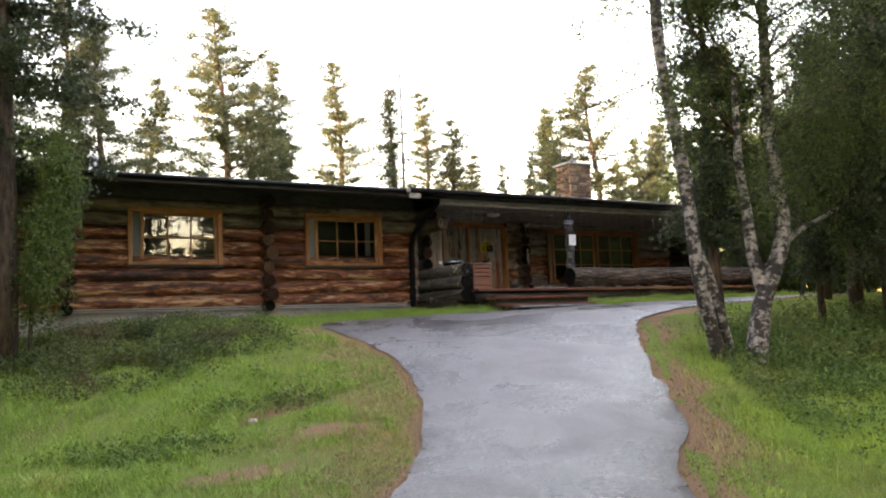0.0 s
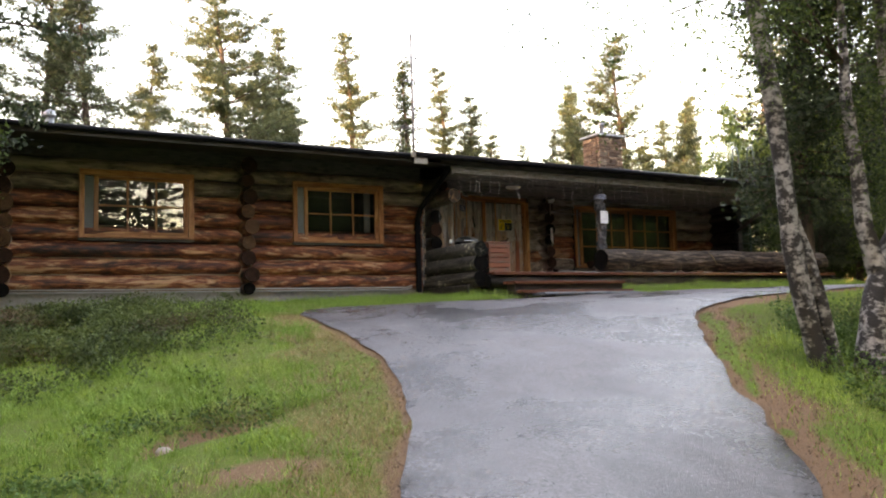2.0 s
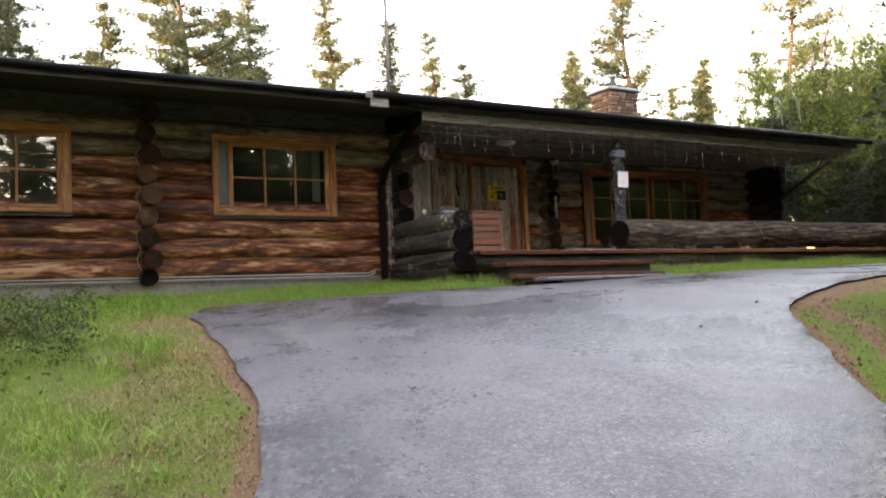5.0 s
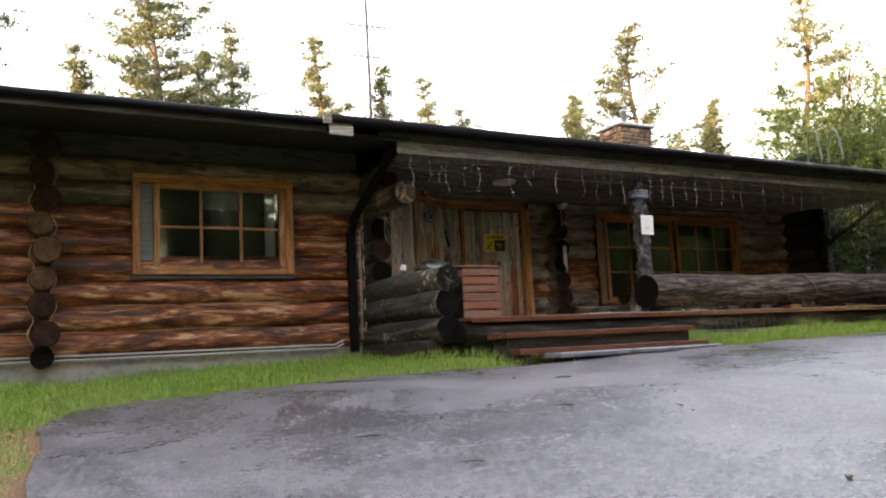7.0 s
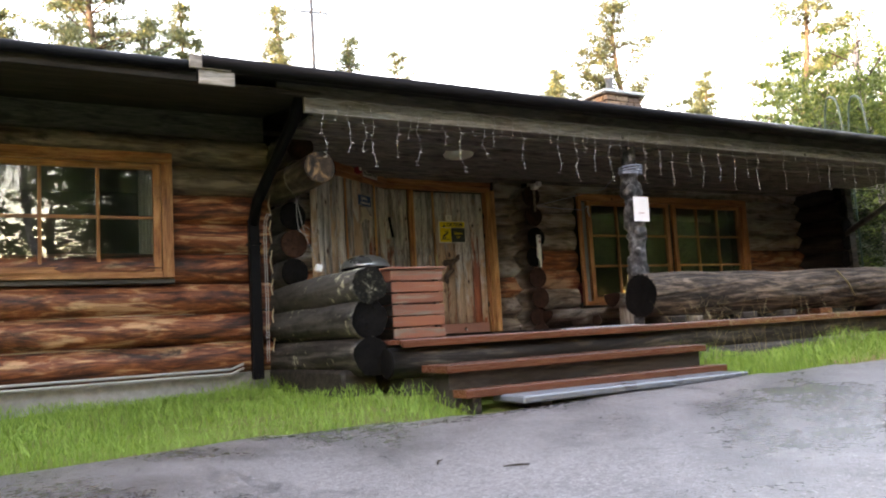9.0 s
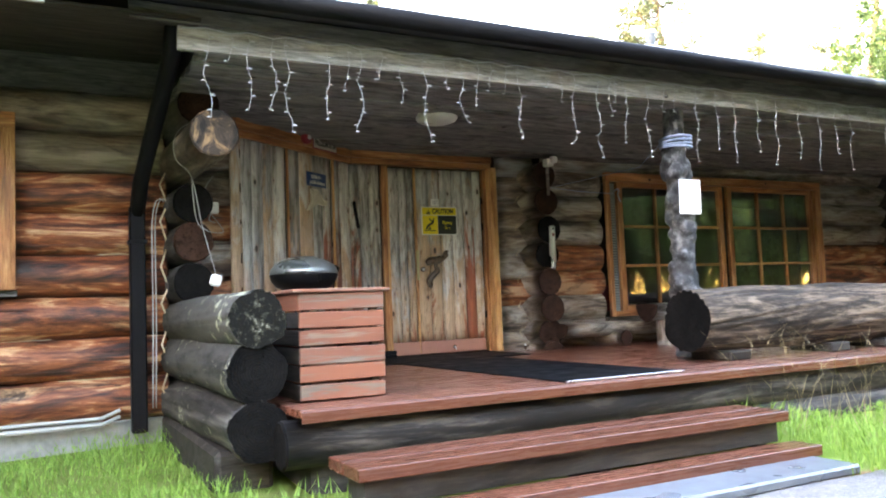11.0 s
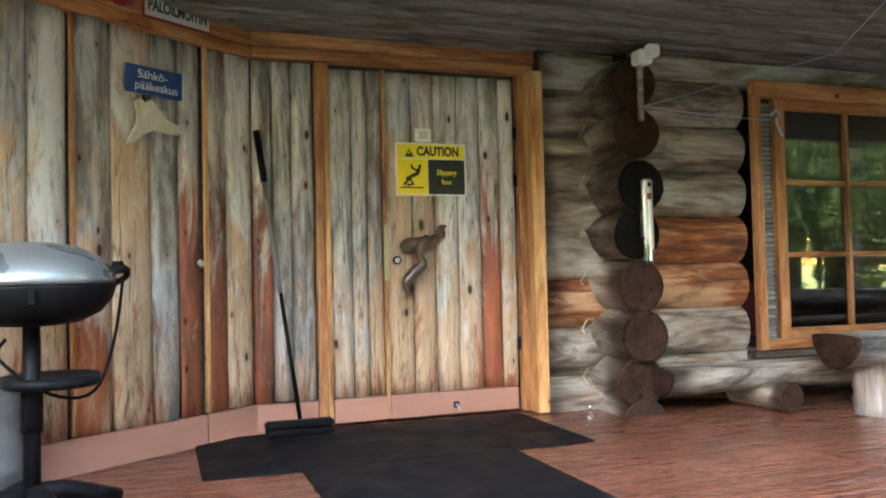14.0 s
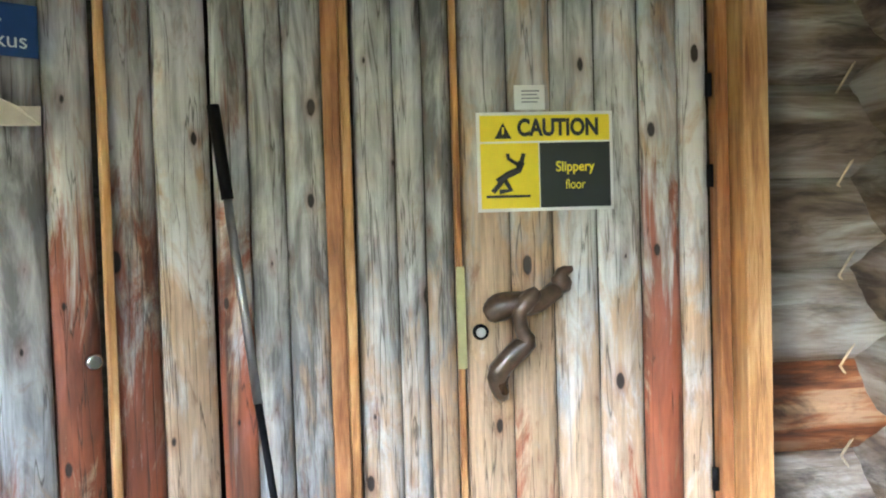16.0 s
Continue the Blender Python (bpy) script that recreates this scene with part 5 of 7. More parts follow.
# ---- steps, mats ----
steps = thing("porch_steps", pose(12.25, 15.5, 1.9), "two red-brown plank steps up to the deck", "steps")
plank(steps, (-1.45, -0.14, 0.31), (1.33, -0.14, 0.31), 0.2, 0.06, DECK, "tread")
plank(steps, (-1.45, 0.07, 0.31), (1.33, 0.07, 0.31), 0.2, 0.06, DECK, "tread")
plank(steps, (-1.4, -0.16, 0.215), (1.3, -0.16, 0.215), 0.13, 0.03, STAIN_SHADE, "riser", (0, -1, 0))
plank(steps, (-1.4, -0.32, 0.125), (1.38, -0.32, 0.125), 0.2, 0.06, DECK, "tread")
for x in (-1.3, 0.0, 1.2):
    part("bearer", box((x - 0.04, -0.4, -0.05), (x + 0.04, -0.235, 0.094), 0.004, box((x - 0.04, -0.14, -0.05), (x + 0.04, 0.2, 0.279))), STAIN_SHADE, steps)
slab = thing("stone_step", pose(12.3, 15.0, 1.9), "blue-grey wet slab at the foot of the steps", "step")
part("slab", box((-1.15, -0.22, 0.045), (1.25, 0.2, 0.1), 0.012), SLAB, slab)
for x in (-0.9, 0.05, 1.0):
    part("bearer", box((x - 0.05, -0.16, -0.03), (x + 0.05, 0.18, 0.044), 0.004), STAIN_SHADE, slab)
mat = thing("rubber_mat", pose(12.95, 17.2, DECK_Z), "long black rubber mat on the deck", "mat")
part("sheet", box((-0.5, -1.22, 0.0005), (0.47, 1.25, 0.009), 0.003), RUBBER, mat)
part("edge_strip", box((-0.5, -1.255, 0.0005), (0.47, -1.225, 0.011), 0.002), STEEL, mat, "pale metal edge strip")
mat2 = thing("rubber_mat", pose(12.95, 18.85, DECK_Z), "wide black rubber mat before the door", "mat")
part("sheet", box((-0.9, -0.42, 0.0005), (0.88, 0.42, 0.012), 0.003), RUBBER, mat2)

# ---- things on the boarded front ----
broom = thing("broom", pose(12.57, 19.22, DECK_Z + 0.013), "black-handled broom leaning on the boards", "broom")
part("handle", tube([(0, 0, 0.07), (-0.085, 0.03, 0.72)], 0.011, 8), BLACK, broom)
part("handle_upper", tube([(-0.085, 0.03, 0.72), (-0.155, 0.07, 1.3)], 0.013, 8), ZINC, broom, "grey middle section")
part("grip", tube([(-0.155, 0.07, 1.3), (-0.19, 0.09, 1.57)], 0.018, 8), BLACK, broom)
part("head", box((-0.18, -0.05, 0.03), (0.17, 0.02, 0.07), 0.012), BLACK, broom)
part("bristles", box((-0.175, -0.055, 0.0), (0.165, 0.025, 0.032), 0.006), BLACK, broom)

sign = thing("caution_sign", pose(13.355, 19.352, 3.856), "yellow and black caution slippery floor sign", "sign")
part("plate", box((-0.21, -0.003, -0.15), (0.21, 0.003, 0.15), 0), SIGN_WHITE, sign)
part("yellow_band", box((-0.2, -0.006, 0.062), (0.2, -0.003, 0.14), 0), YELLOW, sign)
part("yellow_field", box((-0.2, -0.006, -0.14), (-0.022, -0.003, 0.056), 0), YELLOW, sign)
part("black_field", box((-0.018, -0.006, -0.14), (0.2, -0.003, 0.056), 0), INK, sign)
up = Matrix.Rotation(math.pi / 2, 4, "X")
words("CAUTION", 0.07, INK, Matrix.Translation((0.04, -0.0075, 0.1)) @ up, "lettering", sign, 0.25, 0.0028)
words("Slippery", 0.043, YELLOW, Matrix.Translation((0.09, -0.0075, -0.018)) @ up, "lettering", sign, 0.12, 0.0008)
words("floor", 0.043, YELLOW, Matrix.Translation((0.09, -0.0075, -0.072)) @ up, "lettering", sign, 0.062)
bm = bmesh.new()
vs = [bm.verts.new((x, -0.0072, z)) for x, z in ((-0.156, 0.07), (-0.104, 0.07), (-0.13, 0.118))]
bm.faces.new(vs)
part("triangle", bm, INK, sign)
part("mark", box((-0.133, -0.0085, 0.083), (-0.127, -0.0075, 0.104), 0), YELLOW, sign)
bm = bmesh.new()
for pts, r in ((((-0.15, -0.06), (-0.12, -0.04), (-0.085, -0.025), (-0.075, 0.0)), 0.011), (((-0.085, -0.01), (-0.115, 0.01), (-0.118, 0.025)), 0.006), (((-0.075, 0.0), (-0.068, 0.025)), 0.007), (((-0.12, -0.04), (-0.16, -0.085), (-0.165, -0.09)), 0.008), (((-0.13, -0.05), (-0.11, -0.085), (-0.145, -0.09)), 0.008)):
    tube([(x, -0.0072, z) for x, z in pts], [r] * len(pts), 6, 0, 0, bm)
bmesh.ops.scale(bm, vec=(1, 0.08, 1), verts=bm.verts, space=Matrix.Translation((0, 0.0072, 0)))
part("pictogram", bm, INK, sign, "plain black slipping pictogram")
part("ground_line", box((-0.185, -0.0075, -0.108), (-0.05, -0.0065, -0.1), 0), INK, sign)
tag = thing("small_label", pose(13.31, 19.352, 4.05), "small white label above the sign", "label")
part("card", box((-0.047, -0.003, -0.037), (0.047, 0.002, 0.037), 0), SIGN_WHITE, tag)
for k in range(4):
    part("text_bar", box((-0.025, -0.0045, 0.017 - 0.011 * k), (0.03 - 0.006 * (k % 2), -0.0032, 0.021 - 0.011 * k), 0), ZINC, tag)

def fitting(name, m, label):
    """A fitting that moves with the door."""
    ob = new(name)
    ob.parent, ob.matrix_basis = door, m
    return tagged(ob, label)


hand = fitting("door_handle", pose(13.27, 19.35, 3.435), "carved brown driftwood door handle")
bm = tube(smooth_line([(-0.12, -0.06, -0.035), (-0.06, -0.07, -0.005), (0.03, -0.07, 0.0), (0.1, -0.055, 0.035)], 4), [0.022, 0.032, 0.036, 0.037, 0.036, 0.035, 0.034, 0.034, 0.034, 0.032, 0.03, 0.028, 0.026], 10, 0.25, 3)
tube(smooth_line([(0.09, -0.005, 0.03), (0.11, -0.05, 0.05), (0.115, -0.055, 0.085), (0.145, -0.05, 0.095)], 3), [0.022, 0.026, 0.028, 0.03, 0.028, 0.024, 0.02, 0.016, 0.013, 0.01], 8, 0.25, 5, bm)
tube(smooth_line([(0.03, -0.085, 0.035), (-0.025, -0.095, -0.02), (-0.02, -0.09, -0.075), (-0.005, -0.085, -0.115), (-0.06, -0.08, -0.165), (-0.095, -0.075, -0.215), (-0.075, -0.07, -0.285)], 3), [0.018, 0.024, 0.027, 0.025, 0.023, 0.022, 0.022, 0.024, 0.027, 0.03, 0.032, 0.033, 0.033, 0.032, 0.031, 0.03, 0.028, 0.024, 0.016], 10, 0.25, 8, bm)
part("burl", bm, ANTLER, hand)
part("stem", tube([(0.1, 0.0, 0.03), (0.1, -0.05, 0.035)], 0.02, 8), ANTLER, hand)
lock = fitting("door_lock", pose(13.14, 19.352, 3.345), "round steel cylinder lock in the door")
part("ring", lathe([(0.024, 0.0), (0.024, 0.014), (0.018, 0.018)], 20), BLACK, lock, "", Matrix.Rotation(math.pi / 2, 4, "X"))
part("cylinder", lathe([(0.015, 0.015), (0.015, 0.021), (0.012, 0.023)], 18), STEEL, lock, "", Matrix.Rotation(math.pi / 2, 4, "X"))
plate = fitting("strike_plate", pose(13.083, 19.345, 3.39), "narrow brass strike plate on the door edge")
part("plate", box((-0.014, -0.003, -0.155), (0.014, 0.003, 0.155), 0.001), BRASS, plate)
for k, z in enumerate((4.08, 3.8, 2.85)):
    hinge = fitting("hinge", pose(13.872, 19.345, z), "small dark door hinge")
    part("knuckle", lathe([(0.011, -0.035), (0.011, 0.035)], 10), BLACK, hinge)
stop = fitting("door_stop", pose(13.47, 19.335, 2.525), "small steel hook on the kickboard")
part("plate", box((-0.018, -0.004, -0.018), (0.018, 0.004, 0.018)), STEEL, stop)
part("pin", tube([(0, -0.004, 0), (0, -0.03, -0.005), (0, -0.035, -0.03)], 0.006, 8), STEEL, stop)


def on_slant(s, z, off=0.012):
    """The pose on the slanted wall, s metres from its low-x end."""
    return Matrix.Translation((BEND_A[0] + ux * s + nx * off, BEND_A[1] + uy * s + ny * off, z)) @ Matrix.Rotation(math.atan2(by, bx), 4, "Z")


bs = thing("blue_sign", on_slant(1.0, 4.18, 0.045), "blue enamel sign in white lettering", "sign")
part("plate", box((-0.15, -0.003, -0.065), (0.15, 0.003, 0.065), 0.001), BLUE, bs)
words("Sähkö-", 0.055, SIGN_WHITE, Matrix.Translation((-0.01, -0.005, 0.025)) @ up, "lettering", bs, 0.155)
words("pääkeskus", 0.055, SIGN_WHITE, Matrix.Translation((0.01, -0.005, -0.027)) @ up, "lettering", bs, 0.225)
bone = thing("antler_piece", on_slant(1.0, 4.0, 0.045), "pale flat antler piece nailed to the boards", "antler")
bm = bmesh.new()
outline = [(-0.11, 0.073), (-0.08, 0.095), (-0.055, 0.073), (-0.03, 0.092), (-0.008, 0.064), (0.015, 0.082), (0.032, 0.055), (0.055, 0.046), (0.048, 0.01), (0.09, -0.009), (0.145, -0.004), (0.145, -0.05), (0.065, -0.055), (-0.015, -0.05), (-0.072, -0.073), (-0.113, -0.113), (-0.143, -0.12), (-0.138, -0.096), (-0.105, -0.028), (-0.1, 0.028)]
fv = [[bm.verts.new((x, yy + 0.01 * math.sin(k * 1.3), z)) for k, (x, z) in enumerate(outline)] for yy in (-0.02, 0.0)]
bm.faces.new(fv[0])
bm.faces.new(fv[1][::-1])
for k in range(len(outline)):
    j = (k + 1) % len(outline)
    bm.faces.new((fv[0][k], fv[1][k], fv[1][j], fv[0][j]))
part("palm", bm, BONE, bone)
strip = thing("joint_strip", on_slant(0.62, DECK_Z + 0.16, 0.006), "narrow pine cover strip between boards", "strip")
plank(strip, (0, 0, 0), (0, 0, 1.84), 0.022, 0.02, PINE_DARK, "strip", (0, -1, 0))
strip = thing("joint_strip", on_slant(1.306, DECK_Z + 0.16, 0.015), "narrow pine cover strip between boards", "strip")
plank(strip, (0, 0, 0), (0, 0, 1.85), 0.026, 0.02, PINE, "strip", (0, -1, 0))
sl = thing("door_lock", on_slant(1.255, 3.34, 0.02), "round steel cylinder lock in the boards", "lock")
part("cylinder", lathe([(0.022, 0.0), (0.022, 0.012), (0.017, 0.018)], 18), STEEL, sl, "", Matrix.Rotation(math.pi / 2, 4, "X"))
alarm = thing("alarm_bell", on_slant(0.82, 4.545, 0.06), "round red alarm with white centre", "alarm")
part("body", lathe([(0.06, 0), (0.06, 0.035), (0.045, 0.05)], 24), RED, alarm, "", Matrix.Rotation(math.pi / 2, 4, "X"))
part("lens", lathe([(0.02, 0.05), (0.02, 0.062), (0.012, 0.068)], 14), WHITE, alarm, "", Matrix.Rotation(math.pi / 2, 4, "X"))
ns = thing("name_plate", on_slant(1.11, 4.525, 0.075), "white alarm sign with red frame and black letters", "sign")
part("frame", box((-0.19, -0.004, -0.062), (0.19, 0.004, 0.062)), RED, ns, "red frame")
part("field", box((-0.178, -0.006, -0.05), (0.178, -0.003, 0.05), 0), DULL_WHITE, ns)
words("PALOILMOITIN", 0.075, INK, Matrix.Translation((0.0, -0.0075, 0.0)) @ up, "lettering", ns, 0.325, 0.0028)

# ---- things on the logs beside the door ----
box_light = thing("wall_sensor", pose(14.44, 18.88, 4.45), "white security sensor on a wooden bracket", "sensor")
part("body", box((-0.045, -0.07, -0.05), (0.045, 0.03, 0.03), 0.012), WHITE, box_light)
part("head", box((-0.01, -0.11, -0.02), (0.065, -0.05, 0.05), 0.012), WHITE, box_light)
part("bracket", box((-0.02, -0.012, -0.36), (0.012, 0.01, -0.05), 0.004), FASCIA, box_light, "weathered wooden slat")
therm = thing("wall_tube", pose(14.455, 18.885, 3.53), "bright steel tube clipped to the log ends", "tube")
part("tube", box((-0.033, -0.03, -0.235), (0.033, 0.02, 0.235), 0.012), STEEL, therm)
part("stripe", box((-0.008, -0.0325, -0.22), (0.008, -0.03, 0.22), 0), WHITE, therm)
part("mark", box((-0.012, -0.034, 0.12), (0.014, -0.03, 0.155), 0), RED, therm, "small red mark")
part("hole", box((-0.008, -0.034, 0.19), (0.012, -0.03, 0.215), 0), BLACK, therm)
line = thing("clothes_line", pose(14.45, 18.86, 4.17), "thin blue line strung to the window and post", "cord")
part("cord", tube([(0, 0, 0), (0.45, 0.05, -0.02), (0.95, 0.11, -0.02)], 0.004, 5), ROPE, line)
part("cord", tube([(0, 0, 0), (0.5, -0.85, 0.1), (0.02, -1.72, 0.16)], 0.003, 5), ROPE, line)
part("knot", tube(smooth_line([(0.93, 0.08, 0.0), (0.96, 0.06, 0.03), (1.0, 0.08, 0.0), (0.96, 0.06, -0.03), (1.0, 0.06, -0.12)], 3), 0.008, 6), ROPE, line)
bench = thing("log_bench", pose(15.6, 18.86, DECK_Z), "split-log bench under the porch window", "bench")
me = log_mesh("seat", 2.1, 0.13, 0.125, [LOG_PORCH, END_BROWN], 91, 18, 0.2, 0.06)
for v in me.vertices:
    if v.co.z > 0.0:
        v.co.z *= 0.25
part("seat", me, None, bench, "", Matrix.Translation((-1.1, 0, 0.235)))
for x in (-0.42, 0.75):
    part("support", log_mesh("support", 0.45, 0.085, 0.082, [LOG_PORCH, END_BROWN], 93 + x, 14, 0.15), None, bench, "", Matrix.Translation((x, 0.22, 0.09)) @ Matrix.Rotation(-math.pi / 2, 4, "Z"))
low = thing("log_bench", pose(15.3, 18.42, DECK_Z), "half-log bench on round log legs beside the post", "bench")
me = log_mesh("seat", 1.9, 0.17, 0.165, [LOG_PORCH, END_BROWN], 97, 20, 0.2, 0.06)
for v in me.vertices:
    if v.co.z > 0.0:
        v.co.z *= 0.12
part("seat", me, None, low, "", Matrix.Translation((0, 0, 0.425)))
for x in (0.28, 1.55):
    part("leg", log_mesh("leg", 0.3, 0.12, 0.12, [LOG_PORCH, END_BROWN], 99 + x, 16, 0.1), None, low, "", Matrix.Translation((x, 0, 0.0)) @ Matrix.Rotation(-math.pi / 2, 4, "Y"))
jar = thing("glass_jar", pose(15.75, 18.72, DECK_Z), "small clear jar with pale lid on the deck", "jar")
part("body", lathe([(0.034, 0), (0.038, 0.01), (0.038, 0.08), (0.028, 0.095)], 18), GLASS, jar)
part("lid", lathe([(0.03, 0.095), (0.031, 0.115), (0.01, 0.117)], 18), WHITE, jar)
part("contents", lathe([(0.03, 0.006), (0.033, 0.05)], 14), ROPE, jar, "bluish contents")
bottle = thing("small_bottle", pose(14.12, 18.98, DECK_Z), "tiny clear bottle on the deck", "bottle")
part("body", lathe([(0.012, 0), (0.014, 0.008), (0.014, 0.035), (0.006, 0.045), (0.006, 0.062)], 14), GLASS, bottle)
part("cap", lathe([(0.007, 0.06), (0.007, 0.072)], 12), WHITE, bottle)
seat = thing("armchair", pose(15.95, 19.85, 2.4), "wine-red upholstered chair behind the porch window", "chair")
part("backrest", box((-0.28, -0.1, 0.1), (0.28, 0.05, 0.74), 0.05), WINE, seat)
part("seat", box((-0.28, 0.05, 0.1), (0.28, 0.55, 0.42), 0.04), WINE, seat)
for dx in (-0.24, 0.24):
    for dy in (-0.05, 0.5):
        part("leg", box((dx - 0.02, dy - 0.02, 0), (dx + 0.02, dy + 0.02, 0.1)), LOG_DARK, seat)
ball = thing("small_ball", pose(17.85, 19.42, 2.82), "small yellow ball on the inner window ledge", "ball")
part("ball", lathe([(0.01, 0.0), (0.033, 0.012), (0.045, 0.045), (0.033, 0.078), (0.01, 0.09)], 18), YELLOW, ball)
# lamp under the porch ceiling
lamp = thing("ceiling_lamp", pose(12.53, 17.72, 4.555), "round white glass lamp, unlit, under the ceiling", "lamp")
part("shade", lathe([(0.17, 0.0), (0.175, -0.03), (0.16, -0.055), (0.1, -0.075), (0.02, -0.082)][::-1], 32), plain("lamp_glass", (0.62, 0.62, 0.55), 0.35, 0, 0.03), lamp)
part("collar", lathe([(0.13, -0.005), (0.13, 0.02)], 28), WHITE, lamp)

# ---- pipe, conduit, corner cables ----
pipe = thing("downpipe", pose(10.2, 18.08, 2.1), "black square downpipe from the eaves", "downpipe")
part("lower_pipe", box((-0.055, -0.045, 0.03), (0.055, 0.045, 1.68), 0.012), BLACK, pipe)
part("bend", tube([(0, 0, 1.62), (0.02, -0.1, 1.85), (0.08, -1.15, 2.45), (0.08, -1.35, 2.65)], 0.058, 10), BLACK, pipe)
part("clip", box((-0.065, -0.055, 1.4), (0.065, 0.06, 1.43), 0.003), BLACK, pipe)
con = thing("conduit", pose(10.1, 18.2, 2.2), "twin pale conduits along the foot of the wall", "conduit")
for dz in (0.0, 0.045):
    part("tube", tube([(-18.0, -0.02, dz - 0.01), (-0.15, -0.02, dz), (-0.02, -0.03, dz + 0.05)], 0.014, 8), WIRE, con)
# pale joint cord between facade logs and corner logs
cord = thing("corner_cord", pose(10.33, 18.12, 2.2), "pale zigzag sealing cord at the log corner", "cord")
zs = [2.3 + 0.15 * k for k in range(13)]
part("cord", tube([(0.03 if k % 2 else 0.1, -0.06 if k % 2 else 0.06, z - 2.2 + 0.02 * math.sin(k * 5.1)) for k, z in enumerate(zs)], 0.0075, 5), CAULK, cord)
for x, y0, zs_, nm in ((14.29, 19.25, [2.5 + 0.14 * k for k in range(15)], "door_side_cord"),):
    c2_ = thing("corner_cord", pose(x - 0.04, y0, 2.4), "tan sealing cord between crossing logs", "cord")
    part("cord", tube([(0.0 if k % 2 else 0.075, 0.03 if k % 2 else 0.0, z - 2.4) for k, z in enumerate(zs_)], 0.005, 5), CAULK, c2_)
cab = thing("hanging_cable", pose(10.6, 17.4, 3.2), "pale cable with white plug hanging from the log", "cable")
part("cable", tube(smooth_line([(0.12, 0.15, 1.1), (-0.1, 0.2, 1.11), (-0.2, 0.2, 1.0), (-0.19, 0.2, 0.85), (-0.08, 0.25, 0.74), (-0.02, 0.22, 0.4), (0.02, 0.0, 0.06), (0.02, -0.05, 0.0)], 5), 0.0028, 6), WIRE, cab)
part("plug", box((-0.02, -0.09, -0.045), (0.05, -0.03, 0.03), 0.012), WHITE, cab, "", Matrix.Rotation(0.25, 4, "Y"))
part("loop", tube(smooth_line([(-0.08, 0.25, 0.74), (-0.04, 0.32, 0.45), (0.03, 0.32, 0.37), (0.12, 0.32, 0.35), (0.16, 0.38, 0.38), (0.12, 0.6, 0.52), (0.1, 0.92, 0.66)], 5), 0.0026, 6), WIRE, cab)
pc = thing("wall_cable", pose(10.3, 18.05, 2.3), "twin pale cables running up beside the downpipe", "cable")
for dx in (0.0, 0.022):
    part("cable", tube(smooth_line([(dx - 0.01, 0, 0.0), (dx, 0.0, 0.7), (dx, 0.0, 1.3), (dx + 0.02, 0.0, 1.48), (dx + 0.06, 0.04, 1.54), (dx + 0.1, 0.1, 1.53)], 4), 0.0042, 6), WIRE, pc)
jb = thing("junction_box", pose(10.8, 18.4, 3.82), "small white junction box on the log wall", "junction box")
part("box", box((-0.055, -0.04, -0.045), (0.055, 0.03, 0.045), 0.006), WHITE, jb)
part("tail", tube(smooth_line([(0, -0.01, -0.04), (-0.02, -0.02, -0.1), (0.03, -0.02, -0.12)], 3), 0.005, 5), WIRE, jb)
part("tail", tube(smooth_line([(-0.02, -0.01, 0.04), (-0.05, -0.02, 0.15), (0.02, -0.02, 0.26)], 3), 0.005, 5), WIRE, jb)

# ---- icicle lights along the fascia ----
BULB = plain("clear_bulb", (0.42, 0.42, 0.42), 0.2, 0, 0.03)
icicle = thing("icicle_lights", pose(10.3, 16.64, 4.66), "unlit white icicle light string along the fascia", "string lights")
r = random.Random(23)
lead = [(0, 0, 0)]
STRANDS = ((0.14, 0.53), (0.28, 0.18), (0.39, 0.47), (0.63, 0.59), (0.9, 0.49), (1.12, 0.56), (1.27, 0.2), (1.41, 0.34), (1.59, 0.59), (1.74, 0.22), (1.87, 0.44), (2.0, 0.31), (2.11, 0.2),
           (2.24, 0.21), (2.35, 0.52), (2.59, 0.13), (2.71, 0.23), (2.83, 0.54), (3.06, 0.63), (3.24, 0.19), (3.33, 0.5), (3.54, 0.6), (3.71, 0.23), (3.83, 0.22), (4.07, 0.61), (4.3, 0.5), (4.5, 0.6),
           (4.77, 0.5), (5.0, 0.6), (5.29, 0.52), (5.56, 0.62), (5.99, 0.6), (6.51, 0.58), (7.2, 0.45), (7.43, 0.56), (7.99, 0.56), (8.49, 0.5))
gaps_ = [(x_, r.choice((0.3, 0.44, 0.46, 0.2))) for x_ in (0.55, 1.03, 3.18, 5.79, 6.26, 6.76, 6.98, 7.76, 8.34, 8.74, 8.98, 9.2, 9.4, 9.62, 9.85, 10.1, 10.3)]
for k, (x, drop) in enumerate(sorted(STRANDS + tuple(gaps_))):
    lead.append((x, -0.01, 0.015 - 0.02 * (k % 2)))
    pts = [(x, -0.012, 0.0)]
    count = max(3, int(drop / 0.042))
    for j in range(1, count + 1):
        px = x + 0.016 * math.sin(j * 0.8 + k) + r.uniform(-0.008, 0.008) + (0.02 * (j - count + 3) / 3 * (-1) ** k if j > count - 3 and drop > 0.4 else 0.0)
        pts.append((px, -0.015 + r.uniform(-0.006, 0.006), -drop * j / count))
    bm = tube(pts, 0.0019, 4)
    for j, p in enumerate(pts[1:]):
        if j % 2 == k % 2 or j == count - 1:
            sgn = 1 if j % 4 < 2 else -1
            tube([p, (p[0] + 0.012 * sgn, p[1] - 0.004, p[2] + 0.004), (p[0] + 0.026 * sgn, p[1] - 0.006, p[2] - 0.002)], [0.003, 0.005, 0.003], 5, 0, 0, bm)
    part("strand", bm, BULB, icicle)
part("lead", tube(lead, 0.005, 5), WIRE, icicle)

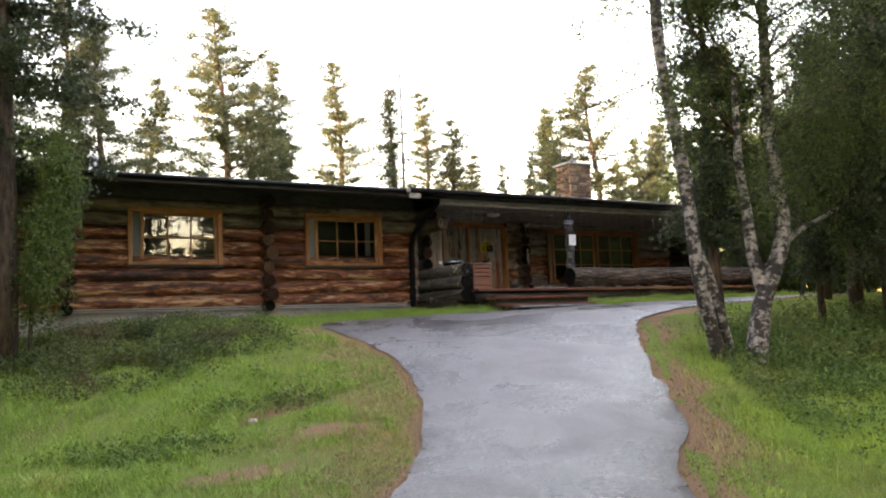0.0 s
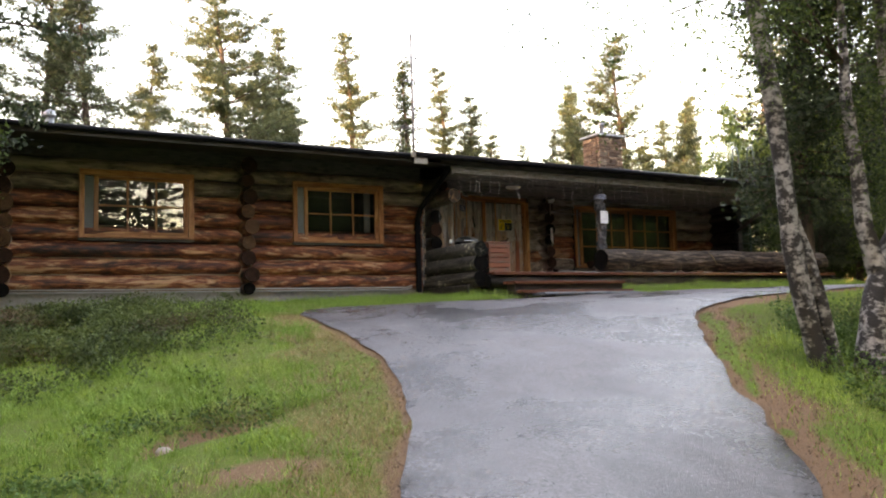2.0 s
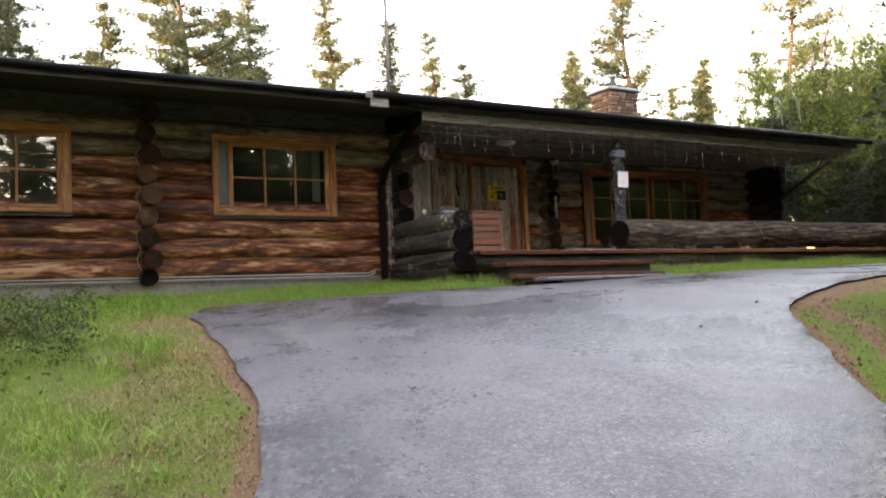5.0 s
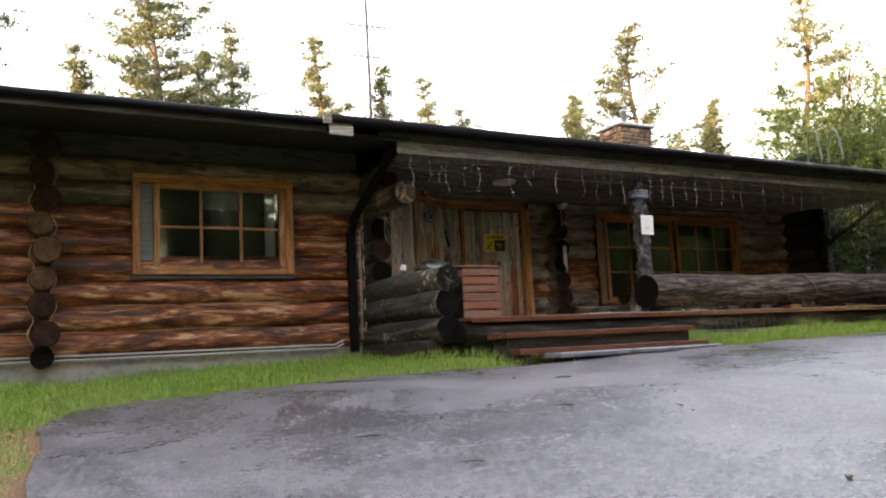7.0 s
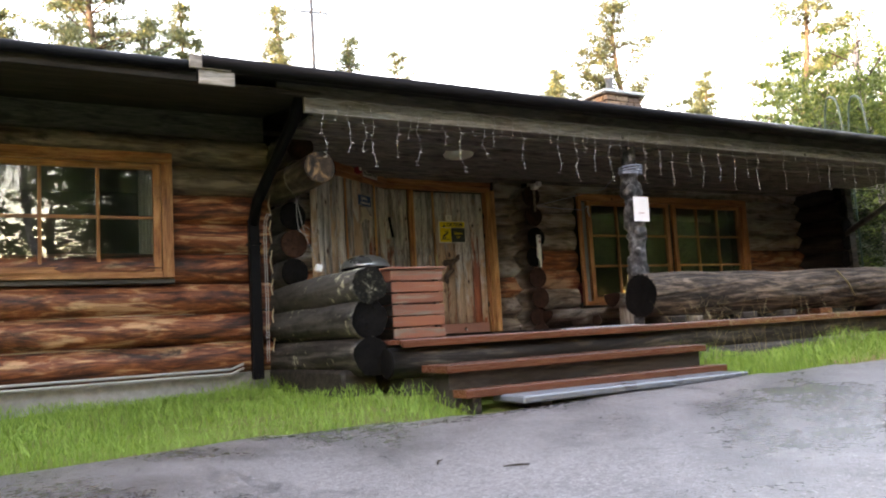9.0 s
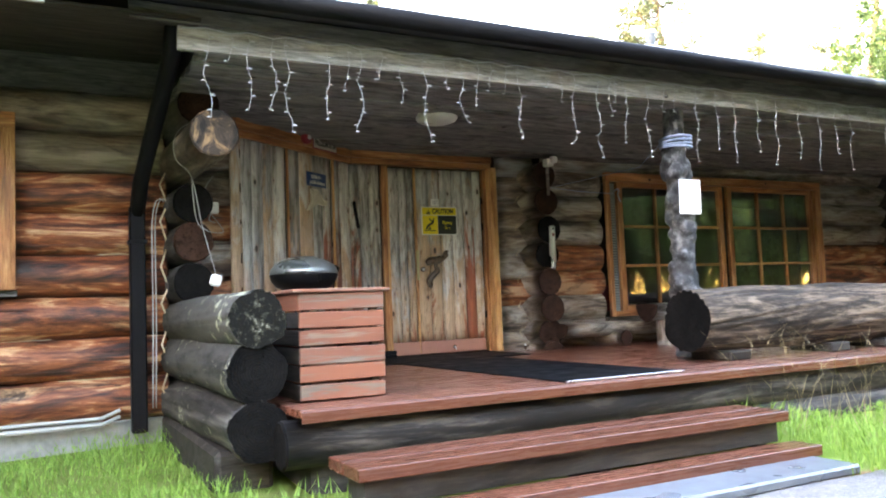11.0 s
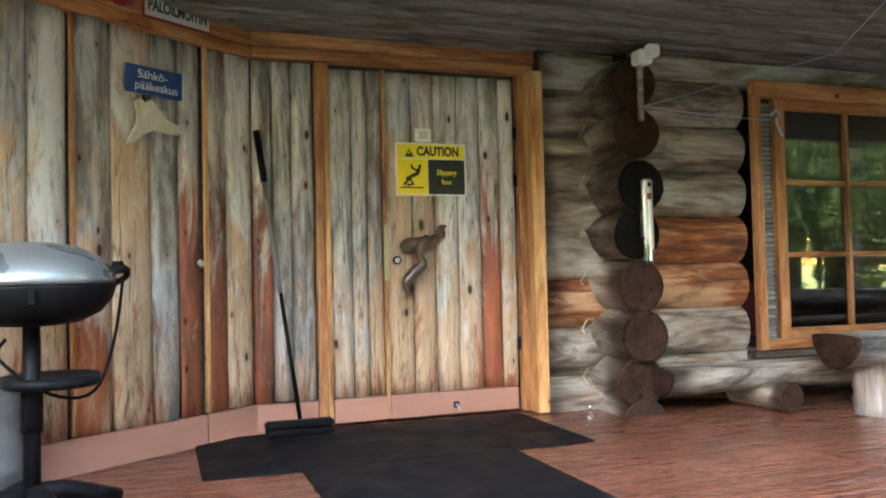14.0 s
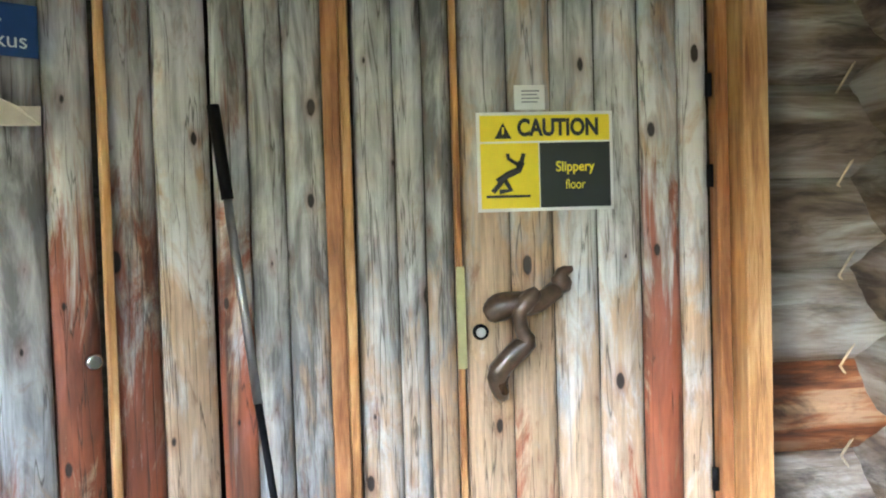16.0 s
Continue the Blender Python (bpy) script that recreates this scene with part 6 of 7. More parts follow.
# ---- plants ----
def soup(name, corners, material):
    """Many loose triangles as one mesh; corners: n x 3 x 3."""
    count = len(corners)
    me = bpy.data.meshes.new(name)
    me.vertices.add(count * 3)
    me.vertices.foreach_set("co", np.asarray(corners, np.float32).ravel())
    me.loops.add(count * 3)
    me.loops.foreach_set("vertex_index", np.arange(count * 3, dtype=np.int32))
    me.polygons.add(count)
    me.polygons.foreach_set("loop_start", np.arange(count, dtype=np.int32) * 3)
    me.materials.append(material)
    me.update(calc_edges=True)
    return me


def blades(x, y, z, tall, wide, lean, g):
    """Grass blades as slim bent triangles, two per blade."""
    n_ = len(x)
    a = g.uniform(0, 6.283, n_)
    b = a + g.normal(0, 0.6, n_) + 1.57
    base = np.stack([x, y, z], 1)
    side = np.stack([np.cos(a), np.sin(a), np.zeros(n_)], 1) * wide[:, None] * 0.5
    bend = np.stack([np.cos(b), np.sin(b), np.zeros(n_)], 1) * (lean * tall)[:, None]
    mid = base + bend * 0.35 + np.stack([np.zeros(n_), np.zeros(n_), tall * 0.6], 1)
    tip = base + bend + np.stack([np.zeros(n_), np.zeros(n_), tall], 1)
    t1 = np.stack([base - side, base + side, mid + side * 0.5], 1)
    t2 = np.stack([mid - side * 0.8, mid + side * 0.8, tip], 1)
    return np.concatenate([t1, t2])


def scatter(count, x0, x1, y0, y1, g, keep):
    x, y = g.uniform(x0, x1, count), g.uniform(y0, y1, count)
    ok = keep(x, y)
    return x[ok], y[ok]


g = np.random.default_rng(5)


def lawn(x, y):
    d, _ = road_distance(x, y)
    bald = 0.9 * np.exp(-((x - 2.5) ** 2 / 0.35 + (y - 7.1) ** 2 / 0.1)) + 1.3 * ledge(x, y)[1] * np.exp(-((ledge(x, y)[0] - 0.24) / 0.3) ** 2) + 0.8 * np.exp(-((x - 3.75) ** 2 / 0.4 + (y - 8.05) ** 2 / 0.08)) + 0.9 * np.exp(-((x - 2.7) ** 2 / 2.6 + (y - 14.3) ** 2 / 3.0))
    right = x > 4.9 + (y - 4.2) * 0.9
    band = np.where(right, 0.8, 0.3)
    chance = np.clip((d + 0.01) / band, 0, 1) ** np.where(right, 1.5, 0.8) * (1 - np.clip(bald, 0, 1))
    patch = 0.55 + 0.45 * np.sin(1.3 * x + 0.8 * np.sin(y)) * np.sin(1.1 * y + 0.6 * np.sin(1.7 * x))
    patch = patch * (0.6 + 0.4 * np.sin(4.1 * x + 1.7 * y + np.sin(2.3 * y)) * np.sin(3.3 * y - 1.9 * x))
    house = (y > 18.2) | ((y > 15.4) & (x > 10.6) & (x < 21.4))
    return (d > 0.0) & (g.random(len(x)) < chance * (0.18 + 0.82 * patch)) & ~house


def heights(x, y, lo, hi):
    tuft = 0.5 + 0.5 * np.sin(2.3 * x + np.sin(3.1 * y)) * np.sin(2.7 * y)
    return (lo + (hi - lo) * tuft * g.random(len(x)))


x, y = scatter(430000, -2.5, 7.0, 4.5, 17.2, g, lawn)
near_road = road_distance(x, y)[0] < 0.75 + 0.6 * np.sin(1.7 * x + 2.1 * y) * np.sin(2.9 * y)
ex, ey = scatter(150000, 0.0, 6.6, 4.0, 14.6, g, lambda p, q: (road_distance(p, q)[0] > 0.05) & (road_distance(p, q)[0] < 0.25 + g.random(len(p)) * 0.8))
left_side = ex < 4.9 + (ey - 4.2) * 0.9
vx, vy = np.concatenate([x[near_road], ex[left_side]]), np.concatenate([y[near_road], ey[left_side]])
x, y = x[~near_road], y[~near_road]
tagged(new("grass", soup("grass", blades(vx, vy, soil_z(vx, vy) - 0.01, heights(vx, vy, 0.02, 0.09), g.uniform(0.004, 0.01, len(vx)), g.uniform(0.4, 1.3, len(vx)), g), VERGE)), "yellowing worn grass along the asphalt", "grass", "", "stuff")
tall = heights(x, y, 0.03, 0.13)
tagged(new("grass", soup("grass", blades(x, y, soil_z(x, y) - 0.01, tall, g.uniform(0.004, 0.009, len(x)), g.uniform(0.2, 0.9, len(x)), g), GRASS)), "short bright green lawn beside the drive", "grass", "", "stuff")
cx, cy = scatter(5200, -2.5, 7.0, 4.5, 17.2, g, lawn)        # taller tufts
x, y = np.repeat(cx, 26) + g.normal(0, 0.045, len(cx) * 26), np.repeat(cy, 26) + g.normal(0, 0.045, len(cx) * 26)
ok = road_distance(x, y)[0] > 0.7 + 0.5 * np.sin(1.7 * x + 2.1 * y)
x, y = x[ok], y[ok]
tagged(new("grass", soup("grass", blades(x, y, soil_z(x, y) - 0.01, g.uniform(0.05, 0.2, len(x)), g.uniform(0.006, 0.012, len(x)), g.uniform(0.3, 1.3, len(x)), g), LUSH)), "taller lush tufts standing in the lawn", "grass", "", "stuff")
x, y = scatter(90000, 4.9, 9.8, 2.2, 8.6, g, lawn)
tagged(new("grass", soup("grass", blades(x, y, soil_z(x, y) - 0.01, heights(x, y, 0.05, 0.2), g.uniform(0.005, 0.01, len(x)), g.uniform(0.2, 0.9, len(x)), g), GRASS)), "green grass between the soil and the birches", "grass", "", "stuff")
x, y = scatter(60000, 6.5, 22, 2.5, 14.5, g, lawn)
tall = heights(x, y, 0.05, 0.2)
tagged(new("grass", soup("grass", blades(x, y, soil_z(x, y) - 0.01, tall, g.uniform(0.008, 0.018, len(x)), g.uniform(0.2, 0.9, len(x)), g), GRASS)), "rough green grass under the birches", "grass", "", "stuff")


def strip_keep(x, y):
    d, _ = road_distance(x, y)
    house = (y > 18.22) | ((y > 15.8) & (x > 10.55))
    step = (x > 10.9) & (x < 13.62) & (y > 14.75)
    return (d > 0.02) & ~house & ~step


x, y = scatter(60000, 5.2, 22.0, 14.3, 18.22, g, strip_keep)
tall = heights(x, y, 0.07, 0.26) * np.clip(0.8 + 0.25 * (x > 13), 0, 1.2)
tagged(new("grass", soup("grass", blades(x, y, soil_z(x, y) - 0.01, tall, g.uniform(0.006, 0.013, len(x)), g.uniform(0.2, 0.7, len(x)), g), LUSH)), "lush long grass along the foot of the house", "grass", "", "stuff")
x, y = scatter(90, 13.8, 16.5, 15.3, 15.85, g, lambda a, b: a > 0)
tagged(new("dry_grass", soup("dry_grass", blades(x, y, soil_z(x, y), g.uniform(0.35, 0.75, len(x)), np.full(len(x), 0.005), g.uniform(0.3, 0.8, len(x)), g), DRY_GRASS)), "dry straw-coloured stalks by the deck", "grass", "", "stuff")
x, y = scatter(45, 14.35, 14.9, 16.15, 16.3, g, lambda a, b: a > 0)
tagged(new("dry_grass", soup("dry_grass", blades(x, y, np.full(len(x), DECK_Z), g.uniform(0.12, 0.3, len(x)), np.full(len(x), 0.004), g.uniform(0.3, 0.9, len(x)), g), DRY_GRASS)), "dry tuft on the deck beside the log", "grass", "", "stuff")


def leaf_cloud(centres, spread, count, size, g_):
    """Loose leaf triangles around centres (n x 3)."""
    idx = g_.integers(0, len(centres), count)
    p = centres[idx] + g_.normal(0, 1, (count, 3)) * spread
    a = g_.normal(0, 1, (count, 3))
    a /= np.linalg.norm(a, axis=1)[:, None]
    b = np.cross(a, g_.normal(0, 1, (count, 3)))
    b /= np.linalg.norm(b, axis=1)[:, None] + 1e-9
    s = size * g_.uniform(0.6, 1.3, count)[:, None]
    return np.stack([p - a * s, p + a * s, p + b * s * 0.9], 1)


def shrubs(name, x0, x1, y0, y1, count, label, tall=0.22, leaf=SHRUB):
    x, y = g.normal((x0 + x1) / 2, (x1 - x0) / 3.6, count), g.normal((y0 + y1) / 2, (y1 - y0) / 3.6, count)
    clump = np.sin(2.9 * x + 1.3 * y) * np.sin(2.3 * y - 0.9 * x) > -0.4
    ok = (road_distance(x, y)[0] > 0.95) & clump
    x, y = x[ok], y[ok]
    c = np.stack([x, y, soil_z(x, y) + g.uniform(0, tall, len(x))], 1)
    tagged(new(name, soup(name, leaf_cloud(c, 0.05, len(x) * 14, 0.024, g), leaf)), label, "shrub", "", "stuff")


shrubs("low_shrubs", 0.7, 4.7, 12.4, 16.2, 7500, "dark heather and bilberry on the bank", 0.24)
shrubs("low_shrubs", 7.6, 14.5, 4.6, 9.6, 6500, "green bilberry shrubs under the birches", 0.26, BILBERRY)

shrubs("low_shrubs", 1.2, 3.2, 8.0, 9.0, 190, "low crowberry creeping over the bare lawn", 0.05, BILBERRY)
shrubs("low_shrubs", 2.8, 4.4, 9.3, 10.1, 150, "low crowberry along the eroded ledge", 0.06, BILBERRY)

x, y = scatter(60000, 2.0, 11.0, 3.0, 12.5, g, lambda p, q: (road_distance(p, q)[0] > 0.0) & (road_distance(p, q)[0] < 0.75) & (g.random(len(p)) < 0.8))
tagged(new("leaf_litter", soup("leaf_litter", blades(x, y, soil_z(x, y) + 0.002, g.uniform(0.008, 0.03, len(x)), g.uniform(0.008, 0.02, len(x)), g.uniform(0.8, 2.0, len(x)), g), LITTER)), "brown needles and dead leaves along the asphalt", "litter", "", "stuff")
stone = thing("stone", pose(3.27, 9.09, float(soil_z(np.array([3.27]), np.array([9.09]))[0])), "pale rounded stone in the grass", "stone")
part("rock", lathe([(0.03, -0.02), (0.06, 0.0), (0.065, 0.022), (0.04, 0.05), (0.01, 0.055)], 12), plain("pale_stone", (0.42, 0.33, 0.27), 0.8, 0, 0.2, 14), stone)
for k in range(14):
    xx, yy = rng.uniform(6.5, 10.5), rng.uniform(10, 14.2)
    zz = float(ground_z(xx, yy))
    if k % 3:
        tw = thing("twig", pose(xx, yy, zz + 0.008, 0, 0, rng.uniform(0, 180)), "small dark twig on the asphalt", "twig", "litter")
        part("stick", tube([(0, 0, 0), (0.06, 0.01, 0.004), (0.13, 0.0, 0.0)], [0.005, 0.006, 0.003], 5), LOG_DARK, tw)
    else:
        pb = thing("pebble", pose(xx, yy, zz), "small pebble on the asphalt", "pebble", "litter")
        part("stone", lathe([(0.012, 0.0), (0.018, 0.008), (0.008, 0.018)], 8), CONCRETE, pb)


def conifer(name, tall, seed, pine, label, needles, clear=0.25, spread=0.17, tuft=0.16, most=13000):
    """A conifer: tapered trunk, whorled limbs and needle tufts along them."""
    r, gg = random.Random(seed), np.random.default_rng(seed)
    t = thing(name, Matrix.Identity(4), label, "tree")
    lean = [(0.02 * tall * math.sin(k * 0.9 + seed) * (k / 8), 0.015 * tall * math.cos(k * 0.8 + seed) * (k / 8), tall * k / 8) for k in range(9)]
    radii = [0.0125 * tall * (1 - k / 8) ** 0.8 + 0.012 for k in range(9)]
    tips, limbs = [], tube(lean, radii, 9)
    z = tall * clear
    while z < tall * 0.985:
        f = (z / tall - clear) / (1 - clear)
        reach = tall * spread * ((1 - f) ** 0.75) * (0.35 + 0.65 * min(1, f * 5 + 0.35)) + 0.12
        if pine:
            reach *= 0.75 + 0.5 * r.random()
        for k in range(r.choice((4, 5, 6))):
            a = r.uniform(0, 6.283)
            length = reach * r.uniform(0.55, 1.1)
            i = min(7, int(z / tall * 8))
            w = z / tall * 8 - i
            root = Vector(lean[i]).lerp(Vector(lean[i + 1]), w)
            rise = (0.25 + 0.5 * f) if pine else (-0.28 + 0.55 * f)
            bow = [root + Vector((math.cos(a) * length * u, math.sin(a) * length * u, length * (rise * u - (0.12 if pine else -0.1) * u * u))) for u in (0, 0.5, 1.0)]
            if length > 0.35:
                tube(bow, [0.012 + 0.008 * length, 0.008 + 0.004 * length, 0.005], 4, 0, 0, limbs)
            for u in np.arange(0.3 if pine else 0.12, 1.01, max(0.09, 0.22 / max(length, 0.3))):
                p = bow[0].lerp(bow[1], u * 2) if u < 0.5 else bow[1].lerp(bow[2], u * 2 - 1)
                tips.append((p.x + r.gauss(0, 0.06), p.y + r.gauss(0, 0.06), p.z + r.gauss(0, 0.05) + (0.05 if pine else -0.06)))
        z += tall * r.uniform(0.02, 0.036)
    part("trunk", limbs, BARK, t)
    c = np.array(tips)
    part("crown", soup("crown", leaf_cloud(c, (0.11, 0.11, 0.07 if pine else 0.09), int(min(most, len(c) * 36) * (1.7 if tuft < 0.2 else 1.0)), tuft * (0.36 if tuft < 0.2 else 0.5), gg), needles), None, t)
    return t


PINES = [conifer("pine_tree", 14.0, 31, True, "tall slender pine with open crown", NEEDLE, 0.18, 0.17, 0.15, 23000),
         conifer("pine_tree", 14.0, 32, True, "tall pine, crown dense and broad", NEEDLE, 0.1, 0.27, 0.15, 62000),
         conifer("pine_tree", 14.0, 33, True, "tall pine with bare lower trunk", NEEDLE, 0.36, 0.19, 0.15, 17000),
         conifer("spruce_tree", 12.0, 34, False, "narrow dark green spruce tree", SPRUCE, 0.06, 0.13),
         conifer("pine_tree", 12.0, 35, True, "young pine with pointed crown", NEEDLE, 0.08, 0.17, 0.15, 23000)]
PINES += [conifer("pine_tree", 14.0, 41, True, "pine in the deeper wood", NEEDLE, 0.22, 0.16, 0.34, 2600),
          conifer("pine_tree", 14.0, 42, True, "broad pine in the deeper wood", NEEDLE, 0.12, 0.26, 0.42, 4800),
          conifer("pine_tree", 14.0, 43, True, "bare-stemmed pine in the deeper wood", NEEDLE, 0.42, 0.18, 0.34, 2400),
          conifer("spruce_tree", 12.0, 44, False, "dark spruce in the deeper wood", SPRUCE, 0.06, 0.17, 0.4, 4200),
          conifer("pine_tree", 12.0, 45, True, "young pine in the deeper wood", NEEDLE, 0.1, 0.15, 0.32, 2400)]
TALL = (14.0, 14.0, 14.0, 12.0, 12.0) * 2
FAR = [(3.6, 35.5, 16.0, 2), (8.1, 40.8, 14.5, 4), (11.0, 38.4, 18.0, 1), (14.5, 41.7, 16.6, 0), (13.0, 40.0, 15.0, 1), (20.3, 46.1, 18.8, 0), (22.6, 43.0, 16.7, 3), (28.2, 49.1, 18.5, 0), (29.9, 48.2, 16.3, 4),
       (37.0, 45.6, 17.4, 4), (29.3, 32.4, 15.5, 2), (48.4, 48.6, 16.8, 0), (46.1, 43.7, 17.2, 4), (35.9, 29.4, 16.4, 2), (5.0, 34.5, 14.7, 2), (15.5, 42.6, 13.2, 4), (33.0, 50.6, 14.6, 4), (35.1, 49.2, 13.8, 0),
       (33.8, 43.9, 13.9, 3), (32.9, 40.8, 15.2, 4), (32.7, 31.6, 12.3, 4), (0.5, 33.0, 15.0, 2), (-2.5, 34.0, 16.0, 0), (45.0, 34.0, 13.5, 0), (50.0, 36.0, 15.0, 4)]
r = random.Random(3)
for _ in range(46):                                       # deeper wood behind the house
    a, d_ = r.uniform(-0.75, 1.5), r.uniform(52, 78)
    FAR.append((8 + d_ * math.sin(a), 10 + d_ * math.cos(a), r.uniform(9.5, 14.5), r.choice((5, 8, 9, 9, 6))))
for _ in range(18):                                       # wood beyond the porch end
    FAR.append((r.uniform(27, 46), r.uniform(4, 24), r.uniform(7, 12), r.choice((5, 9, 9, 5))))
for _ in range(12):
    FAR.append((r.uniform(-22, -9), r.uniform(10, 34), r.uniform(11, 16), r.choice((0, 2, 3, 4))))
BEHIND = []
for k in range(11):                                       # wood behind the start of the walk
    x_ = -18 + 44 * (k + r.uniform(0.1, 0.9)) / 11
    BEHIND.append((x_, -12 - 9 * r.random() - 0.2 * abs(x_), r.uniform(12, 17), r.choice((0, 2, 2, 4))))
for x_, n_ in ((-26.0, 24), (-31.0, 24), (-37.0, 22)):      # unseen dense rows to the west, added to block the low sun
    for k in range(n_):
        y_ = -22 + 66 * (k + r.uniform(0.1, 0.9)) / n_
        BEHIND.append((x_ + r.uniform(-2, 2), y_, r.uniform(13.0, 16.0), r.choice((1, 1, 3, 1))))
for k in range(9):
    BEHIND.append((-16 + 40 * (k + r.uniform(0.1, 0.9)) / 9, -7 - 6 * r.random(), r.uniform(12, 16), r.choice((2, 2, 0, 4))))
for k in range(16):
    BEHIND.append((r.uniform(-13, -4.5), -6 + 24 * (k + r.random()) / 16, r.uniform(11, 16), r.choice((2, 4, 2, 0))))
    BEHIND.append((r.uniform(13, 26), -7 + 12 * (k + r.random()) / 16, r.uniform(10, 15), r.choice((2, 0, 2, 4))))
for k in range(24):                                       # thick wood across the yard from the porch
    BEHIND.append((19 + 27 * (k + r.random()) / 24, -9 + 14 * r.random() + 0.14 * k, r.uniform(10, 15), r.choice((2, 3, 0, 2, 4))))
BEHIND = [(x, y, top, kind + 5) for x, y, top, kind in BEHIND]
first = set()
for x, y, top, kind in FAR + BEHIND:
    gz_ = float(ground_z(x, y)) - 0.1
    k = (top - gz_) / TALL[kind]
    wide = k * r.uniform(1.15, 1.45)
    m = Matrix.Translation((x, y, gz_)) @ Matrix.Rotation(r.uniform(0, 6.28), 4, "Z") @ Matrix.Diagonal((wide, wide, k, 1))
    if kind not in first:
        first.add(kind)
        PINES[kind].matrix_basis = m
    else:
        src = PINES[kind]
        old = src.matrix_basis.copy()
        c = copy_thing(src, Matrix.Identity(4))
        c.matrix_basis = m


def leafy_tree(name, stems, label, leaves, crown_centres, spread, count, size, bark=BIRCH, seed=1, twigs=True):
    """A broad-leaved tree from stems (point lists with radii) and leaf masses."""
    gg, r_ = np.random.default_rng(seed), random.Random(seed)
    base = Vector(stems[0][0][0])
    t = thing(name, Matrix.Translation(base), label, "tree")
    for pts, radii in stems:
        line_ = [p - base for p in smooth_line(pts, 4)]
        rr = np.interp(np.linspace(0, 1, len(line_)), np.linspace(0, 1, len(radii)), radii)
        part("trunk", tube(line_, [float(v) for v in rr], 12, 0.25, seed), bark, t)
    c = np.array(crown_centres) - np.array(base)
    if twigs:
        bm = bmesh.new()
        tops = [p - base for pts, _ in stems for p in smooth_line(pts, 4)]
        for p in c:
            p = Vector(p)
            near_ = min(tops, key=lambda q_: (q_ - p).length + 0.4 * max(0, q_.z - p.z + 0.2))
            mid = near_.lerp(p, 0.5) + Vector((0, 0, 0.25 * (near_ - p).length))
            tube([near_, mid, p], [0.022, 0.014, 0.005], 5, 0, 0, bm)
        tagged(part("branch", bm, BARK, t), kind="stuff")
    sub = c[gg.integers(0, len(c), count // 45)] + gg.normal(0, 1, (count // 45, 3)) * np.array(spread) * 0.75
    part("crown", soup("crown", leaf_cloud(sub, (0.08, 0.08, 0.17), count, size, gg), leaves), None, t)
    return t


def cloud(cx, cy, cz, sx, sy, sz, n_, seed_):
    q_ = np.random.default_rng(seed_)
    return [tuple(v) for v in np.array((cx, cy, cz)) + q_.normal(0, 1, (n_, 3)) * np.array((sx, sy, sz))]


zb = float(soil_z(np.array([9.45]), np.array([7.75]))[0])
leafy_tree("birch_tree", [
    ([(9.4, 7.75, zb - 0.1), (9.28, 7.8, 1.35), (9.13, 7.8, 1.95), (9.04, 7.8, 2.57), (8.97, 7.8, 3.35), (8.8, 7.8, 4.36), (8.6, 7.75, 5.13), (8.5, 7.7, 6.2), (8.45, 7.7, 7.5)], [0.115, 0.1, 0.095, 0.09, 0.085, 0.075, 0.05]),
    ([(9.53, 7.72, zb - 0.1), (9.45, 7.75, 1.4), (9.3, 7.78, 2.0), (9.12, 7.8, 2.45)], [0.085, 0.075, 0.07, 0.065])],
    "twin-stemmed birch with rough white bark", BIRCH_LEAF, cloud(9.9, 7.6, 6.6, 0.42, 0.8, 0.7, 16, 1), (0.28, 0.36, 0.32), 30000, 0.024, BIRCH, 4)
leafy_tree("birch_tree", [
    ([(9.78, 7.52, zb - 0.15), (9.95, 7.55, 1.5), (10.25, 7.55, 2.1), (10.52, 7.55, 2.45), (10.6, 7.55, 2.98), (10.5, 7.55, 4.05), (10.6, 7.6, 5.3), (10.75, 7.6, 7.5)], [0.16, 0.13, 0.12, 0.115, 0.1, 0.085, 0.06]),
    ([(10.12, 7.56, 1.85), (10.0, 7.6, 2.3), (9.95, 7.62, 2.9), (9.9, 7.65, 3.8), (10.0, 7.7, 5.0)], [0.1, 0.09, 0.075, 0.06, 0.03]),
    ([(10.53, 7.55, 2.5), (10.9, 7.5, 2.75), (11.4, 7.45, 2.95), (12.2, 7.4, 3.3)], [0.05, 0.04, 0.03, 0.015])],
    "forked birch with black-scarred bark", BIRCH_LEAF, cloud(10.6, 7.6, 5.4, 1.1, 0.8, 1.1, 26, 3) + cloud(11.8, 7.4, 4.2, 0.8, 0.6, 0.8, 18, 5), (0.42, 0.45, 0.45), 50000, 0.026, BIRCH, 6)
spr = conifer("spruce_tree", 7.0, 61, False, "slim dark young spruce between the birches", SPRUCE, 0.25, 0.16, 0.1)
spr.matrix_basis = pose(10.15, 8.4, float(soil_z(np.array([10.15]), np.array([8.4]))[0]) - 0.05)
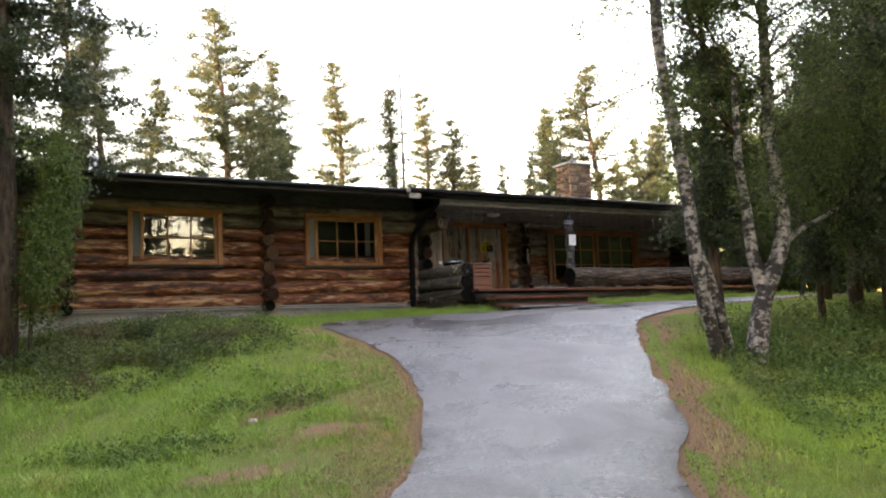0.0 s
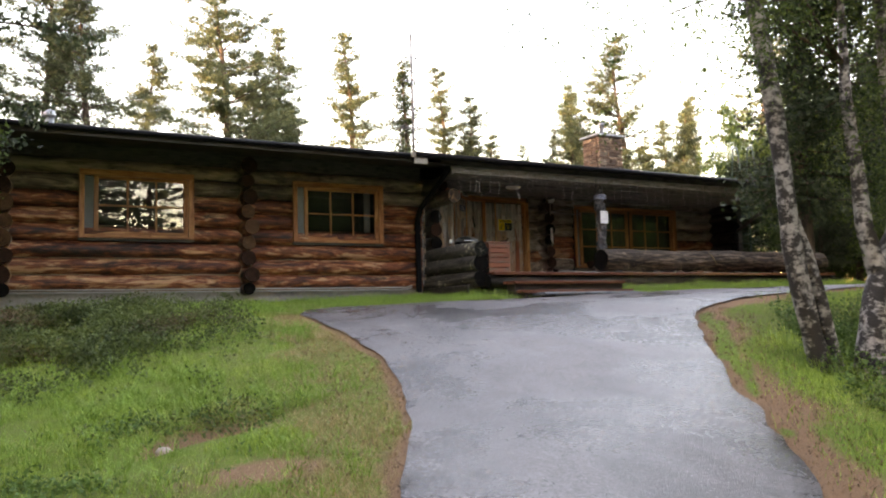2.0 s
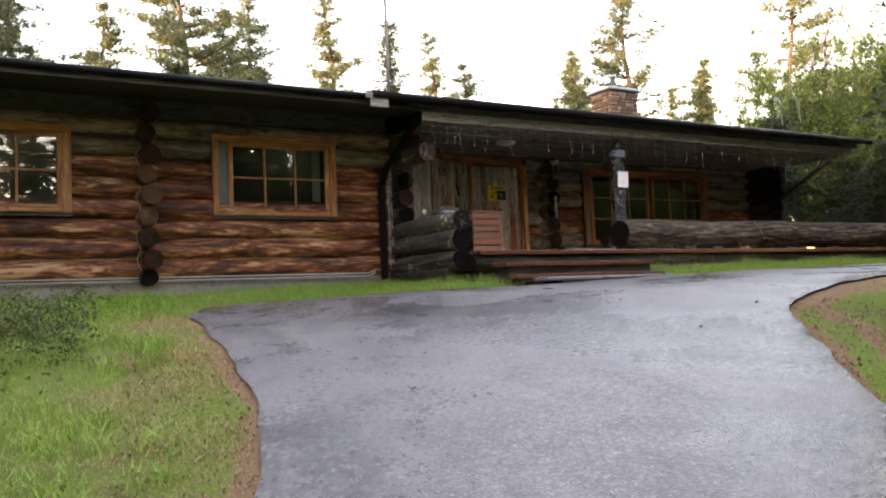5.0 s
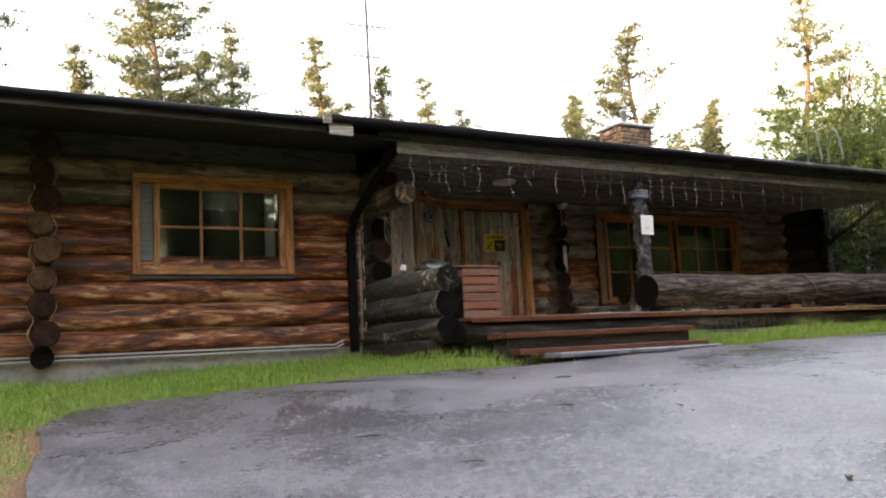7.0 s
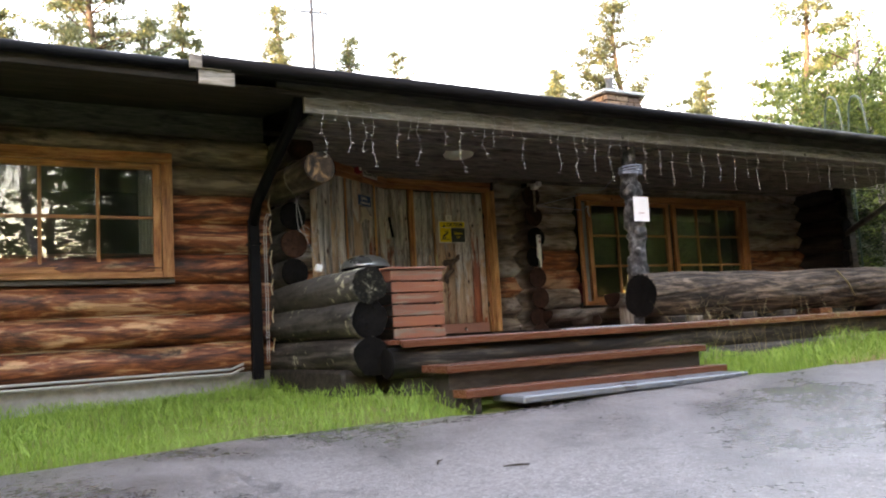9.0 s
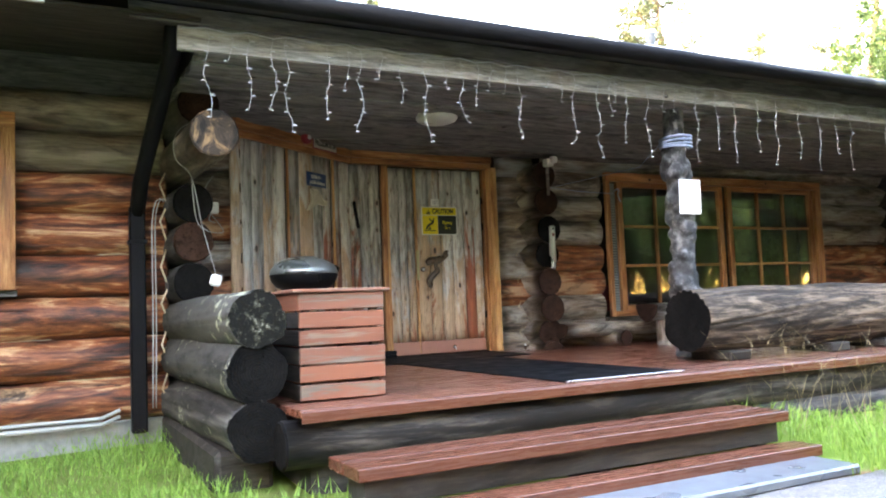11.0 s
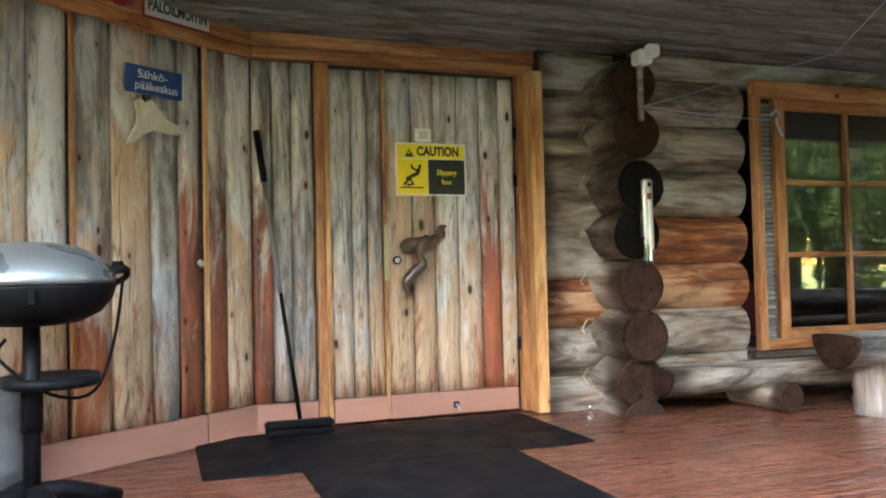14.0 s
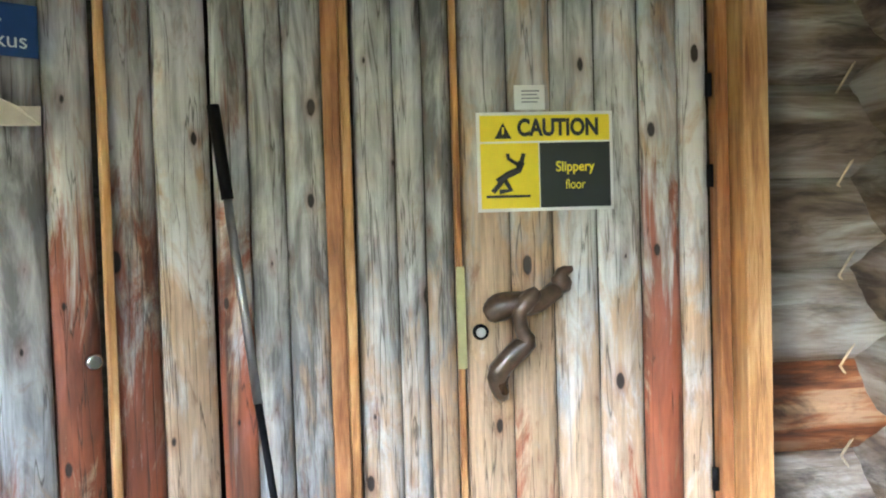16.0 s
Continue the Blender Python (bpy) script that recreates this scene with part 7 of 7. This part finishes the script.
for k, (x, y, s) in enumerate(((13.2, 7.6, 0.95), (14.5, 9.0, 1.15), (12.4, 5.6, 0.9), (15.8, 7.0, 1.25), (17.5, 9.6, 1.2), (12.0, 4.0, 0.8), (13.6, 6.3, 0.85), (16.6, 11.0, 0.9), (19.5, 8.6, 1.3), (21.0, 11.2, 1.2), (15.2, 5.2, 1.1), (18.6, 6.0, 1.3), (14.2, 8.0, 0.6), (22.5, 9.5, 1.4), (12.9, 8.6, 0.55), (13.9, 7.2, 1.05), (16.2, 8.6, 1.0), (17.0, 7.6, 1.2), (18.2, 10.4, 0.95), (20.0, 10.2, 1.1), (15.0, 6.4, 0.9), (22.0, 8.0, 1.3), (23.5, 10.6, 1.3), (24.5, 8.4, 1.4), (11.8, 6.6, 0.7), (19.0, 7.4, 1.2), (25.5, 11.5, 1.3), (21.0, 6.5, 1.4), (16.0, 5.2, 1.2), (26.5, 10.2, 1.1), (28.0, 9.0, 1.3), (29.5, 11.0, 1.2), (31.0, 9.6, 1.4), (22.3, 10.9, 0.8), (20.6, 9.2, 0.9), (18.0, 8.4, 1.0), (24.0, 11.4, 0.9), (27.2, 11.3, 1.0), (33.0, 11.0, 1.3))):
    c = copy_thing(spr, Matrix.Identity(4))
    c.matrix_basis = Matrix.Translation((x, y, float(soil_z(np.array([x]), np.array([y]))[0]) - 0.1)) @ Matrix.Rotation(k * 1.3, 4, "Z") @ Matrix.Diagonal((s * 1.2, s * 1.2, s, 1))
for k, (x, y, top) in enumerate(((24.5, 15.5, 8.5), (27.5, 18.0, 9.5), (26.0, 21.0, 9.0), (31.0, 24.0, 11.5), (23.0, 12.5, 7.0), (38.0, 27.5, 13.0), (34.0, 22.0, 11.0), (29.0, 21.0, 8.0), (36.0, 25.0, 10.0), (33.0, 18.5, 8.5), (41.0, 31.0, 12.5))):
    zg = float(ground_z(x, y))
    leafy_tree("birch_tree", [([(x, y, zg - 0.1), (x + 0.2, y, zg + 0.35 * top), (x + 0.1, y + 0.2, zg + 0.7 * top), (x + 0.2, y, top)], [0.12, 0.09, 0.05, 0.015])],
               "leafy birch at the edge of the wood", BIRCH_LEAF, cloud(x, y, zg + 0.58 * (top - zg), 0.13 * top, 0.13 * top, 0.18 * top, 22, 70 + k), (0.55, 0.55, 0.65), 22000, 0.06, BIRCH, 80 + k)

for k, (x, y, s) in enumerate(((23.5, 20.5, 1.3), (22.8, 17.2, 0.9), (25.0, 17.6, 1.1), (24.2, 19.0, 1.0), (27.0, 20.0, 1.2), (26.2, 16.6, 1.0), (28.8, 17.4, 1.2), (29.5, 15.8, 1.1), (31.5, 17.0, 1.3), (33.0, 14.0, 1.3), (36.0, 13.0, 1.4), (38.0, 16.0, 1.3), (30.0, 13.2, 1.1), (35.0, 16.0, 1.2), (40.0, 13.0, 1.5), (43.0, 15.0, 1.5), (27.5, 13.5, 0.9), (46.0, 14.0, 1.6), (32.0, 12.3, 1.2))):
    c = copy_thing(spr, Matrix.Identity(4))
    c.matrix_basis = Matrix.Translation((x, y, float(ground_z(x, y)) - 0.1)) @ Matrix.Rotation(k * 1.7, 4, "Z") @ Matrix.Diagonal((s * 1.1, s * 1.1, s * 0.5, 1))
# old spruce and birch at the edge of the lawn
old = conifer("spruce_tree", 14.5, 71, False, "old spruce with drooping branches", SPRUCE, 0.24, 0.17, 0.15, 30000)
old.matrix_basis = pose(1.0, 14.45, float(soil_z(np.array([1.0]), np.array([14.45]))[0]) - 0.15)
leafy_tree("birch_sapling", [([(1.35, 14.6, float(soil_z(np.array([1.35]), np.array([14.6]))[0]) - 0.05), (1.4, 14.55, 2.6), (1.55, 14.5, 3.9), (1.9, 14.45, 4.6)], [0.035, 0.028, 0.02, 0.008])],
           "young birch with hanging leaves", BIRCH_LEAF, cloud(1.75, 14.4, 3.9, 0.25, 0.3, 0.35, 16, 9) + cloud(1.5, 14.4, 2.9, 0.14, 0.25, 0.4, 12, 10), (0.2, 0.2, 0.28), 12000, 0.035, BARK, 12, False)
bush = None
for k, (x, y, s) in enumerate(((27.0, 18.5, 1.0), (29.0, 20.2, 1.2), (31.0, 18.0, 1.1), (30.0, 16.0, 0.9), (33.0, 21.0, 1.2), (34.5, 19.3, 1.3), (36.0, 23.0, 1.2), (37.5, 21.0, 1.3), (38.0, 25.0, 1.2), (40.0, 23.5, 1.3), (26.0, 16.2, 0.8), (28.0, 15.0, 0.8), (32.0, 15.5, 1.0), (35.0, 17.0, 1.1), (24.5, 13.6, 0.7), (33.5, 24.5, 1.3), (31.0, 22.8, 1.2))):
    zg = float(ground_z(x, y))
    if bush is None:                                      # thicket behind the yard
        bush = leafy_tree("bush", [([(0, 0, -0.1), (0.1, 0.05, 0.9), (0.15, -0.1, 2.0), (0.1, 0, 3.0)], [0.04, 0.03, 0.02, 0.008]), ([(0.1, 0, -0.1), (0.5, 0.2, 0.8), (0.9, 0.2, 1.8)], [0.03, 0.02, 0.008])],
                          "leafy birch bush in the thicket", BIRCH_LEAF, cloud(0.1, 0, 1.5, 0.75, 0.75, 0.7, 20, 91), (0.3, 0.3, 0.35), 9000, 0.05, BIRCH, 92)
        bush.matrix_basis = pose(x, y, zg)
    else:
        c = copy_thing(bush, Matrix.Identity(4))
        c.matrix_basis = Matrix.Translation((x, y, zg)) @ Matrix.Rotation(k * 2.1, 4, "Z") @ Matrix.Diagonal((s * 1.2, s * 1.2, s, 1))
swing = thing("swing_frame", pose(17.5, 11.4, float(ground_z(17.5, 11.4))), "dark timber swing frame by the wood", "swing frame")
for dx in (-0.5, 0.5):
    part("leg", tube([(dx * 1.0, -0.5, 0), (dx * 0.9, 0, 1.7)], 0.05, 8), GREEN_METAL, swing)
    part("leg", tube([(dx * 1.0, 0.5, 0), (dx * 0.9, 0, 1.7)], 0.05, 8), GREEN_METAL, swing)
part("beam", tube([(-0.6, 0, 1.7), (0.6, 0, 1.7)], 0.05, 8), GREEN_METAL, swing)
